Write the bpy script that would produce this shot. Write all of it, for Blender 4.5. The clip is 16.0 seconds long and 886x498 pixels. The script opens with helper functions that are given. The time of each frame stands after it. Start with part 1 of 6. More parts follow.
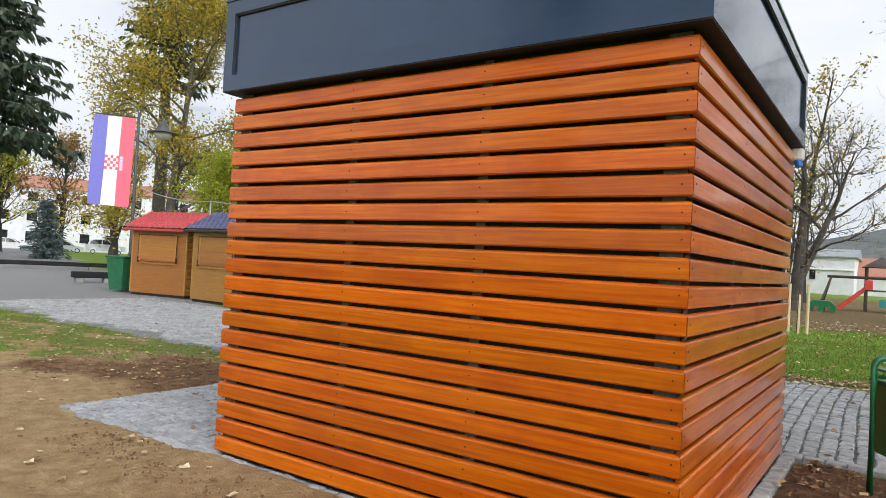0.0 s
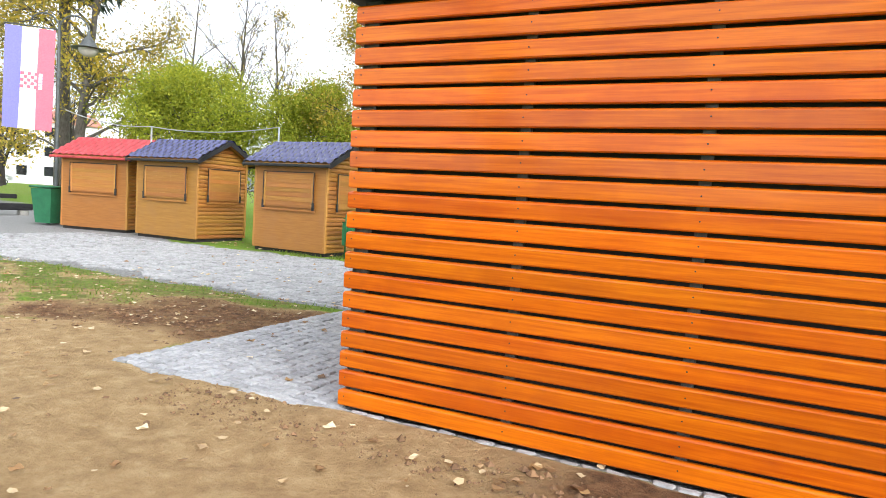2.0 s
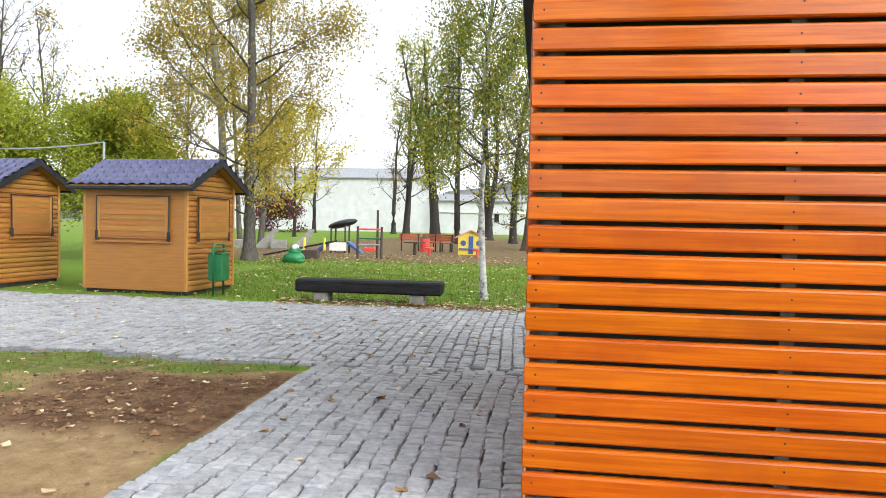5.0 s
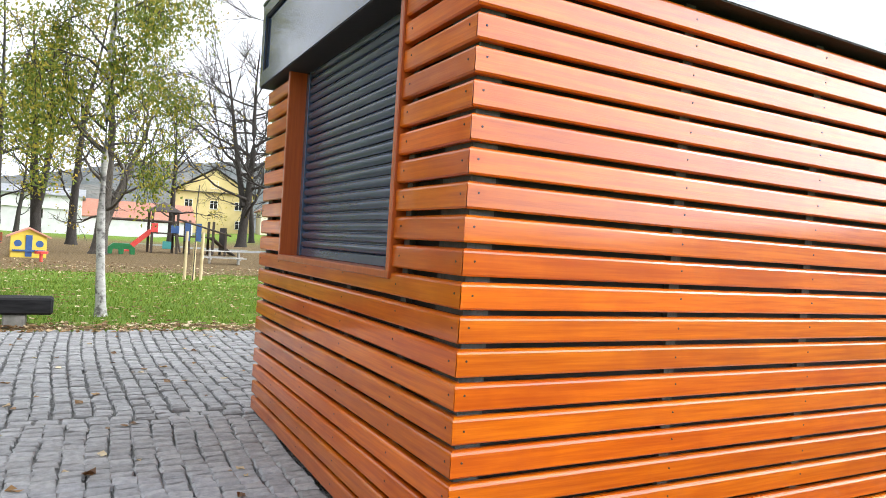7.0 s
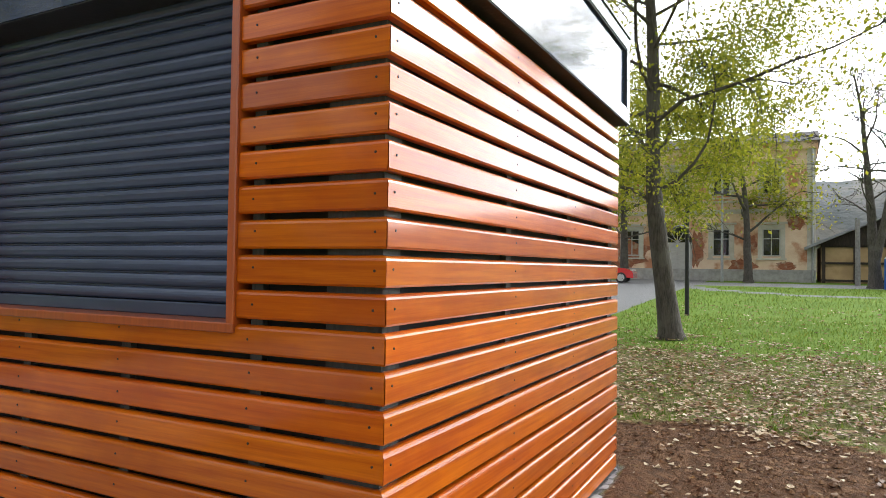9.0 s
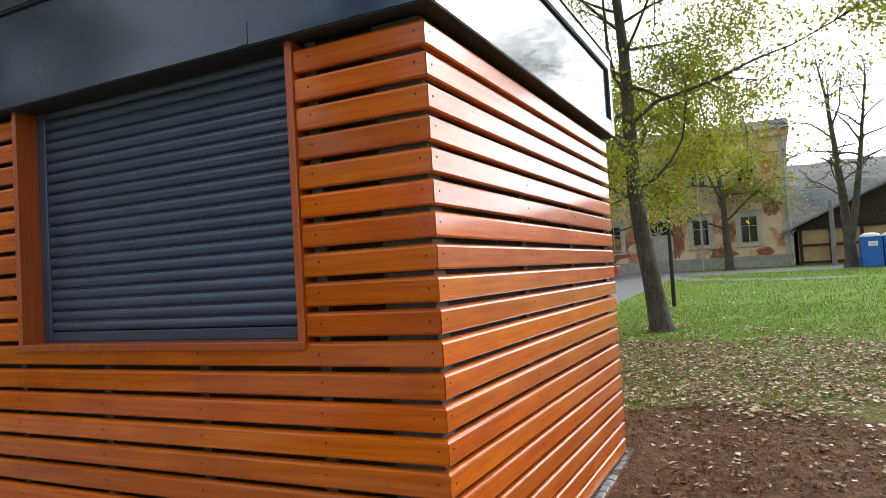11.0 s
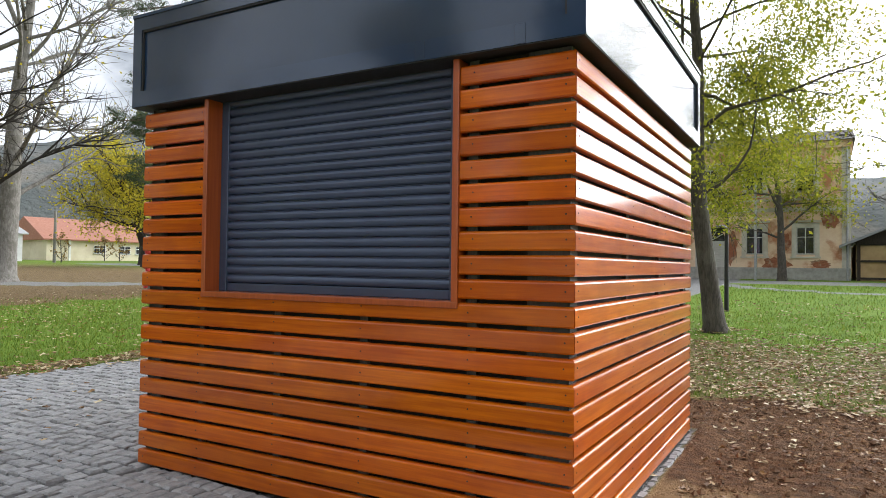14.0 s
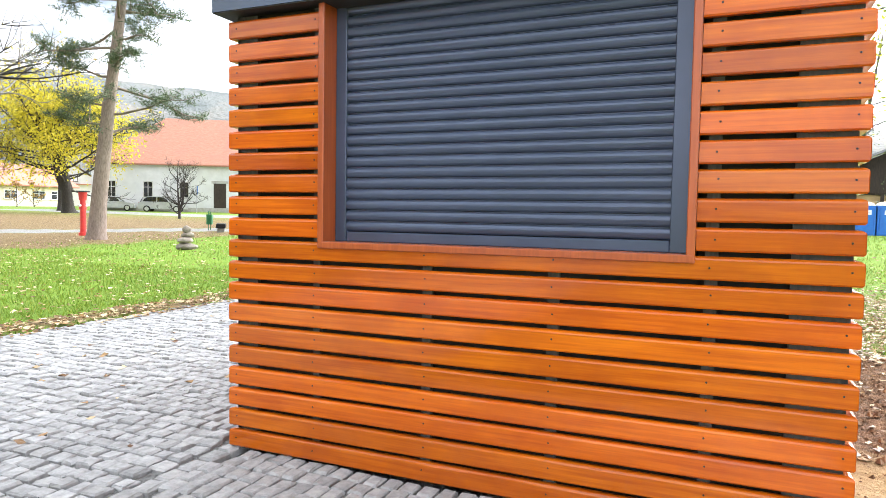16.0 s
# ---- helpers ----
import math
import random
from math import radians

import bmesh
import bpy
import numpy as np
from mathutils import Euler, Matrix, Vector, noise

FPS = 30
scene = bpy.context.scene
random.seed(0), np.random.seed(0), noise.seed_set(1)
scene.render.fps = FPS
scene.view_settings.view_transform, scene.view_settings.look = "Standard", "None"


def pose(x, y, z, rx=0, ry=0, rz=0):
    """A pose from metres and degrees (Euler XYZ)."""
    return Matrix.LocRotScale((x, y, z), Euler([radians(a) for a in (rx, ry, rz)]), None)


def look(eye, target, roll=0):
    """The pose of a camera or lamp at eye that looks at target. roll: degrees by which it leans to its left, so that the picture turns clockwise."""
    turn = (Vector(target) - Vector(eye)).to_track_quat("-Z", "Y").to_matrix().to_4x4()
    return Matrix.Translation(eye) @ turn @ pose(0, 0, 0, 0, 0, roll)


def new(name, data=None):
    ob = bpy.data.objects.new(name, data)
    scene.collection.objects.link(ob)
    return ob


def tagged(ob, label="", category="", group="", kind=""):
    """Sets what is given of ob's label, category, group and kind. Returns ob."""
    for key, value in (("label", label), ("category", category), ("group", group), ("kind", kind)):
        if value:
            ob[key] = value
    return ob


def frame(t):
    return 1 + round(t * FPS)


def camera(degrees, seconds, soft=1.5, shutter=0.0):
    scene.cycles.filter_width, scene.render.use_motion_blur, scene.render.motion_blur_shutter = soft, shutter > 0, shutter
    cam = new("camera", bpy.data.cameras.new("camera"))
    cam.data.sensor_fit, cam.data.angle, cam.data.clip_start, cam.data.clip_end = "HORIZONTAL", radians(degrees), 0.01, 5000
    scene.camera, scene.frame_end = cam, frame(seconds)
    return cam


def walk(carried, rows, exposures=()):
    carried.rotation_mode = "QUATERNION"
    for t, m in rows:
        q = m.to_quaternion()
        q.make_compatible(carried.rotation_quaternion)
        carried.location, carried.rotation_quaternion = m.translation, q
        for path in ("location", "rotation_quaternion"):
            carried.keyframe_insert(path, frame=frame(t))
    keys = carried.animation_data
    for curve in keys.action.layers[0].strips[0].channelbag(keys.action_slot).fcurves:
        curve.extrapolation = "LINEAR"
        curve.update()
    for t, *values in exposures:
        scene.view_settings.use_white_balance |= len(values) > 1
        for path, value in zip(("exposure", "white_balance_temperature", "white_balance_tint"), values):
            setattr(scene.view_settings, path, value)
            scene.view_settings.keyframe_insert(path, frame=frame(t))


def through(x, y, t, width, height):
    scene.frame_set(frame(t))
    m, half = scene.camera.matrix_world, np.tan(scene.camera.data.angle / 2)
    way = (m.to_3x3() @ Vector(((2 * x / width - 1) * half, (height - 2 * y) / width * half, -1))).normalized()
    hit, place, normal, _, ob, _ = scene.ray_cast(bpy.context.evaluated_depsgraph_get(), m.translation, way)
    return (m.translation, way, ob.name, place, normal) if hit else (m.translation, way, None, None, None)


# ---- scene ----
cam = camera(66.8, 16.0, soft=0.8)
PATH = [
    (0, (3.630, -2.810, 1.303), (2.500, -1.160, 1.345), 3.15),
    (0.5, (3.337, -2.972, 1.308), (2.238, -1.302, 1.27), 2.5),
    (1, (3.04, -3.01, 1.283), (2.05, -1.272, 1.319), 2.5),
    (1.5, (2.665, -3.093, 1.283), (1.634, -1.381, 1.202), 2.3),
    (2, (2.206, -3.201, 1.242), (1.323, -1.412, 1.099), 3.5),
    (2.5, (1.932, -3.07, 1.27), (1.198, -1.218, 1.094), -3.6),
    (3, (1.573, -3.023, 1.285), (0.899, -1.142, 1.191), -1.6),
    (3.5, (1.194, -2.997, 1.278), (0.686, -1.071, 1.101), 0.4),
    (5.8, (-0.543, -2.492, 1.25), (-0.551, -0.492, 1.223), 0.1),
    (6, (-0.677, -2.39, 1.273), (-0.546, -0.396, 1.206), -0.2),
    (6.5, (-0.912, -2.180, 1.242), (-0.235, -0.298, 1.219), -1.3),
    (7, (-1.125, -1.957, 1.263), (-0.181, -0.194, 1.258), 3.5),
    (7.5, (-1.354, -1.729, 1.263), (-0.09, -0.179, 1.278), 5.0),
    (8, (-1.417, -1.445, 1.289), (0.108, -0.152, 1.331), 2.9),
    (8.5, (-1.474, -1.214, 1.331), (0.164, -0.068, 1.389), 3.3),
    (9, (-1.66, -1.048, 1.349), (0.114, -0.125, 1.402), 0.8),
    (9.2, (-1.74, -0.968, 1.384), (0.051, -0.077, 1.396), -0.8),
    (11.3, (-2.209, -1.06, 1.377), (-0.421, -0.169, 1.474), -4.0),
    (11.5, (-2.29, -1.062, 1.385), (-0.521, -0.133, 1.485), -4.8),
    (12, (-2.413, -1.079, 1.375), (-0.642, -0.162, 1.524), -2.7),
    (12.5, (-2.510, -1.257, 1.350), (-0.694, -0.428, 1.447), -0.2),
    (13, (-2.579, -1.261, 1.352), (-0.82, -0.312, 1.439), -2.1),
    (13.5, (-2.669, -1.158, 1.335), (-0.914, -0.203, 1.414), -2.7),
    (14, (-2.858, -0.956, 1.328), (-1.12, 0.033, 1.377), 0.7),
    (14.5, (-2.846, -0.709, 1.292), (-1.095, 0.257, 1.315), -0.5),
    (15, (-2.808, -0.346, 1.309), (-1.083, 0.665, 1.291), 0.5),
    (15.5, (-2.890, 0.070, 1.320), (-1.053, 0.860, 1.267), 0.6),
    (16, (-2.855, 0.441, 1.303), (-1.023, 1.237, 1.198), 0.9),
]
EXPOSURES = [(0.0, -0.42), (1.0, 0.08), (1.5, 0.24), (3.0, 0.44), (3.5, 0.34), (6.0, 0.16), (7.0, 0.36), (8.0, 0.18), (9.0, -0.12), (11.5, -0.30), (12.0, -0.36), (13.0, -0.70), (14.0, -0.16), (14.5, 0.28), (15.0, 0.82), (16.0, 1.15)]
walk(cam, [(t, look(eye, target, roll)) for t, eye, target, roll in PATH], EXPOSURES)

# ---- world and sun ----
SUN_AZ, SUN_EL = 118.0, 26.0          # compass bearing from +y towards +x, and height, in degrees
world = bpy.data.worlds.new("sky_world")
scene.world = world
world.use_nodes = True
wt = world.node_tree
wt.nodes.clear()
w_out = wt.nodes.new("ShaderNodeOutputWorld")
w_bg = wt.nodes.new("ShaderNodeBackground")
w_sky = wt.nodes.new("ShaderNodeTexSky")
w_sky.sky_type = "NISHITA"
w_sky.sun_disc = False
w_sky.sun_elevation, w_sky.sun_rotation = radians(SUN_EL), radians(SUN_AZ)
w_sky.air_density, w_sky.dust_density, w_sky.ozone_density = 1.0, 4.0, 1.0
w_tc = wt.nodes.new("ShaderNodeTexCoord")
w_map = wt.nodes.new("ShaderNodeMapping")
w_map.inputs["Scale"].default_value = (1.0, 1.0, 2.6)
w_noise = wt.nodes.new("ShaderNodeTexNoise")
w_noise.inputs["Scale"].default_value, w_noise.inputs["Detail"].default_value = 2.3, 7.0
w_noise.inputs["Roughness"].default_value = 0.58
w_ramp = wt.nodes.new("ShaderNodeValToRGB")
w_ramp.color_ramp.elements[0].position, w_ramp.color_ramp.elements[1].position = 0.25, 0.41
w_mix = wt.nodes.new("ShaderNodeMix")
w_mix.data_type = "RGBA"
w_tint = wt.nodes.new("ShaderNodeValToRGB")
w_tint.color_ramp.elements[0].position, w_tint.color_ramp.elements[1].position = 0.40, 0.75
w_tint.color_ramp.elements[0].color, w_tint.color_ramp.elements[1].color = (7.6, 8.0, 8.7, 1), (9.6, 9.7, 10.0, 1)
wt.links.new(w_tc.outputs["Generated"], w_map.inputs["Vector"])
wt.links.new(w_map.outputs["Vector"], w_noise.inputs["Vector"])
wt.links.new(w_noise.outputs["Fac"], w_ramp.inputs["Fac"])
wt.links.new(w_noise.outputs["Fac"], w_tint.inputs["Fac"])
w_ramp.color_ramp.elements[1].color = (0.85, 0.85, 0.85, 1)
wt.links.new(w_ramp.outputs["Color"], w_mix.inputs["Factor"])
wt.links.new(w_sky.outputs["Color"], w_mix.inputs["A"])
# thin cloud is brightest round the sun behind it
w_sun = wt.nodes.new("ShaderNodeVectorMath")
w_sun.operation = "DOT_PRODUCT"
w_sun.inputs[1].default_value = (math.sin(radians(SUN_AZ)) * math.cos(radians(SUN_EL)), math.cos(radians(SUN_AZ)) * math.cos(radians(SUN_EL)), math.sin(radians(SUN_EL)))
wt.links.new(w_tc.outputs["Generated"], w_sun.inputs[0])
w_near = wt.nodes.new("ShaderNodeMapRange")
w_near.interpolation_type = "SMOOTHSTEP"
w_near.inputs["From Min"].default_value, w_near.inputs["From Max"].default_value = 0.64, 1.0
w_near.inputs["To Min"].default_value, w_near.inputs["To Max"].default_value = 1.65, 9.0
wt.links.new(w_sun.outputs["Value"], w_near.inputs["Value"])
w_gain = wt.nodes.new("ShaderNodeVectorMath")
w_gain.operation = "SCALE"
wt.links.new(w_tint.outputs["Color"], w_gain.inputs[0])
wt.links.new(w_near.outputs["Result"], w_gain.inputs["Scale"])
wt.links.new(w_gain.outputs["Vector"], w_mix.inputs["B"])
wt.links.new(w_mix.outputs["Result"], w_bg.inputs["Color"])
w_bg.inputs["Strength"].default_value = 0.10
wt.links.new(w_bg.outputs["Background"], w_out.inputs["Surface"])

sun_data = bpy.data.lights.new("sun", "SUN")
sun_data.energy, sun_data.angle, sun_data.color = 1.1, radians(16), (1.0, 0.95, 0.87)
sun = new("sun", sun_data)
sun_dir = Vector((math.sin(radians(SUN_AZ)) * math.cos(radians(SUN_EL)), math.cos(radians(SUN_AZ)) * math.cos(radians(SUN_EL)), math.sin(radians(SUN_EL))))
sun.matrix_world = look(sun_dir * 60, (0, 0, 0))

# ---- materials ----


def node(nt, kind, **values):
    n = nt.nodes.new(kind)
    for key, value in values.items():
        n.inputs[key].default_value = value
    return n


def surface(name, c1, c2, scale=6.0, rough=0.6, metal=0.0, bump=0.15, fine=60.0, stretch=(1, 1, 1), vary=0.0, hue=0.0,
            coat=0.0, patch=None, patch_scale=0.8, patch_amount=0.5, spec=0.5, depth=0.01, rough_vary=0.1, island=False, coat_rough=0.15):
    """A two-tone grained surface: c1 to c2 by noise, patches of a third colour, fine relief and uneven gloss."""
    m = bpy.data.materials.new(name)
    m.use_nodes = True
    nt = m.node_tree
    bsdf = nt.nodes["Principled BSDF"]
    tc = nt.nodes.new("ShaderNodeTexCoord")
    info = nt.nodes.new("ShaderNodeObjectInfo")
    shift = nt.nodes.new("ShaderNodeVectorMath")
    shift.operation = "MULTIPLY_ADD"
    shift.inputs[1].default_value = (37.0, 53.0, 71.0)
    if island:
        geo = nt.nodes.new("ShaderNodeNewGeometry")
        chance = geo.outputs["Random Per Island"]
    else:
        chance = info.outputs["Random"]
    nt.links.new(chance, shift.inputs[0])
    nt.links.new(tc.outputs["Object"], shift.inputs[2])
    mp = nt.nodes.new("ShaderNodeMapping")
    mp.inputs["Scale"].default_value = stretch
    nt.links.new(shift.outputs[0], mp.inputs["Vector"])
    n1 = node(nt, "ShaderNodeTexNoise", Scale=scale, Detail=6.0, Roughness=0.62)
    nt.links.new(mp.outputs["Vector"], n1.inputs["Vector"])
    ramp = nt.nodes.new("ShaderNodeValToRGB")
    ramp.color_ramp.elements[0].position, ramp.color_ramp.elements[1].position = 0.34, 0.66
    ramp.color_ramp.elements[0].color, ramp.color_ramp.elements[1].color = (*c1, 1), (*c2, 1)
    nt.links.new(n1.outputs["Fac"], ramp.inputs["Fac"])
    colour = ramp.outputs["Color"]
    n2 = node(nt, "ShaderNodeTexNoise", Scale=patch_scale, Detail=4.0, Roughness=0.6)
    nt.links.new(shift.outputs[0], n2.inputs["Vector"])
    if patch:
        r2 = nt.nodes.new("ShaderNodeValToRGB")
        r2.color_ramp.elements[0].position, r2.color_ramp.elements[1].position = 0.5, 0.62
        r2.color_ramp.elements[1].color = (patch_amount, patch_amount, patch_amount, 1)
        nt.links.new(n2.outputs["Fac"], r2.inputs["Fac"])
        mx = nt.nodes.new("ShaderNodeMix")
        mx.data_type = "RGBA"
        mx.inputs["B"].default_value = (*patch, 1)
        nt.links.new(r2.outputs["Color"], mx.inputs["Factor"])
        nt.links.new(colour, mx.inputs["A"])
        colour = mx.outputs["Result"]
    if vary or hue:
        hsv = nt.nodes.new("ShaderNodeHueSaturation")
        mr = node(nt, "ShaderNodeMapRange")
        mr.inputs["To Min"].default_value, mr.inputs["To Max"].default_value = 1 - vary, 1 + vary
        nt.links.new(chance, mr.inputs["Value"])
        nt.links.new(mr.outputs["Result"], hsv.inputs["Value"])
        mr2 = node(nt, "ShaderNodeMapRange")
        mr2.inputs["To Min"].default_value, mr2.inputs["To Max"].default_value = 0.5 - hue, 0.5 + hue
        ml = nt.nodes.new("ShaderNodeMath")
        ml.operation = "MULTIPLY"
        ml.inputs[1].default_value = 7.31
        fr = nt.nodes.new("ShaderNodeMath")
        fr.operation = "FRACT"
        nt.links.new(chance, ml.inputs[0])
        nt.links.new(ml.outputs[0], fr.inputs[0])
        nt.links.new(fr.outputs[0], mr2.inputs["Value"])
        nt.links.new(mr2.outputs["Result"], hsv.inputs["Hue"])
        nt.links.new(colour, hsv.inputs["Color"])
        colour = hsv.outputs["Color"]
    nt.links.new(colour, bsdf.inputs["Base Color"])
    bsdf.inputs["Metallic"].default_value = metal
    bsdf.inputs["Specular IOR Level"].default_value = spec
    bsdf.inputs["Coat Weight"].default_value = coat
    bsdf.inputs["Coat Roughness"].default_value = coat_rough
    rr = node(nt, "ShaderNodeMapRange")
    rr.inputs["To Min"].default_value, rr.inputs["To Max"].default_value = max(0.02, rough - rough_vary), min(1, rough + rough_vary)
    nt.links.new(n2.outputs["Fac"], rr.inputs["Value"])
    nt.links.new(rr.outputs["Result"], bsdf.inputs["Roughness"])
    if bump:
        n3 = node(nt, "ShaderNodeTexNoise", Scale=fine, Detail=5.0)
        nt.links.new(mp.outputs["Vector"], n3.inputs["Vector"])
        bp = node(nt, "ShaderNodeBump", Strength=bump, Distance=depth)
        nt.links.new(n3.outputs["Fac"], bp.inputs["Height"])
        nt.links.new(bp.outputs["Normal"], bsdf.inputs["Normal"])
    return m


def leafy(name, c1, c2, c3, through=0.35):
    """Thin leaves: colour by leaf, some light passing through."""
    m = bpy.data.materials.new(name)
    m.use_nodes = True
    nt = m.node_tree
    nt.nodes.clear()
    out = nt.nodes.new("ShaderNodeOutputMaterial")
    geo = nt.nodes.new("ShaderNodeNewGeometry")
    ramp = nt.nodes.new("ShaderNodeValToRGB")
    e = ramp.color_ramp.elements
    e[0].color, e[1].color = (*c1, 1), (*c3, 1)
    mid = e.new(0.55)
    mid.color = (*c2, 1)
    nt.links.new(geo.outputs["Random Per Island"], ramp.inputs["Fac"])
    d = node(nt, "ShaderNodeBsdfPrincipled", Roughness=0.55)
    t = nt.nodes.new("ShaderNodeBsdfTranslucent")
    mx = nt.nodes.new("ShaderNodeMixShader")
    mx.inputs[0].default_value = through
    nt.links.new(ramp.outputs["Color"], d.inputs["Base Color"])
    nt.links.new(ramp.outputs["Color"], t.inputs["Color"])
    nt.links.new(d.outputs[0], mx.inputs[1])
    nt.links.new(t.outputs[0], mx.inputs[2])
    nt.links.new(mx.outputs[0], out.inputs["Surface"])
    return m


M_BOARD = surface("stained_larch", (0.40, 0.069, 0.0008), (0.58, 0.135, 0.0014), 2.2, 0.40, 0, 0.25, 9.0, (1.0, 26, 26), 0.15, 0.0035,
                  coat=0.8, spec=0.10, coat_rough=0.10, patch=(0.34, 0.056, 0.0015), patch_scale=1.6, patch_amount=0.45, depth=0.002, rough_vary=0.07)
M_TRIM = surface("stained_trim", (0.30, 0.058, 0.010), (0.40, 0.085, 0.014), 2.2, 0.36, 0, 0.2, 9.0, (30, 30, 1.0), 0.06, 0.0, coat=0.3, depth=0.002)
M_NAIL = surface("dark_screw_head", (0.03, 0.02, 0.015), (0.06, 0.04, 0.03), 40, 0.5, 0.6)
M_ANTH = surface("anthracite_sheet", (0.011, 0.031, 0.074), (0.017, 0.042, 0.094), 1.2, 0.14, 0.0, 0.05, 1.6, patch=(0.018, 0.036, 0.064), patch_scale=0.9,
                 patch_amount=0.4, spec=0.5, coat=0.45, depth=0.02, rough_vary=0.05, coat_rough=0.06)
M_SHUT = surface("shutter_aluminium", (0.054, 0.074, 0.124), (0.066, 0.088, 0.144), 3, 0.24, 0.2, 0.04, 80, (1, 1, 1), 0.05, 0.0, rough_vary=0.06)
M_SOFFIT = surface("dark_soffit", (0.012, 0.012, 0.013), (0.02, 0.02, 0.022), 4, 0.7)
M_MEMBRANE = surface("black_membrane", (0.006, 0.006, 0.007), (0.012, 0.012, 0.013), 6, 0.8)
M_BATTEN = surface("grey_batten", (0.035, 0.037, 0.037), (0.07, 0.072, 0.07), 8, 0.7, stretch=(8, 8, 1), vary=0.1)
M_COBBLE = surface("granite_sett", (0.215, 0.216, 0.217), (0.340, 0.341, 0.342), 22, 0.78, 0, 0.6, 70, (1, 1, 1), 0.15, 0.01, island=True,
                   patch=(0.32, 0.31, 0.29), patch_scale=9, patch_amount=0.3, depth=0.006)
M_COBBLE1 = surface("granite_sett_single", (0.225, 0.229, 0.240), (0.355, 0.360, 0.370), 22, 0.78, 0, 0.6, 70, (1, 1, 1), 0.13, 0.01,
                    patch=(0.36, 0.355, 0.34), patch_scale=9, patch_amount=0.35, depth=0.006)
M_STALL = surface("varnished_pine", (0.29, 0.118, 0.020), (0.38, 0.168, 0.032), 2.5, 0.5, 0, 0.2, 12, (1, 14, 14), 0.13, 0.01, patch=(0.32, 0.145, 0.04),
                  patch_scale=2.0, patch_amount=0.5, depth=0.003)
M_STALLV = surface("varnished_pine_upright", (0.33, 0.14, 0.026), (0.42, 0.19, 0.042), 2.5, 0.5, 0, 0.2, 12, (14, 14, 1), 0.1, 0.01, depth=0.003)
M_SOCLE = surface("tarred_base", (0.012, 0.011, 0.01), (0.03, 0.026, 0.022), 9, 0.85)
M_ROOFBLUE = surface("grey_blue_tile_sheet", (0.040, 0.043, 0.105), (0.062, 0.066, 0.150), 5, 0.24, 0.0, 0.1, 60, vary=0.08, patch=(0.08, 0.085, 0.17), patch_scale=3, patch_amount=0.5)
M_ROOFRED = surface("red_tile_sheet", (0.34, 0.03, 0.035), (0.46, 0.055, 0.06), 5, 0.4, 0.0, 0.1, 60, vary=0.08)
M_BLACKM = surface("black_metal", (0.012, 0.012, 0.014), (0.028, 0.028, 0.03), 10, 0.45, 0.3)
M_GREENM = surface("green_enamel", (0.005, 0.105, 0.034), (0.009, 0.145, 0.048), 7, 0.4, 0.0, 0.1, 50, coat=0.1)
M_GREENP = surface("green_plastic", (0.012, 0.10, 0.045), (0.02, 0.135, 0.06), 7, 0.5)
M_DARKWOOD = surface("tarred_timber", (0.007, 0.007, 0.008), (0.022, 0.021, 0.022), 3, 0.75, 0, 0.5, 14, (1, 9, 9), 0.1, 0.0, depth=0.006, spec=0.2)
M_CONC = surface("weathered_concrete", (0.18, 0.172, 0.155), (0.30, 0.29, 0.265), 9, 0.85, 0, 0.4, 60, patch=(0.2, 0.2, 0.17), patch_scale=4)
M_STAKE = surface("bare_stake_wood", (0.50, 0.38, 0.22), (0.62, 0.49, 0.31), 4, 0.75, 0, 0.2, 14, (12, 12, 1))
M_RED = surface("red_paint", (0.50, 0.018, 0.018), (0.62, 0.035, 0.03), 6, 0.4, coat=0.3)
M_CARRED = surface("red_car_paint", (0.55, 0.012, 0.018), (0.62, 0.02, 0.026), 3, 0.22, coat=1.0, bump=0)
M_CARSIL = surface("silver_car_paint", (0.42, 0.43, 0.45), (0.5, 0.51, 0.53), 3, 0.3, 0.5, coat=0.8, bump=0)
M_GLASSD = surface("dark_window_glass", (0.012, 0.014, 0.016), (0.025, 0.028, 0.03), 2, 0.06, 0, 0.03, 2, spec=0.8, rough_vary=0.03)
M_TYRE = surface("tyre_rubber", (0.012, 0.012, 0.012), (0.02, 0.02, 0.02), 20, 0.8)
M_RIM = surface("alloy_rim", (0.5, 0.5, 0.52), (0.62, 0.62, 0.64), 9, 0.3, 0.8)
M_BLUEP = surface("blue_plastic", (0.008, 0.11, 0.46), (0.012, 0.15, 0.56), 4, 0.42)
M_WHITE = surface("white_paint", (0.70, 0.70, 0.68), (0.80, 0.80, 0.78), 3, 0.6, patch=(0.6, 0.6, 0.57), patch_scale=1.2, patch_amount=0.4)
M_WHITEWALL = surface("white_render", (0.52, 0.52, 0.53), (0.63, 0.63, 0.64), 1.0, 0.85, patch=(0.55, 0.55, 0.53), patch_scale=0.3, patch_amount=0.45)
M_YELLOWALL = surface("yellow_render", (0.62, 0.50, 0.22), (0.70, 0.57, 0.27), 1.0, 0.85, patch=(0.56, 0.45, 0.2), patch_scale=0.3, patch_amount=0.5)
M_CREAM = surface("cream_render", (0.64, 0.57, 0.42), (0.72, 0.65, 0.5), 1.0, 0.85, patch=(0.5, 0.42, 0.27), patch_scale=0.3, patch_amount=0.5)
M_TILERED = surface("clay_roof_tiles", (0.31, 0.130, 0.085), (0.41, 0.195, 0.130), 3.0, 0.8, 0, 0.5, 9, (1, 1, 6), patch=(0.33, 0.15, 0.11), patch_scale=0.5, depth=0.05)
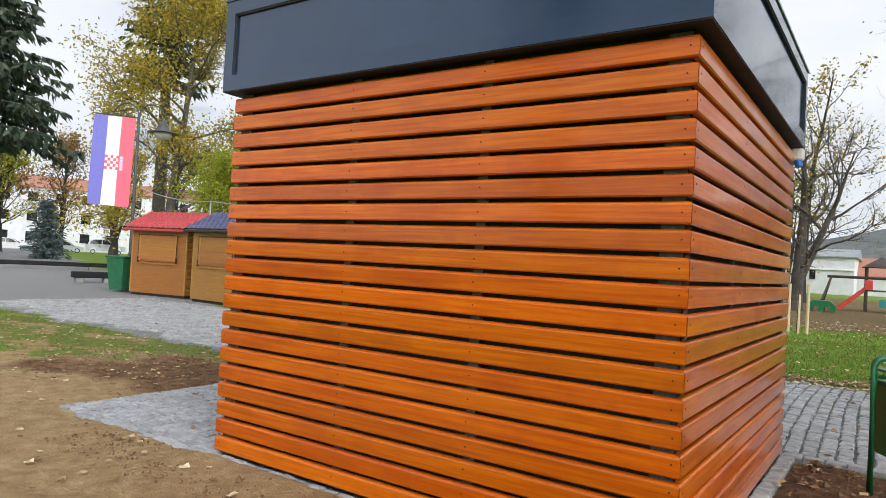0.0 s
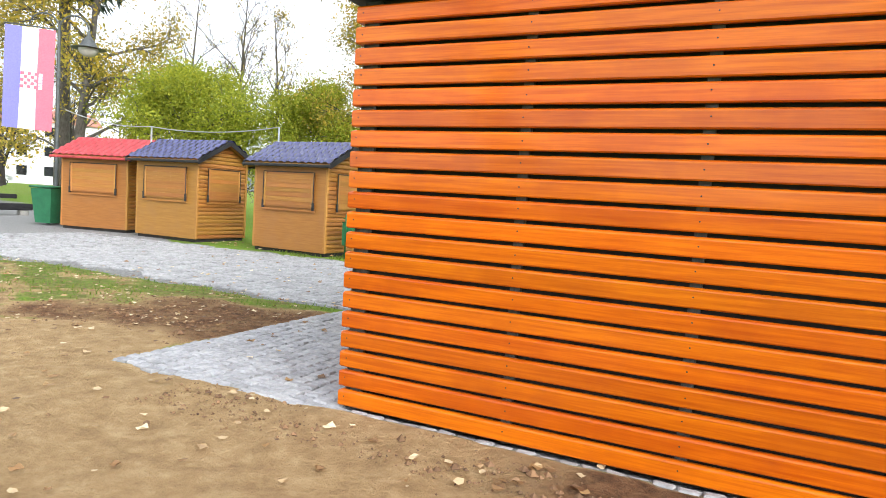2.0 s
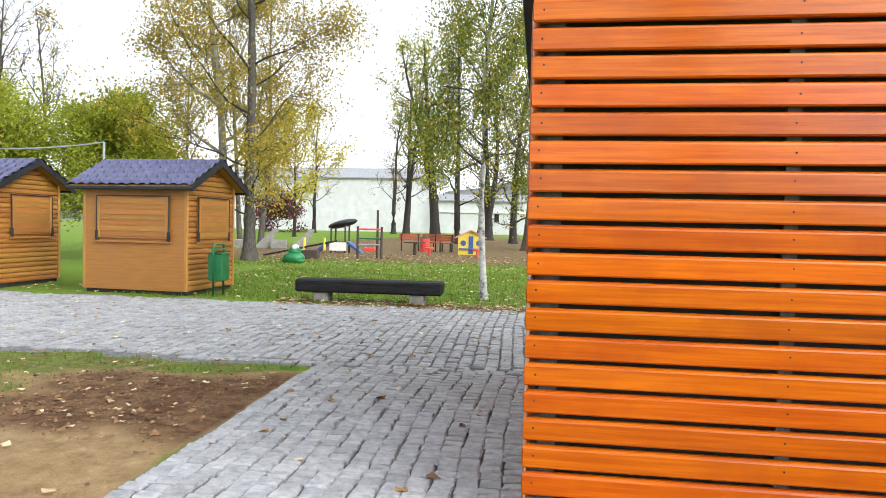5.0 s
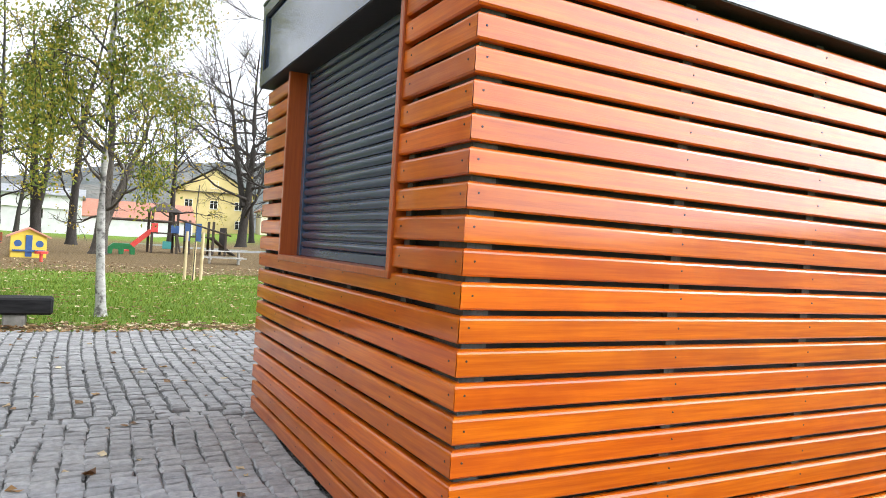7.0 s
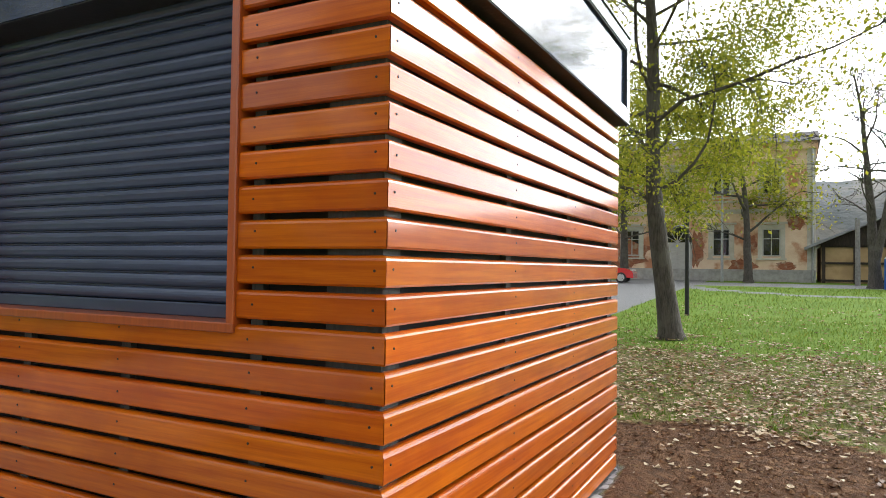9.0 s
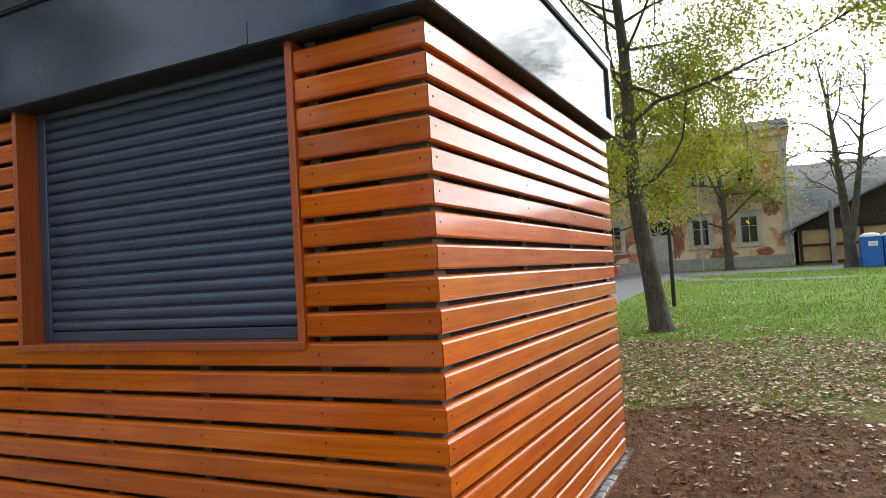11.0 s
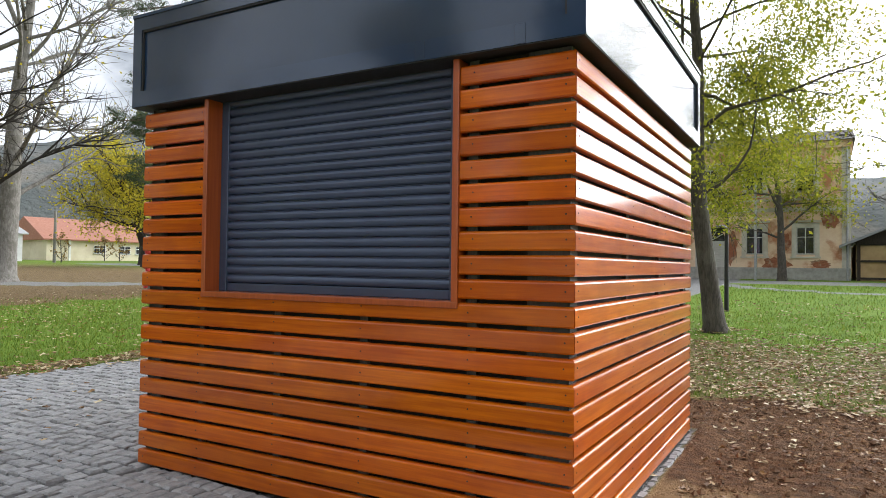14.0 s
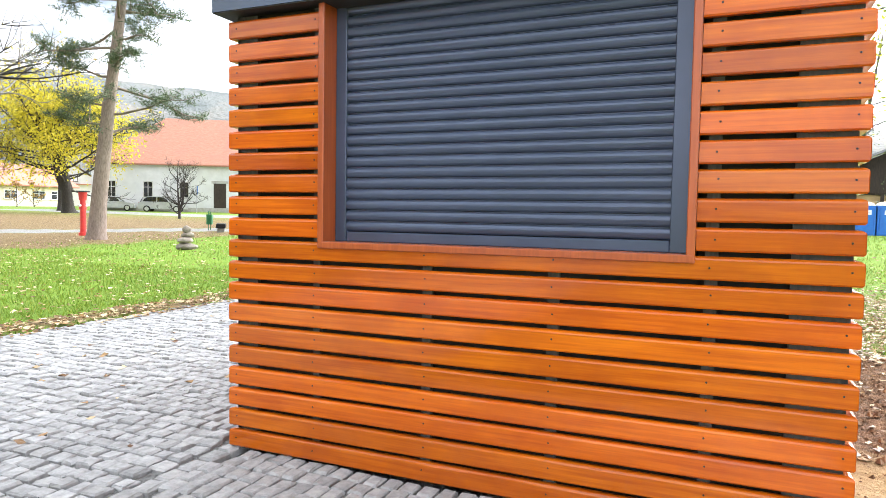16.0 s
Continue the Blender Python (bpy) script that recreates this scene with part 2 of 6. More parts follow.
M_ROOFDARK = surface("dark_old_roof", (0.045, 0.038, 0.034), (0.085, 0.07, 0.062), 2.0, 0.85, 0, 0.4, 9)
M_TIMBERD = surface("dark_barn_timber", (0.02, 0.014, 0.011), (0.05, 0.034, 0.024), 3, 0.8, stretch=(9, 9, 1))
M_BARNWALL = surface("ochre_infill", (0.40, 0.27, 0.13), (0.50, 0.35, 0.18), 2, 0.85, patch=(0.33, 0.22, 0.11), patch_scale=0.7)
M_STONE = surface("grey_stone", (0.28, 0.27, 0.25), (0.42, 0.41, 0.38), 3, 0.85, 0, 0.4, 20)
M_FIELDSTONE = surface("field_stone", (0.13, 0.11, 0.09), (0.27, 0.235, 0.20), 5, 0.9, 0, 0.5, 20, vary=0.3)
M_SURROUND = surface("stone_surround", (0.52, 0.49, 0.42), (0.62, 0.59, 0.52), 4, 0.8, patch=(0.42, 0.36, 0.28), patch_scale=1.5)
M_GALV = surface("galvanised_steel", (0.36, 0.37, 0.38), (0.48, 0.49, 0.5), 12, 0.45, 0.7)
M_LAMPGREY = surface("lamp_post_iron", (0.06, 0.066, 0.066), (0.10, 0.108, 0.108), 8, 0.5, 0.4)
M_LAMPGLASS = surface("opal_lamp_glass", (0.42, 0.41, 0.38), (0.52, 0.51, 0.48), 5, 0.25)
M_FBLUE = surface("flag_blue", (0.15, 0.145, 0.47), (0.19, 0.185, 0.54), 30, 0.8)
M_FWHITE = surface("flag_white", (0.74, 0.74, 0.74), (0.82, 0.82, 0.82), 30, 0.8)
M_FRED = surface("flag_red", (0.70, 0.11, 0.16), (0.76, 0.15, 0.20), 30, 0.8)
M_FGREY = surface("flag_faded_blue", (0.45, 0.5, 0.62), (0.52, 0.57, 0.68), 30, 0.8)
M_PLAYYEL = surface("yellow_play_panel", (0.66, 0.48, 0.05), (0.74, 0.56, 0.08), 5, 0.5)
M_PLAYBLUE = surface("blue_play_panel", (0.025, 0.075, 0.22), (0.04, 0.11, 0.29), 5, 0.45)
M_PLAYRED = surface("red_play_panel", (0.62, 0.05, 0.045), (0.72, 0.08, 0.06), 5, 0.4)
M_PLAYGREEN = surface("green_play_panel", (0.008, 0.14, 0.04), (0.014, 0.19, 0.06), 5, 0.45)
M_PLAYROOF = surface("faded_red_shingle", (0.52, 0.24, 0.17), (0.6, 0.3, 0.22), 6, 0.7)
M_PLAYWOOD = surface("dark_play_timber", (0.035, 0.024, 0.018), (0.07, 0.05, 0.036), 4, 0.7, stretch=(9, 9, 1))
M_TEAL = surface("teal_play_panel", (0.03, 0.22, 0.22), (0.05, 0.28, 0.27), 5, 0.5)
M_BENCHRED = surface("red_brown_slats", (0.26, 0.06, 0.025), (0.36, 0.09, 0.035), 4, 0.55, stretch=(1, 9, 9))
M_GREYSLAT = surface("silvered_planks", (0.40, 0.39, 0.36), (0.52, 0.51, 0.48), 4, 0.8, stretch=(1, 9, 9))
M_BARK = surface("furrowed_bark", (0.040, 0.034, 0.028), (0.105, 0.090, 0.074), 9, 0.9, 0, 0.9, 18, (3, 3, 0.6), depth=0.03, patch=(0.13, 0.125, 0.10), patch_scale=2.5)
M_BARKDARK = surface("dark_wet_bark", (0.018, 0.015, 0.013), (0.05, 0.042, 0.035), 9, 0.9, 0, 0.9, 18, (3, 3, 0.6), depth=0.03)
M_BARKPALE = surface("pale_flaking_bark", (0.13, 0.122, 0.105), (0.27, 0.257, 0.23), 6, 0.9, 0, 0.7, 16, (2.5, 2.5, 0.7), depth=0.02, patch=(0.12, 0.11, 0.09), patch_scale=3, patch_amount=0.7)
M_BARKPINE = surface("pine_bark", (0.14, 0.105, 0.085), (0.25, 0.195, 0.16), 8, 0.9, 0, 0.9, 14, (3, 3, 0.8), depth=0.03)
M_BIRCH = surface("birch_bark", (0.32, 0.31, 0.285), (0.50, 0.488, 0.455), 5, 0.75, 0, 0.4, 14, (1, 1, 5), patch=(0.10, 0.092, 0.085), patch_scale=9.0, patch_amount=0.95, depth=0.01)
L_BIRCH = leafy("birch_leaves", (0.10, 0.155, 0.016), (0.21, 0.255, 0.026), (0.48, 0.38, 0.045), 0.45)
L_GREEN = leafy("fresh_green_leaves", (0.17, 0.225, 0.016), (0.31, 0.35, 0.022), (0.45, 0.45, 0.04), 0.5)
L_LIME = leafy("lime_yellow_leaves", (0.17, 0.205, 0.018), (0.33, 0.345, 0.028), (0.52, 0.48, 0.05), 0.5)
L_YELLOW = leafy("autumn_yellow_leaves", (0.19, 0.18, 0.022), (0.36, 0.29, 0.034), (0.58, 0.40, 0.045), 0.45)
L_RUST = leafy("rusty_leaves", (0.16, 0.09, 0.03), (0.28, 0.17, 0.04), (0.40, 0.26, 0.05))
L_GOLD = leafy("golden_leaves", (0.36, 0.34, 0.025), (0.54, 0.47, 0.03), (0.66, 0.56, 0.05), 0.5)
L_SPRUCE = leafy("spruce_needles", (0.012, 0.028, 0.014), (0.028, 0.05, 0.024), (0.05, 0.07, 0.03), 0.15)
L_BLUESPR = leafy("blue_spruce_needles", (0.05, 0.085, 0.085), (0.09, 0.13, 0.13), (0.14, 0.18, 0.18), 0.15)
L_PINE = leafy("pine_needles", (0.03, 0.06, 0.025), (0.06, 0.10, 0.04), (0.11, 0.14, 0.06), 0.2)
L_PURPLE = leafy("purple_leaves", (0.06, 0.012, 0.018), (0.11, 0.02, 0.028), (0.16, 0.035, 0.04), 0.2)
L_BUSH = leafy("olive_bush_leaves", (0.06, 0.09, 0.04), (0.11, 0.14, 0.06), (0.17, 0.19, 0.09), 0.2)
L_GRASS = leafy("grass_blades", (0.076, 0.145, 0.010), (0.135, 0.225, 0.018), (0.25, 0.285, 0.045), 0.5)
L_FALLEN = leafy("fallen_leaves", (0.11, 0.05, 0.02), (0.30, 0.17, 0.06), (0.68, 0.58, 0.38), 0.1)

# ---- building tools ----


def mesh_of(name, verts, faces, mat, smooth=False):
    me = bpy.data.meshes.new(name)
    me.from_pydata([tuple(v) for v in verts], [], [tuple(f) for f in faces])
    me.materials.append(mat)
    if smooth:
        me.polygons.foreach_set("use_smooth", [True] * len(me.polygons))
    me.update()
    return me


def placed(name, me, parent=None, label="", m=None):
    ob = new(name, me)
    if parent is not None:
        ob.parent = parent
    if m is not None:
        ob.matrix_basis = m
    if label:
        ob["label"] = label
    return ob


def part(name, bm, material, parent, label="", m=None, smooth=False):
    """Links a bmesh as one mesh object under a thing or a part."""
    bmesh.ops.recalc_face_normals(bm, faces=bm.faces[:])
    me = bpy.data.meshes.new(name)
    bm.to_mesh(me)
    bm.free()
    me.materials.append(material)
    if smooth:
        me.polygons.foreach_set("use_smooth", [True] * len(me.polygons))
    return placed(name, me, parent, label, m)


def thing(name, at, label, category, group="", rz=0.0, kind=""):
    e = new(name)
    e.empty_display_size = 0.2
    e.matrix_basis = pose(*at, 0, 0, rz)
    return tagged(e, label, category, group, kind)


def add_box(bm, x0, x1, y0, y1, z0, z1, bevel=0.0, m=None):
    made = bmesh.ops.create_cube(bm, size=1.0)["verts"]
    for v in made:
        v.co = Vector((x0 + (v.co.x + 0.5) * (x1 - x0), y0 + (v.co.y + 0.5) * (y1 - y0), z0 + (v.co.z + 0.5) * (z1 - z0)))
    if bevel:
        edges = {e for v in made for e in v.link_edges}
        made = [v for f in bmesh.ops.bevel(bm, geom=list(edges), offset=bevel, segments=1, affect="EDGES")["faces"] for v in f.verts]
        made = list({v for v in made})
    if m is not None:
        bmesh.ops.transform(bm, matrix=m, verts=made)
    return bm


def box(x0, x1, y0, y1, z0, z1, bevel=0.0, m=None):
    return add_box(bmesh.new(), x0, x1, y0, y1, z0, z1, bevel, m)


def add_rod(bm, p, q, r, r2=None, n=10):
    p, q = Vector(p), Vector(q)
    r2 = r if r2 is None else r2
    d = q - p
    m = Matrix.Translation((p + q) / 2) @ d.to_track_quat("Z", "Y").to_matrix().to_4x4()
    bmesh.ops.create_cone(bm, cap_ends=True, segments=n, radius1=r, radius2=max(r2, 1e-4), depth=d.length, matrix=m)
    return bm


def rod(p, q, r, r2=None, n=10):
    return add_rod(bmesh.new(), p, q, r, r2, n)


def add_pipe(bm, pts, r, n=8):
    """A bent tube through the points."""
    pts = [Vector(p) for p in pts]
    rings = []
    for i, p in enumerate(pts):
        d = (pts[min(i + 1, len(pts) - 1)] - pts[max(i - 1, 0)]).normalized()
        q = d.to_track_quat("Z", "Y")
        rings.append([bm.verts.new(p + q @ Vector((r * math.cos(2 * math.pi * k / n), r * math.sin(2 * math.pi * k / n), 0))) for k in range(n)])
    for a, b in zip(rings, rings[1:]):
        for k in range(n):
            bm.faces.new((a[k], a[(k + 1) % n], b[(k + 1) % n], b[k]))
    bm.faces.new(rings[0][::-1])
    bm.faces.new(rings[-1])
    return bm


def pipe(pts, r, n=8):
    return add_pipe(bmesh.new(), pts, r, n)


def prism(outline, depth, axis="y", start=0.0):
    """An outline in two coordinates pushed along the third."""
    bm = bmesh.new()

    def at(u, v, w):
        return {"y": (u, w, v), "x": (w, u, v), "z": (u, v, w)}[axis]
    a = [bm.verts.new(at(u, v, start)) for u, v in outline]
    b = [bm.verts.new(at(u, v, start + depth)) for u, v in outline]
    n = len(outline)
    bm.faces.new(a)
    bm.faces.new(b[::-1])
    for i in range(n):
        bm.faces.new((a[i], b[i], b[(i + 1) % n], a[(i + 1) % n]))
    return bm


def rise(x, y):
    """Height of the ground: it climbs gently to the east and north-east."""
    s = max(0.0, x - 6)
    k = min(1.0, max(0.0, (x - 5) / 20))
    return 1.1 * (1 - math.exp(-s / 40)) + 0.012 * max(0.0, y - 20) * k * k * (3 - 2 * k)

# ---- ground: one sheet with lawn, soil, gravel and mulch ----


def spread(lo, hi, dense_lo, dense_hi, step, grow):
    inner = list(np.arange(dense_lo, dense_hi + 1e-6, step))
    s, v, up = step, dense_hi, []
    while v < hi:
        s *= grow
        v += s
        up.append(min(v, hi))
    s, v, down = step, dense_lo, []
    while v > lo:
        s *= grow
        v -= s
        down.append(max(v, lo))
    return np.array(down[::-1] + inner + up)


def fbm(x, y, scale, seed):
    """Cheap smooth noise in -1 to 1 from a few turned sine waves."""
    rng = np.random.RandomState(seed)
    total = np.zeros_like(x)
    amp, k = 1.0, 1.0
    for _ in range(5):
        for _ in range(3):
            a, ph = rng.uniform(0, 2 * np.pi), rng.uniform(0, 6.28)
            total = total + amp * np.sin((x * np.cos(a) + y * np.sin(a)) * k * 6.28 / scale + ph) / 3
        amp, k = amp * 0.6, k * 1.9
    return total


def band(x, y, pts, half):
    """1 within half of a broken line."""
    best = np.full_like(x, 1e9)
    for (ax, ay), (bx, by) in zip(pts, pts[1:]):
        dx, dy = bx - ax, by - ay
        u = np.clip(((x - ax) * dx + (y - ay) * dy) / (dx * dx + dy * dy), 0, 1)
        best = np.minimum(best, np.hypot(x - ax - u * dx, y - ay - u * dy))
    return np.clip((half - best) / 0.25 + 0.5, 0, 1)


def step01(a, b, v):
    u = np.clip((v - a) / (b - a), 0, 1)
    return u * u * (3 - 2 * u)


def covers(x, y):
    """Shares of paved or gravelled, sandy soil, dark soil and leaf litter at a place of the plan."""
    wob = 0.16 * fbm(x, y, 2.2, 3)
    far_edge = 7.15 + np.maximum(0, -9 - x) * 0.42 + 0.25 * fbm(x, y, 3.0, 8) * (x < -3.5)
    near_edge = 2.85 + np.maximum(0, x - 13) * 0.03 + 0.3 * fbm(x, y, 2.6, 5) * step01(-2.2, -4.5, x)
    path = step01(-0.06, 0.06, y - near_edge) * step01(-0.06, 0.06, far_edge + np.maximum(0, x - 12) * 0.06 - y)
    apron = step01(-0.04, 0.04, x + 1.87) * step01(-0.04, 0.04, 3.02 - x) * step01(-0.03, 0.03, y + 0.06) * step01(0.03, -0.03, y - 2.9)
    paved = np.maximum(path, apron)
    paved = np.maximum(paved, band(x, y, [(38.3, -60), (38.3, 60)], 2.8))
    paved = np.maximum(paved, band(x, y, [(36, 4.6), (30, 2.0), (27, -1.5), (25.5, -8), (25, -30)], 0.55))
    paved = np.maximum(paved, band(x, y, [(4, 60), (11, 42), (15.5, 28), (22, 22.5), (36, 14)], 1.3))
    sandy = step01(0.35, -0.35, y - 0.75 + 3 * wob + 0.35 * np.maximum(0, -4.5 - x)) * step01(-4.6, -3.6, y + wob) * step01(-11, -8.5, x) * step01(4.1, 3.1, x + 2 * wob)
    sandy = np.maximum(sandy, 0.62 * step01(-12, -9, x) * step01(-2.4, -3.4, x) * step01(3.2, 2.6, y) * step01(0.0, 0.5, y) * step01(-0.2, 0.5, fbm(x, y, 1.1, 51)))
    dark = 0.66 * step01(-4.6, -3.1, x + 3 * wob) * step01(0.35, 0.1, x + 1.8) * step01(0.35, 0.9, y + 2 * wob) * step01(2.85, 2.35, y + wob + 0.3 * step01(-2.1, -2.8, x)) * step01(-0.3, 0.3, 2.45 - y + 0.55 * (x + 5) + 2 * wob)
    sandy = np.maximum(sandy, 1.5 * dark)
    dark = np.maximum(dark, step01(0.7, 2.1, x + 0.5 * wob) * step01(4.95, 4.1, x + 2 * wob - 0.1 * y) * step01(-5.0, -4.0, y + 2 * wob) * step01(2.95, 2.8, y))
    litter = step01(3.9, 4.6, x + wob) * step01(11.0, 8.6, x + 5 * wob + np.abs(y) * 0.25) * step01(-7, -4, y) * step01(2.9, 2.5, y) * 0.58
    litter = np.maximum(litter, step01(18.2, 19.6, y + 4 * wob) * step01(-16, -11, x) * step01(60, 12, x) * step01(110, 34, y))
    litter = np.maximum(litter, step01(1.0, 0.0, np.abs(y - 7.5 + wob) / 0.55) * step01(-4, -3, x) * 0.8)
    litter = np.maximum(litter, step01(9, 13, x) * step01(16, 19, y + 5 * wob) * 0.3)
    litter = np.maximum(litter, step01(-30, -42, x) * 0.35)
    litter = np.maximum(litter, step01(-1.9, -2.3, x) * step01(-14, -9, x) * step01(0.5, 1.3, y) * step01(3.4, 3.0, y) * 0.48)
    return paved, sandy * (1 - paved), dark * (1 - paved), litter * (1 - paved)


gx = spread(-420, 420, -9.5, 6.5, 0.11, 1.06)
gy = spread(-420, 420, -4.5, 8.6, 0.11, 1.06)
GX, GY = np.meshgrid(gx, gy)
c_paved, c_sandy, c_dark, c_litter = covers(GX, GY)
k_east = np.clip((GX - 5) / 20, 0, 1)
GZ = 1.1 * (1 - np.exp(-np.maximum(0, GX - 6) / 40)) + 0.012 * np.maximum(0, GY - 20) * k_east * k_east * (3 - 2 * k_east)
GZ = np.where(GX * GX + GY * GY > 130 ** 2, np.minimum(GZ, 1.8), GZ)
soil = np.maximum(c_sandy * 0.55, c_dark)
setts_here = c_paved * (GX > -12.5) * (GX < 9.5) * (GY < 7.4)
GZ = GZ + soil * (0.018 * fbm(GX, GY, 0.55, 21) + 0.022 * fbm(GX, GY, 1.7, 22)) - setts_here * 0.018 + (1 - c_paved) * 0.012 * fbm(GX, GY, 2.7, 31)
GZ = np.where(setts_here > 0.5, np.minimum(GZ, -0.002), GZ)
kiosk_hole = (GX > -0.12) & (GX < 3.05) & (GY > 0.05) & (GY < 3.0)
GZ = GZ + 0.02 * np.exp(-((GY + 0.10) / 0.16) ** 2) * step01(-0.3, 0.1, GX) * step01(3.4, 3.0, GX)     # soil heaped against the lowest board
GZ = np.where(kiosk_hole, -0.03, GZ)
nyg, nxg = GX.shape
g_verts = np.stack([GX, GY, GZ], -1).reshape(-1, 3)
i0 = (np.arange(nyg - 1)[:, None] * nxg + np.arange(nxg - 1)[None, :]).reshape(-1)
g_faces = np.stack([i0, i0 + 1, i0 + nxg + 1, i0 + nxg], -1)
g_mesh = bpy.data.meshes.new("ground")
g_mesh.from_pydata(g_verts.tolist(), [], g_faces.tolist())
g_mesh.polygons.foreach_set("use_smooth", [True] * len(g_mesh.polygons))
att = g_mesh.color_attributes.new("cover", "FLOAT_COLOR", "POINT")
att.data.foreach_set("color", np.stack([c_paved, c_sandy, c_dark, c_litter], -1).astype(np.float32).reshape(-1))

M_GROUND = bpy.data.materials.new("park_ground")
M_GROUND.use_nodes = True
gt = M_GROUND.node_tree
g_bsdf = gt.nodes["Principled BSDF"]
g_bsdf.inputs["Roughness"].default_value = 0.95
g_bsdf.inputs["Specular IOR Level"].default_value = 0.25
g_att = gt.nodes.new("ShaderNodeAttribute")
g_att.attribute_name = "cover"
g_sep = gt.nodes.new("ShaderNodeSeparateColor")
gt.links.new(g_att.outputs["Color"], g_sep.inputs["Color"])
g_tc = gt.nodes.new("ShaderNodeTexCoord")


def two_tone(scale, stops, detail=8.0):
    n = node(gt, "ShaderNodeTexNoise", Scale=scale, Detail=detail, Roughness=0.68)
    gt.links.new(g_tc.outputs["Object"], n.inputs["Vector"])
    r = gt.nodes.new("ShaderNodeValToRGB")
    e = r.color_ramp.elements
    e[0].position, e[0].color = stops[0][0], (*stops[0][1], 1)
    e[1].position, e[1].color = stops[-1][0], (*stops[-1][1], 1)
    for p, c in stops[1:-1]:
        k = e.new(p)
        k.color = (*c, 1)
    gt.links.new(n.outputs["Fac"], r.inputs["Fac"])
    return r.outputs["Color"]


def blend(a, b, fac):
    mx = gt.nodes.new("ShaderNodeMix")
    mx.data_type = "RGBA"
    gt.links.new(a, mx.inputs["A"])
    gt.links.new(b, mx.inputs["B"])
    gt.links.new(fac, mx.inputs["Factor"])
    return mx.outputs["Result"]


def ragged(channel, scale, width):
    """A cover's share with its edge broken up by noise."""
    n = node(gt, "ShaderNodeTexNoise", Scale=scale, Detail=6.0, Roughness=0.7)
    gt.links.new(g_tc.outputs["Object"], n.inputs["Vector"])
    a = gt.nodes.new("ShaderNodeMath")
    a.operation = "ADD"
    gt.links.new(channel, a.inputs[0])
    gt.links.new(n.outputs["Fac"], a.inputs[1])
    mr = node(gt, "ShaderNodeMapRange")
    mr.inputs["From Min"].default_value, mr.inputs["From Max"].default_value = 1.0 - width, 1.0 + width
    gt.links.new(a.outputs[0], mr.inputs["Value"])
    return mr.outputs["Result"]


g_lawn = two_tone(9.0, [(0.30, (0.08, 0.15, 0.011)), (0.52, (0.135, 0.235, 0.02)), (0.72, (0.24, 0.295, 0.05))])
g_lawn2 = two_tone(0.35, [(0.35, (0.105, 0.195, 0.014)), (0.65, (0.185, 0.285, 0.027))])
g_half = gt.nodes.new("ShaderNodeValue")
g_half.outputs[0].default_value = 0.45
g_lawn = blend(g_lawn, g_lawn2, g_half.outputs[0])
g_sand = two_tone(7.0, [(0.28, (0.26, 0.163, 0.074)), (0.5, (0.395, 0.263, 0.126)), (0.72, (0.52, 0.38, 0.205))])
g_soil = two_tone(10.0, [(0.30, (0.05, 0.023, 0.010)), (0.5, (0.145, 0.072, 0.032)), (0.72, (0.27, 0.148, 0.072))])
g_grav = two_tone(26.0, [(0.3, (0.14, 0.14, 0.138)), (0.5, (0.235, 0.235, 0.23)), (0.7, (0.35, 0.35, 0.34))])
g_leaf = two_tone(13.0, [(0.32, (0.055, 0.036, 0.018)), (0.5, (0.17, 0.115, 0.05)), (0.68, (0.36, 0.26, 0.14))])
col = blend(g_lawn, g_leaf, ragged(g_att.outputs["Alpha"], 5.0, 0.22))
col = blend(col, g_sand, ragged(g_sep.outputs["Green"], 3.0, 0.2))
col = blend(col, g_soil, ragged(g_sep.outputs["Blue"], 3.5, 0.2))
col = blend(col, g_grav, ragged(g_sep.outputs["Red"], 6.0, 0.18))
gt.links.new(col, g_bsdf.inputs["Base Color"])
g_b1 = node(gt, "ShaderNodeTexNoise", Scale=28.0, Detail=8.0, Roughness=0.7)
gt.links.new(g_tc.outputs["Object"], g_b1.inputs["Vector"])
g_bp = node(gt, "ShaderNodeBump", Strength=1.0, Distance=0.055)
gt.links.new(g_b1.outputs["Fac"], g_bp.inputs["Height"])
gt.links.new(g_bp.outputs["Normal"], g_bsdf.inputs["Normal"])
g_mesh.materials.append(M_GROUND)
tagged(new("ground", g_mesh), "park ground of lawn, bare sandy soil, gravel and leaf litter", "ground", kind="structure")

# ---- the kiosk ----
KW, KD, PITCH, FACE, ROWS = 2.92, 2.94, 0.115, 0.094, 20
THICK = 0.034
kiosk = thing("kiosk", (0, 0, 0), "square kiosk clad in orange-stained boards under an anthracite roof band", "kiosk")


def board_mesh(length, mitre_a=True, mitre_b=True):
    """A board lying along x with its face to -y, chamfered along its edges and mitred at its ends."""
    c, h, d = 0.007, FACE, THICK
    prof = [(0.0, c), (c, 0.0), (d, 0.0), (d, h), (0.017, h + 0.001), (0.0085, h - 0.0025), (0.0025, h - 0.0075), (0.0, h - 0.0145)]
    verts, faces = [], []
    for side in (0, 1):
        for y, z in prof:
            cut = y if (mitre_a, mitre_b)[side] else 0.0
            lip = 0.0025 if y == 0.0 else 0.0
            verts.append(((cut + lip) if side == 0 else length - cut - lip, y, z))
    n = len(prof)
    for i in range(n):
        faces.append((i, i + n, (i + 1) % n + n, (i + 1) % n))
    faces += [tuple(range(n)), tuple(range(2 * n - 1, n - 1, -1))]
    return mesh_of("board", verts, faces, M_BOARD)


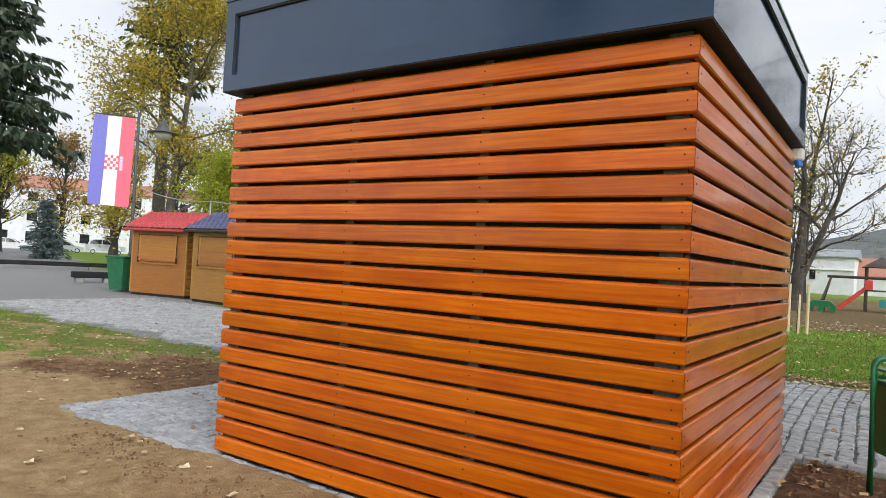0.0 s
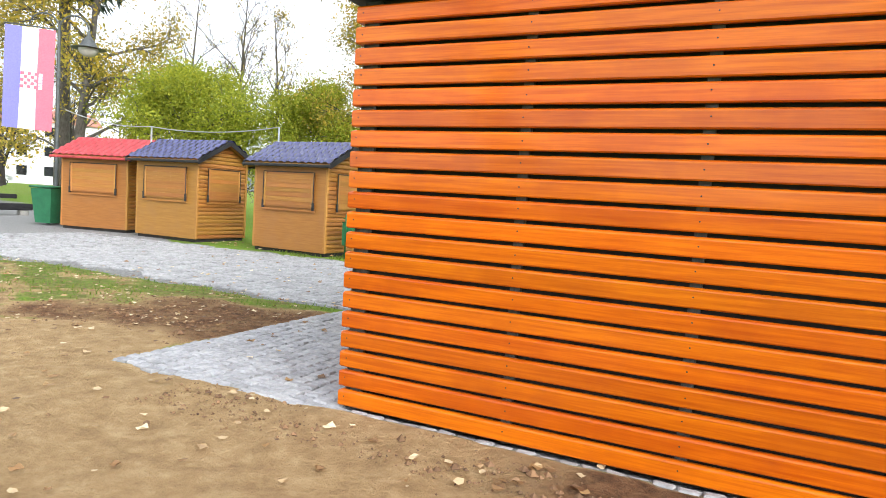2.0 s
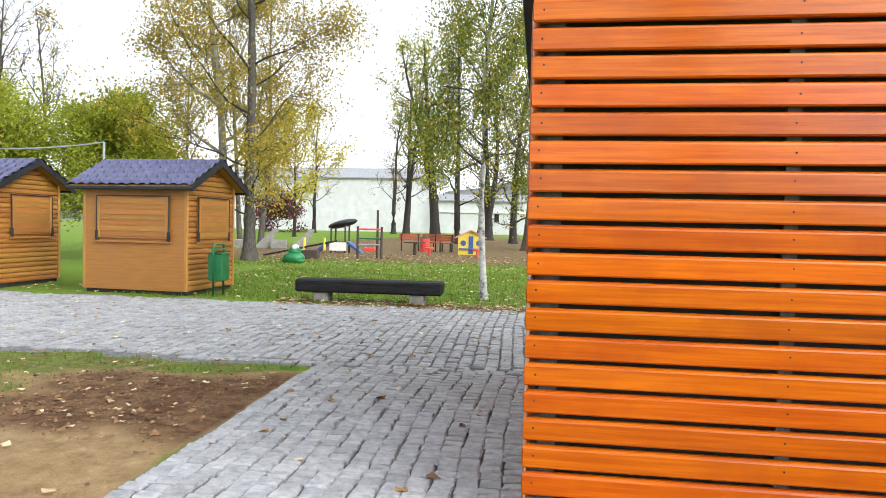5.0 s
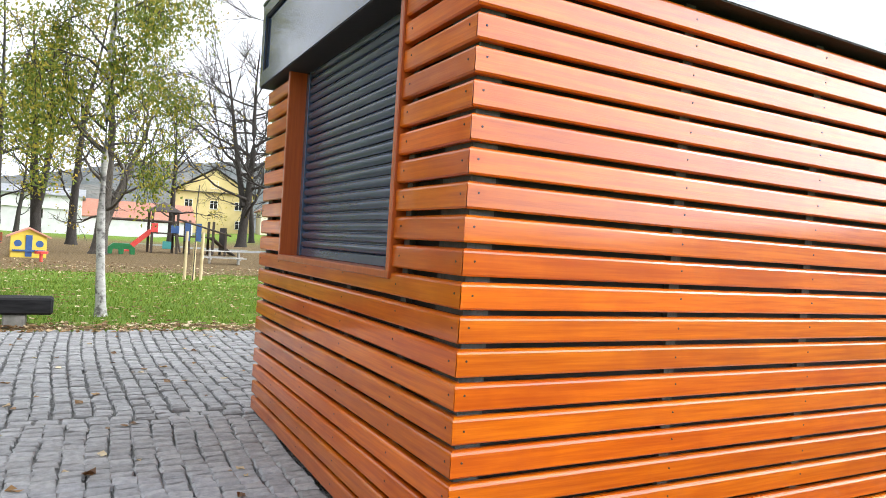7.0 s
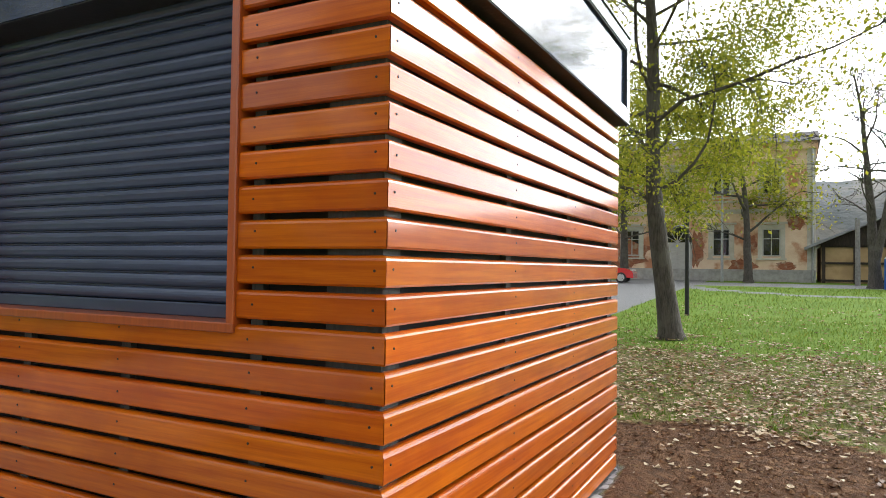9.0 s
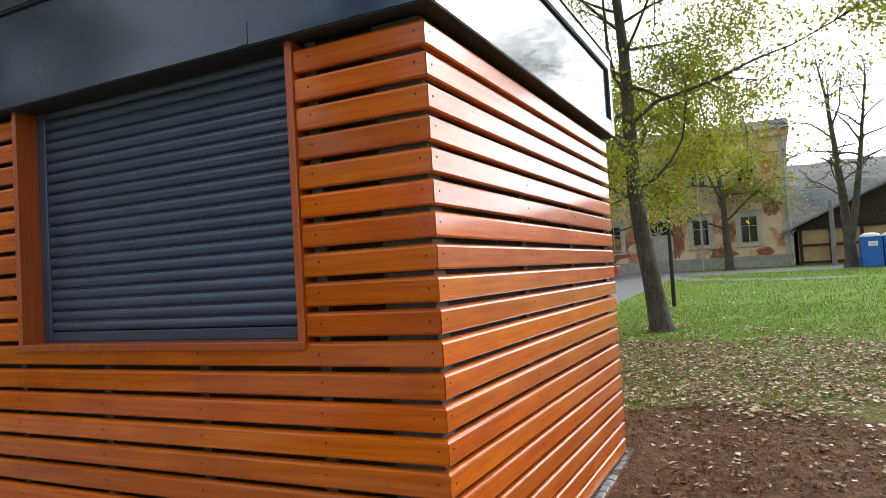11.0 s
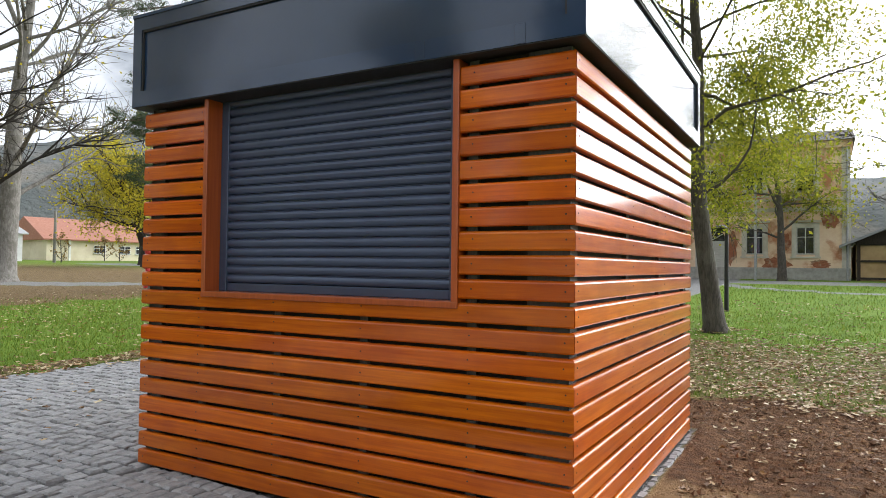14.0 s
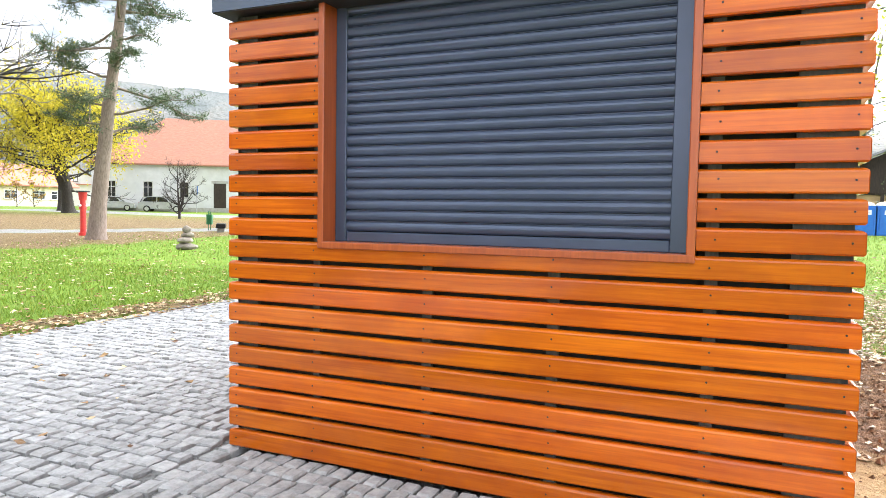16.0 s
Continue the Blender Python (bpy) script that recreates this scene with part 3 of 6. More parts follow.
screw_bm = bmesh.new()
bmesh.ops.create_cone(screw_bm, cap_ends=True, segments=8, radius1=0.0048, radius2=0.0036, depth=0.003, matrix=pose(0, -0.0008, 0, 90))
screw_me = bpy.data.meshes.new("screw")
screw_bm.to_mesh(screw_me)
screw_bm.free()
screw_me.materials.append(M_NAIL)

random.seed(11)
wall_parts = {}
for side, (m, length) in {"front_cladding": (pose(0, KD, 0, 0, 0, -90), KD), "side_cladding": (pose(0, 0, 0), KW),
                          "far_cladding": (pose(KW, 0, 0, 0, 0, 90), KD), "back_cladding": (pose(KW, KD, 0, 0, 0, 180), KW)}.items():
    body = part("wall_core", box(0.045, length - 0.045, 0.062, 0.075, 0.0, 2.33), M_MEMBRANE, kiosk, "black membrane behind the boards", m)
    wall_parts[side] = (m, length, body)
    if side == "front_cladding":
        continue
    cols = [0.042, 1.032, 1.898, length - 0.042]
    for c0, c1 in [(0.035, 0.135), (1.005, 1.060), (1.872, 1.926), (length - 0.135, length - 0.035)]:
        part("batten", box(c0, c1, THICK + 0.001, 0.062, 0.005, 2.325), M_BATTEN, kiosk, "grey upright batten", m)
    me = board_mesh(length)
    for k in range(ROWS):
        z = 0.02 + PITCH * (ROWS - 1 - k)
        b = placed("board", me, kiosk, "", m @ pose(random.uniform(-0.001, 0.001), random.uniform(-0.001, 0.001), z + random.uniform(-0.0012, 0.0012)))
        if side != "back_cladding":
            for x in cols:
                placed("screw", screw_me, b, "", pose(x + random.uniform(-0.006, 0.006), 0, 0.052 + random.uniform(-0.005, 0.005)))

# the window side: whole boards below the sill, short ones beside the opening
WIN_A, WIN_B, SILL = 0.585, 2.367, 1.142      # along y, and the sill's height
m, length, body = wall_parts["front_cladding"]
bpy.data.objects.remove(body)
part("wall_core", box(0.045, KD - 0.045, 0.062, 0.075, 0.0, SILL - 0.02), M_MEMBRANE, kiosk, "black membrane behind the boards", m)
part("wall_core", box(0.045, KD - WIN_B - 0.01, 0.062, 0.075, SILL - 0.02, 2.33), M_MEMBRANE, kiosk, "black membrane behind the boards", m)
part("wall_core", box(KD - WIN_A + 0.01, KD - 0.045, 0.062, 0.075, SILL - 0.02, 2.33), M_MEMBRANE, kiosk, "black membrane behind the boards", m)
for c0, c1, top in [(0.035, 0.165, 2.325), (1.14, 1.19, SILL - 0.02), (1.75, 1.80, SILL - 0.02), (2.39, 2.44, 2.325), (length - 0.24, length - 0.035, 2.325), (0.52, 0.56, 2.325)]:
    part("batten", box(c0, c1, THICK + 0.001, 0.062, 0.005, top), M_BATTEN, kiosk, "grey upright batten", m)
me_full = board_mesh(length)
len_l, len_r = KD - WIN_B, WIN_A
me_l, me_r = board_mesh(len_l, True, False), board_mesh(len_r, False, True)
for k in range(ROWS):
    z = 0.02 + PITCH * (ROWS - 1 - k)
    if k >= 10:
        pieces = [(me_full, 0.0, [0.05, 0.545, 1.165, 1.777, 2.415, length - 0.045])]
    else:
        pieces = [(me_l, 0.0, [0.05, len_l - 0.03]), (me_r, KD - WIN_A, [0.07, len_r - 0.045])]
    for me, x0, cols in pieces:
        b = placed("board", me, kiosk, "", m @ pose(x0, random.uniform(-0.001, 0.001), z + random.uniform(-0.0012, 0.0012)))
        for x in cols:
            placed("screw", screw_me, b, "", pose(x + random.uniform(-0.006, 0.006), 0, 0.052 + random.uniform(-0.005, 0.005)))

# window lining, and the roller shutter in it
T = 0.034
part("window_jamb", box(-0.014, 0.135, WIN_A, WIN_A + T, SILL + 0.004, 2.335, 0.004), M_TRIM, kiosk, "red-brown stained window jamb")
part("window_jamb", box(-0.014, 0.135, WIN_B - T, WIN_B, SILL + 0.004, 2.335, 0.004), M_TRIM, kiosk, "red-brown stained window jamb")
part("window_sill", box(-0.016, 0.135, WIN_A, WIN_B, SILL - 0.022, SILL + 0.012, 0.004), M_TRIM, kiosk, "red-brown stained window sill")
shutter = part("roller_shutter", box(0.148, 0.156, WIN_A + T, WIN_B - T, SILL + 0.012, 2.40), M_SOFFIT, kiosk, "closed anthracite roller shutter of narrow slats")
for y0, y1 in ((WIN_A + T, WIN_A + T + 0.072), (WIN_B - T - 0.062, WIN_B - T)):
    part("guide_rail", box(0.098, 0.146, y0, y1, SILL + 0.012, 2.36, 0.003), M_SHUT, shutter, "anthracite guide rail")
SL0, SL1 = WIN_A + T + 0.073, WIN_B - T - 0.063
slat_prof = [(0.013, 0.0), (0.003, 0.003), (-0.004, 0.010), (-0.008, 0.020), (-0.0095, 0.029), (-0.0075, 0.038), (-0.002, 0.045), (0.005, 0.0490), (0.014, 0.0500), (0.014, 0.0545), (0.020, 0.0545), (0.020, 0.0)]
slat_bm = prism([(0.112 + u, v) for u, v in slat_prof], SL1 - SL0, "y", SL0)
bmesh.ops.recalc_face_normals(slat_bm, faces=slat_bm.faces[:])
slat_me = bpy.data.meshes.new("slat")
slat_bm.to_mesh(slat_me)
slat_bm.free()
slat_me.materials.append(M_SHUT)
part("bottom_rail", box(0.106, 0.134, SL0, SL1, SILL + 0.012, SILL + 0.062, 0.004), M_SHUT, shutter, "flat anthracite bottom rail")
for i in range(21):
    placed("slat", slat_me, shutter, "", pose(0, 0, SILL + 0.064 + i * 0.0545))

# roof band: deep frame with a sunk panel on every side, soffit and lid
OV, ZB, ZT = 0.06, 2.337, 2.92
roof = part("roof_deck", box(-OV + 0.03, KW + OV - 0.03, -OV + 0.03, KD + OV - 0.03, 2.86, 2.90), M_ANTH, kiosk, "flat anthracite roof deck")
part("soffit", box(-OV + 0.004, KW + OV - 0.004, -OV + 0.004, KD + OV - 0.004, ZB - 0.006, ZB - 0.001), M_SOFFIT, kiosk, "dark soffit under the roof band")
for m, length in ((pose(-OV, KD + OV, 0, 0, 0, -90), KD + 2 * OV), (pose(-OV, -OV, 0), KW + 2 * OV), (pose(KW + OV, -OV, 0, 0, 0, 90), KD + 2 * OV), (pose(KW + OV, KD + OV, 0, 0, 0, 180), KW + 2 * OV)):
    r0, r1, e = ZB + 0.10, ZT - 0.085, 0.085
    bm = bmesh.new()
    for x0, x1, z0, z1 in ((0.002, length - 0.002, ZB, r0), (0.002, length - 0.002, r1, ZT), (0.002, e, r0, r1), (length - e, length - 0.002, r0, r1)):
        add_box(bm, x0, x1, 0.0, 0.05, z0, z1)
    frame_ob = part("roof_band", bm, M_ANTH, kiosk, "anthracite sheet-metal roof band", m)
    part("band_panel", box(e - 0.004, length - e + 0.004, 0.020, 0.046, r0 - 0.004, r1 + 0.004), M_ANTH, frame_ob, "glossy sunk panel")
    part("drip_edge", box(0.0, length, -0.008, 0.03, ZT + 0.001, ZT + 0.022, 0.002), M_ANTH, frame_ob, "thin upper drip edge")
    # near-black strips along the panel's upper edge and both ends
    bm = bmesh.new()
    for x0, x1, z0, z1 in ((e - 0.002, length - e + 0.002, r1 - 0.012, r1 + 0.001), (e - 0.001, e + 0.011, r0, r1 - 0.013), (length - e - 0.011, length - e + 0.001, r0, r1 - 0.013)):
        add_box(bm, x0, x1, 0.006, 0.019, z0, z1)
    part("panel_gasket", bm, M_SOFFIT, frame_ob, "black strip along the panel's top and ends")
    for x0 in ((length - 0.335, length - 0.87) if frame_ob.name == "roof_band" else ()):          # two thin upright strips low on the front band
        part("lap_seam", box(x0, x0 + 0.055, -0.0035, 0.002, ZB + 0.002, r0 - 0.006, 0.001), M_ANTH, frame_ob)

# socket by the far corner
sock = thing("wall_socket", (KW + 0.025, KD - 0.02, 2.19), "white outdoor socket with a blue lid under the roof band", "socket")
part("housing", box(-0.045, 0.04, -0.04, 0.04, 0.045, 0.135, 0.012), M_WHITE, sock)
bm = bmesh.new()
add_rod(bm, (-0.005, 0, 0.05), (0.010, -0.008, -0.005), 0.032, 0.026, 14)
part("socket_lid", bm, M_BLUEP, sock, "blue round lid")

# ---- market stalls ----


def build_stall(at, rz, roof_mat, tone, w=1.95, d=1.5):
    """A hut with log-like weatherboards, shutters on two sides and a metal tile roof whose ridge runs along its front."""
    s = thing("market_stall", at, f"small varnished pine market stall, shutters closed, {tone} tile-sheet roof", "market stall", "market stalls", rz)
    ev, rg, base = 1.86, 2.25, 0.07
    part("base_frame", box(-w + 0.04, -0.04, 0.04, d - 0.04, 0, base), M_SOCLE, s, "dark base timbers")
    gable = [(0.0, base), (d, base), (d, ev), (d / 2, rg - 0.06), (0.0, ev)]
    part("core", prism([(y, z) for y, z in gable], w - 0.07, "x", -w + 0.035), M_STALL, s)
    pitch = 0.088
    prof = [(0.004, 0.0), (-0.021, 0.011), (-0.027, 0.044), (-0.021, 0.077), (0.004, 0.088)]
    rows = int((ev - base) / pitch)

    def plank(x0, x1, front):
        v, f = [], []
        for u in (x0, x1):
            for o, z in prof:
                v.append((u, o, z) if front else (-o, u, z))
        n = len(prof)
        for i in range(n - 1):
            f.append((i, i + n, i + n + 1, i + 1) if front else (i, i + 1, i + n + 1, i + n))
        f += [tuple(range(n)), tuple(range(2 * n - 1, n - 1, -1))]
        return mesh_of("plank", v, f, M_STALL)
    pf, ps = plank(-w + 0.06, -0.06, True), plank(0.06, d - 0.06, False)
    for i in range(rows):
        placed("plank", pf, s, "", pose(0, 0.03, base + i * pitch))
        placed("plank", ps, s, "", pose(-0.03, 0, base + i * pitch))
    i = rows
    while base + i * pitch < rg - 0.16:                # shortening planks of the gable
        z = base + i * pitch
        inset = max(0.0, (z + pitch - ev) / (rg - ev) * d / 2) + 0.02
        placed("plank", plank(inset, d - inset, False), s, "", pose(-0.03, 0, z))
        i += 1
    for x, y in ((-0.045, -0.004), (-w - 0.004, -0.004), (-0.045, d - 0.05)):
        part("corner_post", box(x, x + 0.05, y, y + 0.055, base, ev, 0.004), M_STALLV, s)
    # shutters with black fittings
    for front, c, half in ((True, -w / 2, 0.66), (False, d / 2, 0.47)):
        z0, z1 = 0.93, 1.62
        m0 = pose(c, -0.018, 0) if front else pose(0.018, c, 0, 0, 0, 90)
        sh = part("shutter", box(-half, half, -0.012, 0.012, z0, z1), M_STALL, s, "closed plank shutter", m0)
        n = 7
        for j in range(n):
            part("shutter_plank", box(-half + 0.045, half - 0.045, -0.024, -0.010, z0 + 0.03 + j * (z1 - z0 - 0.06) / n, z0 + 0.03 + (j + 1) * (z1 - z0 - 0.06) / n - 0.008), M_STALL, sh)
        for x in (-half, half - 0.045):
            part("shutter_stile", box(x, x + 0.045, -0.034, -0.010, z0, z1, 0.004), M_STALLV, sh)
        part("lintel_strip", box(-half - 0.02, half + 0.02, -0.030, -0.008, z1, z1 + 0.018), M_BLACKM, sh, "black strip over the shutter")
        for x in (-half - 0.012, half + 0.012):
            bm = rod((x, -0.030, z0 + 0.06), (x, -0.030, z1), 0.011, n=6)
            add_box(bm, x - 0.026, x + 0.026, -0.046, -0.016, z0 - 0.04, z0 + 0.12, 0.006)
            part("shutter_arm", bm, M_BLACKM, sh, "black gas strut")
        part("counter_edge", box(-half - 0.05, half + 0.05, -0.028, -0.004, z0 - 0.075, z0 - 0.045, 0.003), M_STALL, sh)
    # roof: two slopes of ridged tile sheet, verge boards, ridge cap
    over_x, over_y = 0.20, 0.14
    x0, x1 = -w - over_x, over_x
    slope = (rg - ev) / (d / 2)
    for side in (0, 1):
        v, f = [], []
        ny, nx = 10, 96
        for j in range(ny + 1):
            for k in range(nx + 1):
                u = j / ny
                y = d / 2 - u * (d / 2 + over_y)
                z = rg + 0.01 - u * (d / 2 + over_y) * slope
                x = x0 + (x1 - x0) * k / nx
                wave = 0.042 * abs(math.sin(math.pi * (x - x0) / 0.19)) ** 0.6
                lap = 0.045 * ((j % 2) == 1)
                v.append((x, y if side == 0 else d - y, z + wave + lap))
        for j in range(ny):
            for k in range(nx):
                a = j * (nx + 1) + k
                q = (a, a + nx + 1, a + nx + 2, a + 1)
                f.append(q if side == 0 else q[::-1])
        slab = part("roof_board", prism([((y if side == 0 else d - y), z) for y, z in ((d / 2, rg - 0.002), (-over_y, rg - 0.002 - (d / 2 + over_y) * slope), (-over_y, rg - 0.03 - (d / 2 + over_y) * slope), (d / 2, rg - 0.03))], x1 - x0 - 0.02, "x", x0 + 0.01), M_STALL, s)
        placed("tile_sheet", mesh_of("tile_sheet", v, f, roof_mat, True), s, f"{tone} ridged tile sheet")
        for x in (x0, x1 - 0.03):
            ys = [(d / 2, rg + 0.045), (-over_y - 0.02, rg + 0.045 - (d / 2 + over_y + 0.02) * slope), (-over_y - 0.02, rg - 0.07 - (d / 2 + over_y + 0.02) * slope), (d / 2, rg - 0.07)]
            part("verge_board", prism([((y if side == 0 else d - y), z) for y, z in ys], 0.03, "x", x), M_BLACKM, s, "black verge board")
        part("gutter", box(x0, x1, *((-over_y - 0.05, -over_y + 0.02) if side == 0 else (d + over_y - 0.02, d + over_y + 0.05)), rg - 0.06 - (d / 2 + over_y) * slope, rg + 0.0 - (d / 2 + over_y) * slope, 0.012), M_BLACKM if roof_mat is M_ROOFBLUE else M_ROOFRED, s)
    part("ridge_cap", prism([(d / 2 - 0.09, rg - 0.0), (d / 2, rg + 0.055), (d / 2 + 0.09, rg - 0.0)], x1 - x0, "x", x0), roof_mat, s)
    return s


build_stall((-5.62, 7.45, 0), -4, M_ROOFBLUE, "grey-blue")
build_stall((-9.15, 7.55, 0), -1, M_ROOFBLUE, "grey-blue")
build_stall((-11.75, 7.86, 0), 11, M_ROOFRED, "red")
# cable slung over the stalls between short masts
cable = thing("overhead_cable", (0, 0, 0), "thin grey cable slung between short masts behind the stalls", "cable")
masts = [(-11.75, 8.5, 2.62), (-8.1, 8.9, 2.68)]
for x, y, z in masts:
    part("mast", rod((x, y, 0.0), (x, y, z), 0.022, n=8), M_GALV, cable)
pts = []
for (a, b) in (((-14.6, 8.2, 3.0), masts[0]), (masts[0], masts[1]), (masts[1], (-3.0, 15.0, 3.0))):
    for i in range(9):
        u = i / 8
        pts.append((a[0] + (b[0] - a[0]) * u, a[1] + (b[1] - a[1]) * u, a[2] + (b[2] - a[2]) * u - 0.5 * u * (1 - u)))
part("wire", pipe(pts[:18], 0.012, 5), M_GALV, cable)

# ---- trees ----


def tube(V, F, pts, radii, n):
    start = len(V)
    for i, p in enumerate(pts):
        d = (pts[min(i + 1, len(pts) - 1)] - pts[max(i - 1, 0)])
        q = d.to_track_quat("Z", "Y")
        for k in range(n):
            a = 2 * math.pi * k / n
            V.append(p + q @ Vector((radii[i] * math.cos(a), radii[i] * math.sin(a), 0)))
    for i in range(len(pts) - 1):
        for k in range(n):
            a, b = start + i * n + k, start + i * n + (k + 1) % n
            F.append((a, b, b + n, a + n))


def grow(rng, p, d, length, segs, curl, wander):
    """A branch's line of points: it bends by curl (up or down) and wanders."""
    pts = [p.copy()]
    d = d.normalized()
    for _ in range(segs):
        d = (d + Vector((rng.gauss(0, wander), rng.gauss(0, wander), rng.gauss(0, wander) + curl))).normalized()
        p = p + d * (length / segs)
        pts.append(p.copy())
    return pts


def leaf_mesh(name, centres, size, mat, seed, droop=0.0, slim=0.55):
    """Many small four-cornered leaves, each bent and turned by chance."""
    rs = np.random.RandomState(seed)
    c = np.array(centres, dtype=float)
    n = len(c)
    a = rs.normal(size=(n, 3))
    a[:, 2] -= droop * 2.0
    a /= np.linalg.norm(a, axis=1)[:, None]
    b = np.cross(a, rs.normal(size=(n, 3)))
    b /= np.linalg.norm(b, axis=1)[:, None]
    s = size * rs.uniform(0.6, 1.35, (n, 1))
    fold = np.cross(a, b) * s * 0.18
    v = np.stack([c, c + a * s * 0.5 + b * s * slim * 0.5 + fold, c + a * s, c + a * s * 0.5 - b * s * slim * 0.5 + fold], 1).reshape(-1, 3)
    f = np.arange(4 * n).reshape(n, 4)
    return mesh_of(name, v.tolist(), f.tolist(), mat)


def tree(name, label, x, y, h, r, seed, bark, leaf_mat=None, leaves=0, size=0.1, base=0.3, wide=3.0, limbs=12, up=0.55, curl=0.06, subs=7, twigs=4,
         lean=(0, 0), droop=0.0, fork=0, flat=1.0, low=0.0, fill=1.0, group="", sides=10, twig_bark=None, thin=1.0):
    rng = random.Random(seed)
    t = thing(name, (x, y, rise(x, y) - 0.05), label, "tree", group)
    V, F, tips = [], [], []
    TV, TF = (V, F) if twig_bark is None else ([], [])
    stems = [(Vector((0, 0, 0)), Vector((lean[0], lean[1], 1)), h, r)]
    if fork:
        for k in range(fork):
            a = rng.uniform(0, 6.28)
            stems.append((Vector((0, 0, h * rng.uniform(0.10, 0.24))), Vector((0.32 * math.cos(a) + lean[0], 0.32 * math.sin(a) + lean[1], 1)), h * 0.8, r * 0.7))
    for si, (p0, d0, hh, rr) in enumerate(stems):
        segs = 12
        trunk = grow(rng, p0, d0, hh, segs, 0.05, 0.035)
        radii = [rr * (1.0 - 0.88 * (i / segs) ** 0.9) for i in range(segs + 1)]
        if si == 0:
            trunk.insert(1, trunk[0].lerp(trunk[1], 0.25))
            radii = [rr * 1.45, rr * 1.1] + radii[1:]
        tube(TV, TF, trunk, radii, sides)
        for k in range(limbs):
            u = base + (1 - base) * ((k + rng.random() * 0.8) / limbs) * 0.97
            i = min(len(trunk) - 2, int(u * (len(trunk) - 1)))
            p = trunk[i].lerp(trunk[i + 1], u * (len(trunk) - 1) - i)
            a = k * 2.4 + rng.uniform(-0.5, 0.5) + seed
            shape = math.sin(math.pi * min(1, (u - base) / (1 - base) * 0.75 + 0.25)) ** 0.6
            length = wide * shape * rng.uniform(0.7, 1.15)
            el = up * (0.6 + 0.8 * (u - base) / (1 - base)) + rng.uniform(-0.15, 0.15)
            d = Vector((math.cos(a) * math.cos(el), math.sin(a) * math.cos(el), math.sin(el) * flat))
            limb = grow(rng, p, d, length, 6, curl, 0.19)
            r0 = min(radii[min(i + 1, len(radii) - 1)] * 0.6, 0.02 + length * 0.016) * thin + 0.006
            tube(V, F, limb, [r0 * (1 - 0.13 * j) for j in range(7)], 6)
            tips.append(limb[-1])
            for s in range(subs):
                j = rng.randint(2, 6) if s else 6
                q = limb[j] if j == 6 else limb[j].lerp(limb[j + 1], rng.random())
                dd = (limb[min(j, 5) + 1] - limb[min(j, 5)]).normalized()
                d2 = (dd + Vector((rng.gauss(0, 0.6), rng.gauss(0, 0.6), rng.gauss(0, 0.45) + curl - droop * 0.5)))
                l2 = length * rng.uniform(0.22, 0.48)
                sub = grow(rng, q, d2, l2, 4, curl - droop * 0.35, 0.16)
                tube(V, F, sub, [r0 * 0.36 * (1 - 0.18 * jj) for jj in range(5)], 4)
                tips += sub[2:]
                for _ in range(twigs):
                    jj = rng.randint(1, 4)
                    d3 = (sub[min(jj, 3) + 1] - sub[min(jj, 3)]).normalized() + Vector((rng.gauss(0, 0.7), rng.gauss(0, 0.7), rng.gauss(0, 0.5) - droop * 1.6))
                    tw = grow(rng, sub[jj], d3, l2 * rng.uniform(0.35, 0.8) * (1 + droop), 3, curl - droop, 0.16)
                    tube(V, F, tw, [r0 * 0.15 + 0.002, r0 * 0.12 + 0.002, r0 * 0.09 + 0.0015, 0.0015], 3)
                    tips += tw[1:]
    if twig_bark is None:
        placed("trunk", mesh_of("trunk", V, F, bark, True), t, "trunk and branches")
    else:
        placed("trunk", mesh_of("trunk", TV, TF, bark, True), t, "bare lower trunk")
        placed("branchwork", mesh_of("branchwork", V, F, twig_bark, True), t, "thin dark branches")
    if leaves:
        rs = random.Random(seed + 5)
        tips = [p for p in tips if p.z > low]
        spread_r = 0.16 * wide / 3 * fill
        centres = []
        for _ in range(leaves):
            p = rs.choice(tips)
            centres.append((p.x + rs.gauss(0, spread_r), p.y + rs.gauss(0, spread_r), p.z + rs.gauss(0, spread_r) - droop * abs(rs.gauss(0, 0.35))))
        placed("crown", leaf_mesh("crown", centres, size, leaf_mat, seed, droop), t, "leaves")
    return t


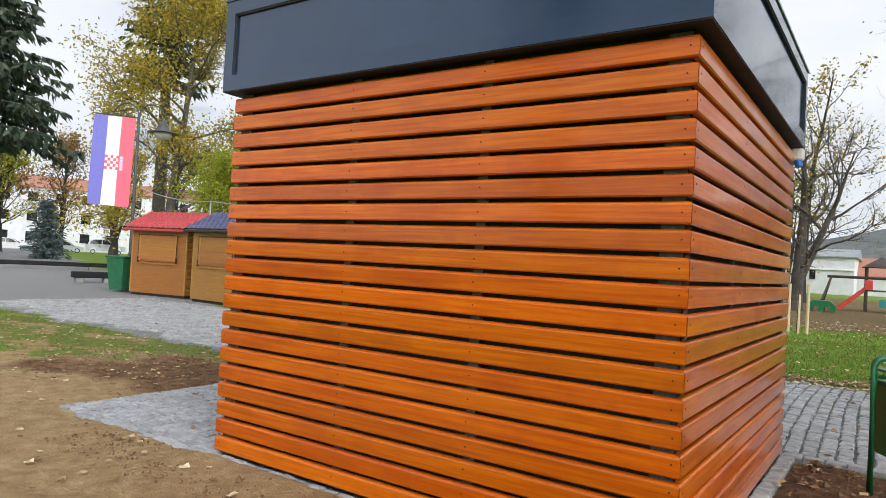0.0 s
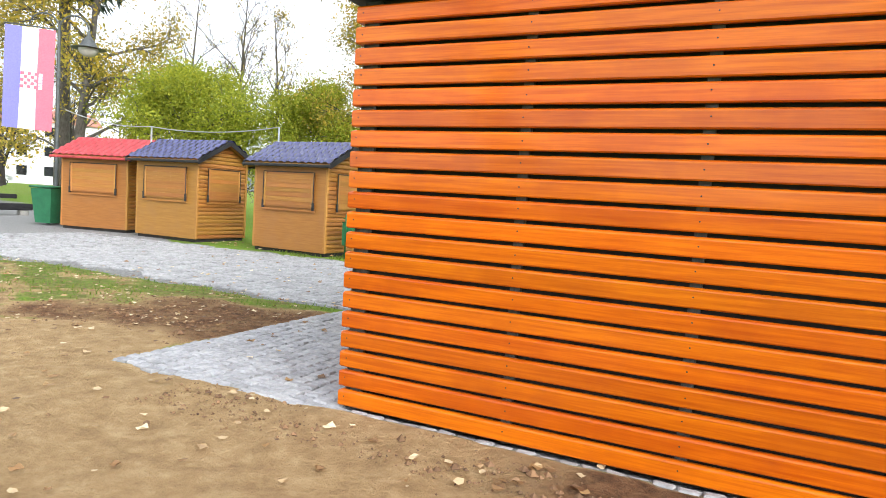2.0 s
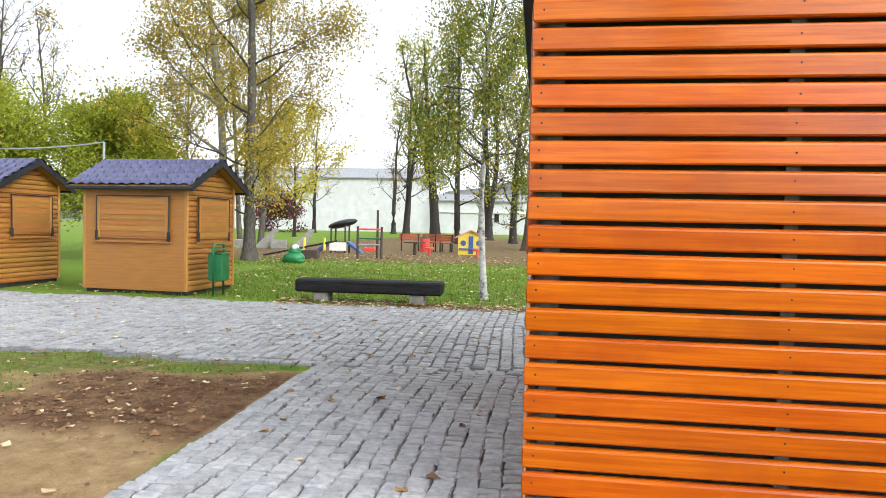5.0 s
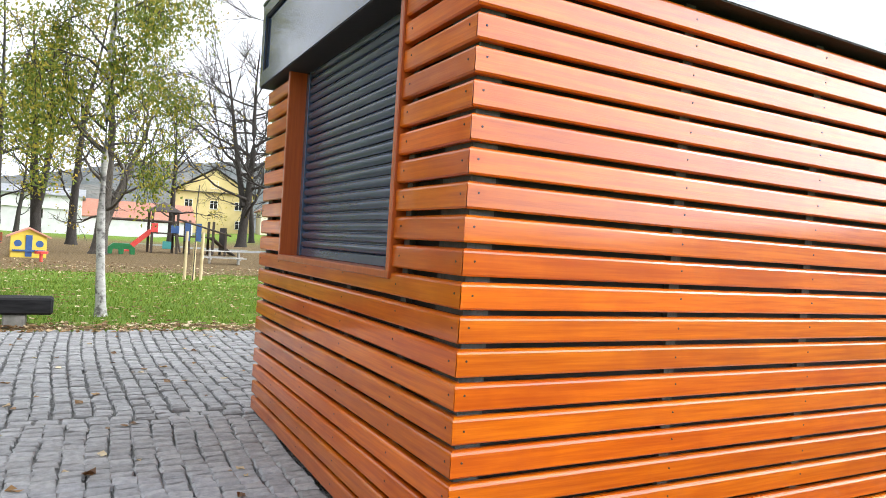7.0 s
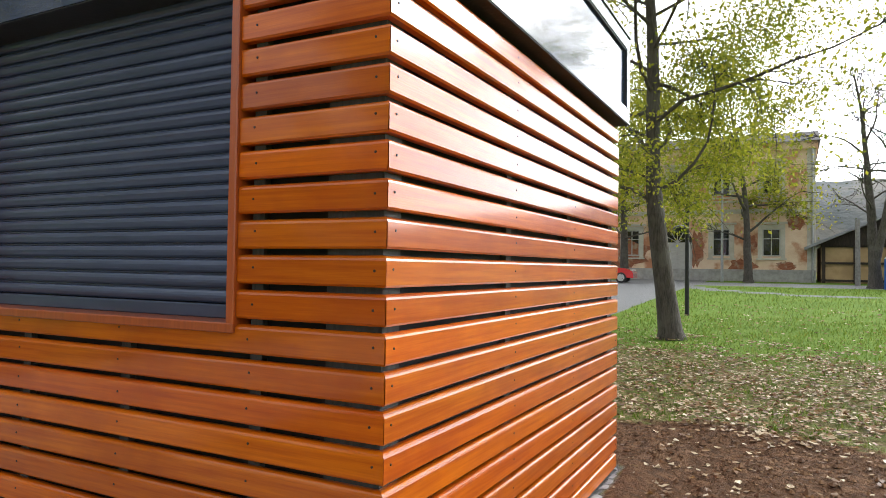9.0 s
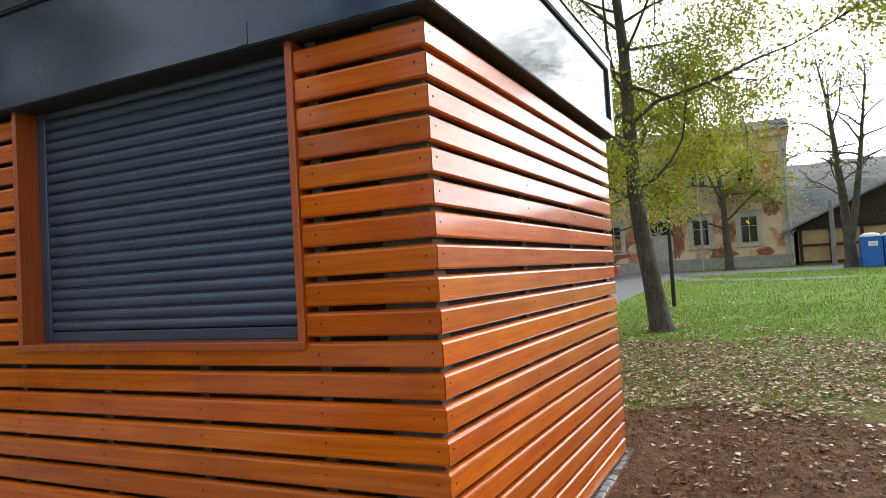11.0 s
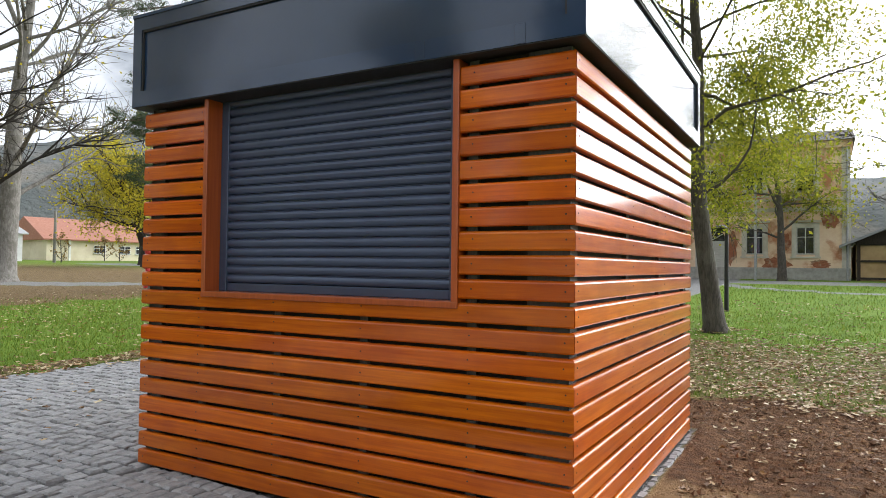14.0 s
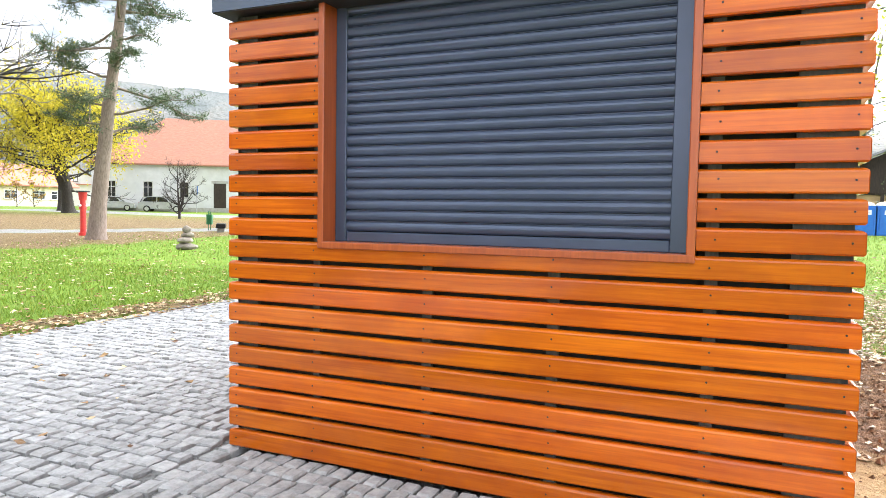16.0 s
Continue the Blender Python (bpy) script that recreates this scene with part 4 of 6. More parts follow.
def spruce(name, label, x, y, h, r, wide, seed, bark, mat, low=0.06, whorls=30, sag=0.35, spray=0.5):
    rng = random.Random(seed)
    t = thing(name, (x, y, rise(x, y) - 0.05), label, "tree")
    V, F = [], []
    tube(V, F, [Vector((0, 0, 0)), Vector((0, 0, h * 0.5)), Vector((0, 0, h))], [r, r * 0.6, 0.02], 9)
    NV, NF = [], []
    for w in range(whorls):
        u = low + (1 - low) * w / whorls
        length = wide * (1 - u) ** 0.8 * rng.uniform(0.8, 1.1) + 0.15
        for k in range(7):
            if rng.random() < 0.12:
                continue
            a = k * 6.283 / 7 + w * 1.3 + rng.uniform(-0.3, 0.3)
            d = Vector((math.cos(a), math.sin(a), 0.12 - sag * (1 - u)))
            b = grow(rng, Vector((0, 0, u * h)), d, length * rng.uniform(0.7, 1.1), 5, 0.03, 0.06)
            tube(V, F, b, [0.03 + 0.012 * length / 3] + [0.02] * 4 + [0.006], 3)
            for j in range(1, 6):
                for _ in range(max(3, int(length * 3.2))):
                    p = b[j - 1].lerp(b[j], rng.random())
                    side = Vector((rng.gauss(0, 0.55), rng.gauss(0, 0.55), -rng.uniform(0.2, 1.0) * (0.5 + sag)))
                    tip = p + (side + d * 0.5).normalized() * spray * rng.uniform(0.5, 1.2)
                    wv = (tip - p).cross(Vector((rng.gauss(0, 1), rng.gauss(0, 1), rng.gauss(0, 1)))).normalized() * spray * 0.14
                    i = len(NV)
                    NV += [p - wv * 0.4, p.lerp(tip, 0.55) - wv, tip, p.lerp(tip, 0.5) + wv]
                    NF.append((i, i + 1, i + 2, i + 3))
    placed("trunk", mesh_of("trunk", V, F, bark, True), t, "trunk and boughs")
    placed("crown", mesh_of("crown", NV, NF, mat), t, "drooping needle sprays")
    return t


def pine(x, y, h, r, seed):
    rng = random.Random(seed)
    t = thing("pine_tree", (x, y, rise(x, y) - 0.05), "tall pine with a bare grey-brown trunk and sparse needle clumps", "tree")
    V, F = [], []
    trunk = grow(rng, Vector((0, 0, 0)), Vector((0.045, -0.03, 1)), h, 12, 0.02, 0.02)
    tube(V, F, [trunk[0], trunk[0].lerp(trunk[1], 0.3)] + trunk[1:], [r * 1.35, r * 1.08] + [r * (1 - 0.065 * i) for i in range(1, 13)], 12)
    NV, NF = [], []
    for k in range(30):
        u = 0.27 + 0.71 * k / 30
        i = int(u * 12)
        p = trunk[i].lerp(trunk[min(i + 1, 12)], u * 12 - i)
        a = k * 2.4 + rng.uniform(-0.4, 0.4)
        b = grow(rng, p, Vector((math.cos(a), math.sin(a), rng.uniform(-0.15, 0.25))), rng.uniform(1.4, 3.4), 6, -0.02, 0.16)
        tube(V, F, b, [0.055 - 0.007 * j for j in range(7)], 5)
        for j in (3, 4, 5, 6):
            for _ in range(3):
                d = Vector((rng.gauss(0, 1), rng.gauss(0, 1), rng.gauss(0, 0.35)))
                tw = grow(rng, b[j], d, rng.uniform(0.3, 0.9), 3, 0.04, 0.15)
                tube(V, F, tw, [0.015, 0.012, 0.01, 0.006], 3)
                for q in tw[1:]:
                    for _ in range(26):
                        d = Vector((rng.gauss(0, 1), rng.gauss(0, 1), rng.gauss(0, 0.7) + 0.25)).normalized() * rng.uniform(0.12, 0.26)
                        wv = d.cross(Vector((rng.gauss(0, 1), rng.gauss(0, 1), 1))).normalized() * 0.012
                        c = q + Vector((rng.gauss(0, 0.09), rng.gauss(0, 0.09), rng.gauss(0, 0.05)))
                        n = len(NV)
                        NV += [c - wv, c + wv, c + d]
                        NF.append((n, n + 1, n + 2))
    placed("trunk", mesh_of("trunk", V, F, M_BARKPINE, True), t, "bare scaly trunk")
    placed("crown", mesh_of("crown", NV, NF, L_PINE), t, "needle clumps")
    return t


# beside the paved way
tree("birch_tree", "young white-barked birch with hanging green and yellow leaves", -0.85, 8.6, 9.0, 0.066, 4, M_BIRCH, L_BIRCH, 36000, 0.058, 0.30, 1.45, 30, 0.9, 0.02, 7, 4, (-0.06, 0.0), 0.6, low=2.0, fill=1.5, twig_bark=M_BARKDARK, thin=0.55)
tree("autumn_tree", "tall pale-barked tree with thin yellow autumn leaves", -9.0, 17.4, 16, 0.22, 7, M_BARK, L_YELLOW, 44000, 0.10, 0.13, 3.1, 28, 0.6, 0.05, 7, 4, (0.0, 0.0), 0.1, 0, low=1.9, fill=1.9, twig_bark=M_BARKDARK, thin=0.5)
tree("autumn_tree", "slender pale-barked tree with thin yellow autumn leaves", -11.6, 21.2, 14, 0.20, 17, M_BARKPALE, L_YELLOW, 30000, 0.11, 0.22, 3.2, 18, 0.6, 0.05, 6, 4, (0.02, 0), 0.1, low=3, fill=1.6)
tree("round_tree", "low round-crowned tree full of light green leaves", -15.7, 13.4, 4.5, 0.16, 21, M_BARK, L_GREEN, 50000, 0.10, 0.30, 2.25, 26, 0.34, 0.05, 8, 4, fill=2.2, low=1.6, flat=0.9)
tree("round_tree", "low round-crowned tree full of light green leaves", -13.0, 17.0, 4.6, 0.16, 22, M_BARK, L_GREEN, 46000, 0.10, 0.30, 1.9, 26, 0.34, 0.05, 8, 4, fill=2.2, low=1.6, flat=0.9)
tree("autumn_tree", "tall tree in yellowing leaf behind the stalls", -27.5, 17.5, 14, 0.30, 31, M_BARK, L_YELLOW, 24000, 0.17, 0.16, 4.2, 24, 0.45, 0.03, 8, 4, fill=1.7, low=2)
spruce("spruce_tree", "tall dark spruce rising behind a yellowing tree", -33.0, 20.5, 27, 0.42, 4.0, 33, M_BARK, L_SPRUCE, 0.42, 24, 0.5, 0.75)
spruce("spruce_tree", "tall dark spruce with hanging boughs", -45.2, 15.5, 27, 0.52, 8.4, 36, M_BARKPALE, L_SPRUCE, 0.32, 30, 0.6, 0.9)
spruce("blue_spruce", "small blue spruce on the lawn", -48.5, 21.5, 4.5, 0.10, 1.9, 38, M_BARK, L_BLUESPR, 0.04, 24, 0.15, 0.42)
tree("shrub_tree", "yellow-green bushy tree at the foot of the spruce", -47.5, 13.2, 7.5, 0.14, 39, M_BARK, L_LIME, 9000, 0.22, 0.12, 3.0, 16, 0.4, 0.04, 6, 3, fill=1.8)
for i, (x, y, h, lv) in enumerate([(-26, 30, 12, 500), (-31, 27, 13, 300), (-22, 37, 13, 300), (-17, 34, 14, 400), (-36, 36, 14, 300), (-14.5, 31, 15, 500), (-24.5, 24.5, 11.5, 200)]):
    tree("bare_tree", "nearly bare tree with a fine mesh of twigs", x, y, h, 0.16, 50 + i, M_BARK, L_YELLOW, lv, 0.16, 0.3, 3.0, 15, 0.8, 0.10, 7, 6, group="bare trees behind the stalls", sides=7)
for i, (x, y, h, lv, mat) in enumerate([(-72, 28, 11, 2200, L_RUST), (-70, 33, 12, 2600, L_RUST), (-68, 37.5, 11, 2200, L_YELLOW), (-75, 42, 12, 1600, L_RUST), (-66, 25, 10, 2800, L_LIME), (-80, 24, 13, 1500, L_YELLOW), (-62, 41, 10, 600, L_YELLOW)]):
    tree("park_tree", "forked park tree with thinning rusty leaves", x, y, h, 0.30, 70 + i, M_BARKDARK, mat, lv, 0.32, 0.26, 3.6, 13, 0.75, 0.08, 7, 4, fork=1, group="park trees along the street", sides=7, fill=1.5)
# round the playground
tree("pollard_tree", "stout pollarded tree with a slanting limb and yellow leaf tufts", -0.50, 32.4, 8.5, 0.34, 91, M_BARK, L_YELLOW, 1700, 0.13, 0.22, 3.4, 12, 0.5, 0.07, 7, 5, (0.10, 0.0), fork=1, fill=1.4)
for i, (x, y, h, r, lv, mat, f) in enumerate([(-20.5, 52, 10, 0.16, 5000, L_GOLD, 0), (-14.4, 70, 17, 0.42, 900, L_RUST, 1), (-9.3, 58, 18, 0.50, 3200, L_LIME, 1), (-7.9, 88, 11, 0.3, 300, L_YELLOW, 0),
                                              (-18, 80, 16, 0.34, 500, L_RUST, 0), (-4.3, 56, 16, 0.42, 1500, L_YELLOW, 1), (4.9, 55, 11, 0.28, 500, L_YELLOW, 0),
                                              (-27, 76, 14, 0.28, 400, L_RUST, 0), (-1.8, 47, 15, 0.3, 900, L_YELLOW, 0), (-5.5, 43, 14, 0.26, 2600, L_BIRCH, 0)]):
    tree("park_tree", "tall park tree half bare in autumn", x, y, h, r, 110 + i, M_BARKDARK, mat, lv, 0.24, 0.24, 3.8, 14, 0.7, 0.07, 7, 4, fork=f, group="park trees round the playground", sides=8, fill=1.5)
tree("bare_tree", "dark bare spreading tree with long crooked branches", 10.9, 57.5, 17, 0.42, 131, M_BARKDARK, None, 0, 0.2, 0.20, 7.5, 18, 0.35, 0.06, 9, 7, (0.03, 0), fork=1, sides=8)
tree("bare_tree", "dark bare tree with thin crooked branches", 14.5, 70.0, 16, 0.30, 133, M_BARKDARK, L_YELLOW, 150, 0.2, 0.2, 5.0, 16, 0.5, 0.08, 8, 6, sides=7)
tree("bare_tree", "bare tree with long reaching branches beside the lawn", 9.6, 27.5, 13, 0.26, 135, M_BARKDARK, L_YELLOW, 500, 0.13, 0.20, 6.0, 18, 0.45, 0.05, 8, 7, (0.0, 0.0), sides=8)
tree("yellow_shrub", "bright yellow shrub before the houses", 17.8, 66, 4.2, 0.08, 137, M_BARKDARK, L_GOLD, 4200, 0.22, 0.1, 2.0, 12, 0.5, 0.04, 6, 3, fill=1.9)
# towards the old house
tree("street_tree", "dark-trunked tree with fresh yellow-green leaves on spreading limbs", 10.75, 0.84, 10.5, 0.19, 151, M_BARK, L_LIME, 96000, 0.074, 0.26, 3.6, 34, 0.55, -0.01, 8, 4, (-0.085, 0.185), 0.16, low=2.3, fill=1.05, sides=12, thin=0.5)
tree("street_tree", "tree in yellow-green leaf before the old house", 42.6, 1.30, 12, 0.26, 153, M_BARK, L_LIME, 8500, 0.2, 0.26, 4.2, 17, 0.5, 0.03, 7, 4, (0.0, 0.02), 0.1, low=3.6, fill=1.6)
tree("street_tree", "tree in yellow-green leaf before the old house", 40.9, 8.3, 12, 0.28, 155, M_BARK, L_LIME, 8500, 0.2, 0.26, 4.4, 17, 0.5, 0.03, 7, 4, low=3.2, fill=1.6)
tree("forked_tree", "thinly leaved tree forking low into two bare stems", 36.6, -4.6, 10.6, 0.30, 157, M_BARK, L_BUSH, 1500, 0.12, 0.36, 2.6, 14, 0.8, 0.04, 7, 5, (-0.04, 0.03), fork=1, fill=1.8)
tree("olive_bush", "dense olive-green bush beside the fence", 38.6, -8.6, 3.9, 0.07, 159, M_BARK, L_BUSH, 7000, 0.16, 0.08, 2.1, 14, 0.45, 0.03, 6, 3, fill=2.0)
# north-east lawn
pine(13.9, 21.0, 14, 0.29, 171)
tree("lime_tree", "big pale-trunked old tree, nearly bare, with a few yellow leaves", 14.7, 33.4, 19, 0.58, 173, M_BARKPALE, L_GOLD, 1500, 0.17, 0.20, 6.5, 18, 0.75, 0.05, 8, 6, (0.05, 0.02), fork=1, fill=1.3, sides=12)
tree("golden_tree", "dark crooked tree with a round golden-green crown", 33.9, 48.5, 8.2, 0.50, 175, M_BARKDARK, L_GOLD, 16000, 0.24, 0.26, 5.0, 18, 0.28, 0.06, 7, 4, (-0.03, 0.02), fork=2, fill=2.0, low=2.6)
tree("bare_tree", "bare tree rising over a golden crown", 38, 55, 14, 0.22, 177, M_BARKDARK, L_YELLOW, 300, 0.2, 0.3, 3.6, 15, 0.8, 0.1, 8, 6, sides=7)
tree("bare_shrub", "small bare ornamental tree before the white house", 31.3, 34.5, 3.7, 0.10, 179, M_BARKDARK, None, 0, 0.1, 0.12, 1.5, 12, 0.7, 0.08, 6, 5, fork=2, sides=6)
for i, (x, y) in enumerate([(46, 72.5), (47.6, 72.0), (37, 66)]):
    tree("garden_shrub", "small bare garden shrub", x, y, 2.6, 0.06, 181 + i, M_BARKDARK, L_RUST, 200, 0.2, 0.1, 1.2, 9, 0.7, 0.08, 5, 4, sides=5, group="garden shrubs")
tree("purple_bush", "low purple-leaved bush beyond the lawn", -30, 72, 2.6, 0.08, 191, M_BARKDARK, L_PURPLE, 6000, 0.3, 0.05, 3.2, 14, 0.35, 0.04, 6, 3, fill=1.9)
# trees behind the walk: unseen, added to darken reflections in band and boards
for i, (x, y, h) in enumerate([(-9, -24, 14), (-27, -7, 13), (6, -28, 14)]):
    tree("park_tree", "tall park tree half bare in autumn", x, y, h, 0.28, 201 + i, M_BARK, L_YELLOW, 4500, 0.2, 0.25, 4.0, 14, 0.6, 0.06, 6, 3, group="park trees on the south lawn", sides=7, fill=1.6)

# ---- buildings and distance ----


def house(name, label, at, rz, w, d, wall_h, roof_h, wall_mat, roof_mat, hip=0.0, over=0.4, ridge="x"):
    """A house whose front lies along local x from 0 to w at y = 0, its body behind it; gable or hipped roof."""
    t = thing(name, at, label, "house", "", rz)
    part("wall", box(0, w, 0, d, -0.6, wall_h), wall_mat, t, "rendered walls")
    if roof_h > 0:
        bm = bmesh.new()
        o = over
        if ridge == "x":
            base = [(-o, -o), (w + o, -o), (w + o, d + o), (-o, d + o)]
            top = [(-o + hip, d / 2), (w + o - hip, d / 2)]
        else:
            base = [(w + o, -o), (w + o, d + o), (-o, d + o), (-o, -o)]
            top = [(w / 2, -o + hip), (w / 2, d + o - hip)]
        lo = [bm.verts.new((x, y, wall_h - 0.12)) for x, y in base]
        b = [bm.verts.new((x, y, wall_h + 0.02)) for x, y in base]
        r = [bm.verts.new((x, y, wall_h + roof_h)) for x, y in top]
        for i in range(4):
            bm.faces.new((lo[i], lo[(i + 1) % 4], b[(i + 1) % 4], b[i]))
        bm.faces.new(lo[::-1])
        bm.faces.new((b[0], b[1], r[1], r[0]))
        bm.faces.new((b[2], b[3], r[0], r[1]))
        bm.faces.new((b[1], b[2], r[1]))
        bm.faces.new((b[3], b[0], r[0]))
        if hip == 0:                                    # gables carry the wall's face
            if ridge == "x":
                for x0 in (0.0, w - 0.1):
                    part("gable", prism([(0, wall_h), (d, wall_h), (d / 2, wall_h + roof_h * d / (d + 2 * o))], 0.1, "x", x0), wall_mat, t)
            else:
                part("gable", prism([(0, wall_h), (w, wall_h), (w / 2, wall_h + roof_h * w / (w + 2 * o))], 0.1, "y", -0.02), wall_mat, t)
                bmesh.ops.delete(bm, geom=[f for f in bm.faces if len(f.verts) == 3], context="FACES_ONLY")
        part("roof", bm, roof_mat, t, "pitched roof")
    return t


def house_window(t, x0, x1, z0, z1, frame_mat=None, sill=True, cross=True, surround=0.0, depth=0.10):
    fm = frame_mat or M_WHITE
    win = part("window", box(x0, x1, -0.012, 0.0, z0, z1), M_GLASSD, t, "dark window pane")
    bm = bmesh.new()
    f = 0.07
    for a, b, c, d in ((x0, x1, z0, z0 + f), (x0, x1, z1 - f, z1), (x0, x0 + f, z0 + f, z1 - f), (x1 - f, x1, z0 + f, z1 - f)):
        add_box(bm, a, b, -0.05, -0.013, c, d)
    if cross:
        add_box(bm, (x0 + x1) / 2 - 0.03, (x0 + x1) / 2 + 0.03, -0.045, -0.013, z0 + f, z1 - f)
        add_box(bm, x0 + f, x1 - f, -0.042, -0.013, z0 + (z1 - z0) * 0.62, z0 + (z1 - z0) * 0.62 + 0.05)
    part("window_frame", bm, fm, win)
    if surround:
        s = surround
        bm = bmesh.new()
        for a, b, c, d in ((x0 - s, x0, z0 - s * 0.5, z1 + s), (x1, x1 + s, z0 - s * 0.5, z1 + s), (x0, x1, z1, z1 + s), (x0 - s * 1.3, x1 + s * 1.3, z0 - s * 0.9, z0 - s * 0.5)):
            add_box(bm, a, b, -depth, -0.002, c, d)
        part("window_surround", bm, M_SURROUND, win, "pale stone surround")
        part("window_cornice", box(x0 - s * 1.5, x1 + s * 1.5, -depth - 0.1, -0.002, z1 + s * 1.15, z1 + s * 1.6), M_SURROUND, win)
    elif sill:
        part("window_sill", box(x0 - 0.08, x1 + 0.08, -0.13, 0.0, z0 - 0.07, z0), M_STONE, win)
    return win


# peeling two-storey house with bare brick patches
M_RUIN = surface("peeling_plaster", (0.74, 0.53, 0.36), (0.82, 0.64, 0.47), 1.3, 0.9, 0, 0.5, 9, patch=(0.50, 0.21, 0.11), patch_scale=0.7, patch_amount=0.95, depth=0.04)
HX, HY = 45.6, -2.3
old = thing("old_house", (HX, HY + 17.0, 0.70), "derelict two-storey house, ochre plaster peeling off brick", "house", "", -90)
part("wall", box(0, 17.0, 0, 10, -0.6, 8.3), M_RUIN, old, "peeling ochre plaster over brick")
part("cornice", box(-0.15, 17.15, -0.22, 10.1, 8.3, 8.75), M_RUIN, old, "crumbling cornice")
part("string_course", box(-0.05, 17.05, -0.12, -0.002, 4.35, 4.62), M_SURROUND, old, "pale string course")
part("string_course", box(-0.05, 17.05, -0.08, -0.002, 5.05, 5.2), M_SURROUND, old, "pale string course")
part("plinth", box(-0.04, 17.04, -0.07, -0.002, -0.4, 0.75), M_STONE, old, "damp grey plinth")
part("roof", prism([(-0.4, 8.75), (10.4, 8.75), (5.0, 10.3)], 17.6, "x", -0.3), M_ROOFDARK, old, "low dark broken roof")
part("corner_quoin", box(16.55, 17.03, -0.06, -0.002, 0.75, 8.3), M_SURROUND, old)
part("downpipe", rod((16.85, -0.12, 0.0), (16.85, -0.12, 8.3), 0.06, n=8), M_GALV, old)
for yc in (0.13, 3.07, 8.8, 11.7):
    x = 17.0 - (yc + 2.3)
    house_window(old, x - 0.52, x + 0.52, 1.6, 3.35, M_GREYSLAT, surround=0.26)
    house_window(old, x - 0.52, x + 0.52, 5.55, 7.3, M_GREYSLAT, surround=0.26)
dx = 17.0 - (5.8 + 2.3)
door = part("door", box(dx - 0.95, dx + 0.95, -0.02, -0.002, -0.1, 2.5), M_GREYSLAT, old, "grey double door")
part("door_panel", box(dx - 0.85, dx - 0.06, -0.05, -0.021, 0.1, 2.4), M_GREYSLAT, door)
part("door_panel", box(dx + 0.06, dx + 0.85, -0.05, -0.021, 0.1, 2.4), M_GREYSLAT, door)
arch = [(dx - 0.95, 2.5)] + [(dx - 0.95 * math.cos(math.pi * i / 12), 2.5 + 0.95 * math.sin(math.pi * i / 12)) for i in range(13)]
part("fanlight", prism(arch[1:], 0.018, "y", -0.02), M_GLASSD, door, "dark arched fanlight")
bm = bmesh.new()
for i in range(1, 6):
    a = math.pi * i / 6
    add_rod(bm, (dx, -0.04, 2.5), (dx - 0.93 * math.cos(a), -0.04, 2.5 + 0.93 * math.sin(a)), 0.03, n=6)
part("fanlight_bars", bm, M_GREYSLAT, door)
house_window(old, dx - 0.52, dx + 0.52, 5.55, 7.3, M_GREYSLAT, surround=0.26)

# plaster fallen from the brick: broken-edged fields standing a little proud of the wall
M_BRICK = surface("old_brickwork", (0.25, 0.085, 0.045), (0.40, 0.16, 0.085), 5.0, 0.95, 0, 0.8, 14, (1, 1, 3.2), patch=(0.46, 0.36, 0.26), patch_scale=2.2, patch_amount=0.7, depth=0.03)
rng_b = random.Random(44)
for cx, cz, rx, rz in ((4.2, 1.9, 3.1, 1.5), (8.0, 3.6, 1.0, 0.5), (10.1, 2.0, 0.55, 1.3), (12.9, 0.9, 0.9, 0.55), (13.4, 2.4, 0.35, 0.7), (15.9, 3.7, 0.55, 0.5),
                       (6.2, 6.8, 0.8, 1.1), (11.0, 7.6, 1.4, 0.5), (2.0, 6.4, 1.2, 1.4), (15.4, 1.0, 0.6, 0.3), (9.5, 5.4, 1.1, 0.25)):
    ring = [(cx + rx * rng_b.uniform(0.7, 1.12) * math.cos(a), cz + rz * rng_b.uniform(0.7, 1.12) * math.sin(a)) for a in np.linspace(0, 2 * math.pi, 27)[:-1]]
    part("bare_brick", prism(ring, 0.012, "y", -0.013), M_BRICK, old, "bare brick where the plaster fell")

# barn with dark timber gable
barn = thing("barn", (45.2, -2.6, 0.68), "long barn with ochre infill between dark timbers and a grey roof", "barn", "", -90)
part("wall", box(0, 13.5, 0.3, 9, -0.6, 2.3), M_BARNWALL, barn, "ochre infill")
for i in range(9):
    part("post", box(0.05 + i * 1.65, 0.23 + i * 1.65, 0.16, 0.299, -0.3, 2.3), M_TIMBERD, barn)
for z in (0.1, 1.15, 2.18):
    part("rail", box(0, 13.5, 0.18, 0.29, z, z + 0.13), M_TIMBERD, barn)
part("gable", prism([(-0.3, 2.3), (13.8, 2.3), (6.75, 5.4)], 0.2, "y", 0.1), M_TIMBERD, barn, "dark boarded gable")
M_SLATE = surface("grey_sheet_roof", (0.20, 0.21, 0.22), (0.29, 0.30, 0.31), 2.0, 0.6, 0, 0.3, 9)
for a, b in (((-0.9, 2.0), (6.75, 5.55)), ((6.75, 5.55), (14.4, 2.0))):
    part("roof_slope", prism([a, b, (b[0], b[1] + 0.16), (a[0], a[1] + 0.16)], 11.5, "y", -0.7), M_SLATE, barn, "grey sheet roof")

fence = thing("picket_fence", (41.5, -9.0, 0.63), "white picket fence beyond the cabins", "fence")
for i in range(18):
    part("picket", box(-0.02, 0.02, -i * 0.34 - 0.08, -i * 0.34, 0.0, 1.35), M_WHITE, fence)
part("fence_rail", box(0.021, 0.05, -6.0, 0.0, 0.9, 0.98), M_WHITE, fence)

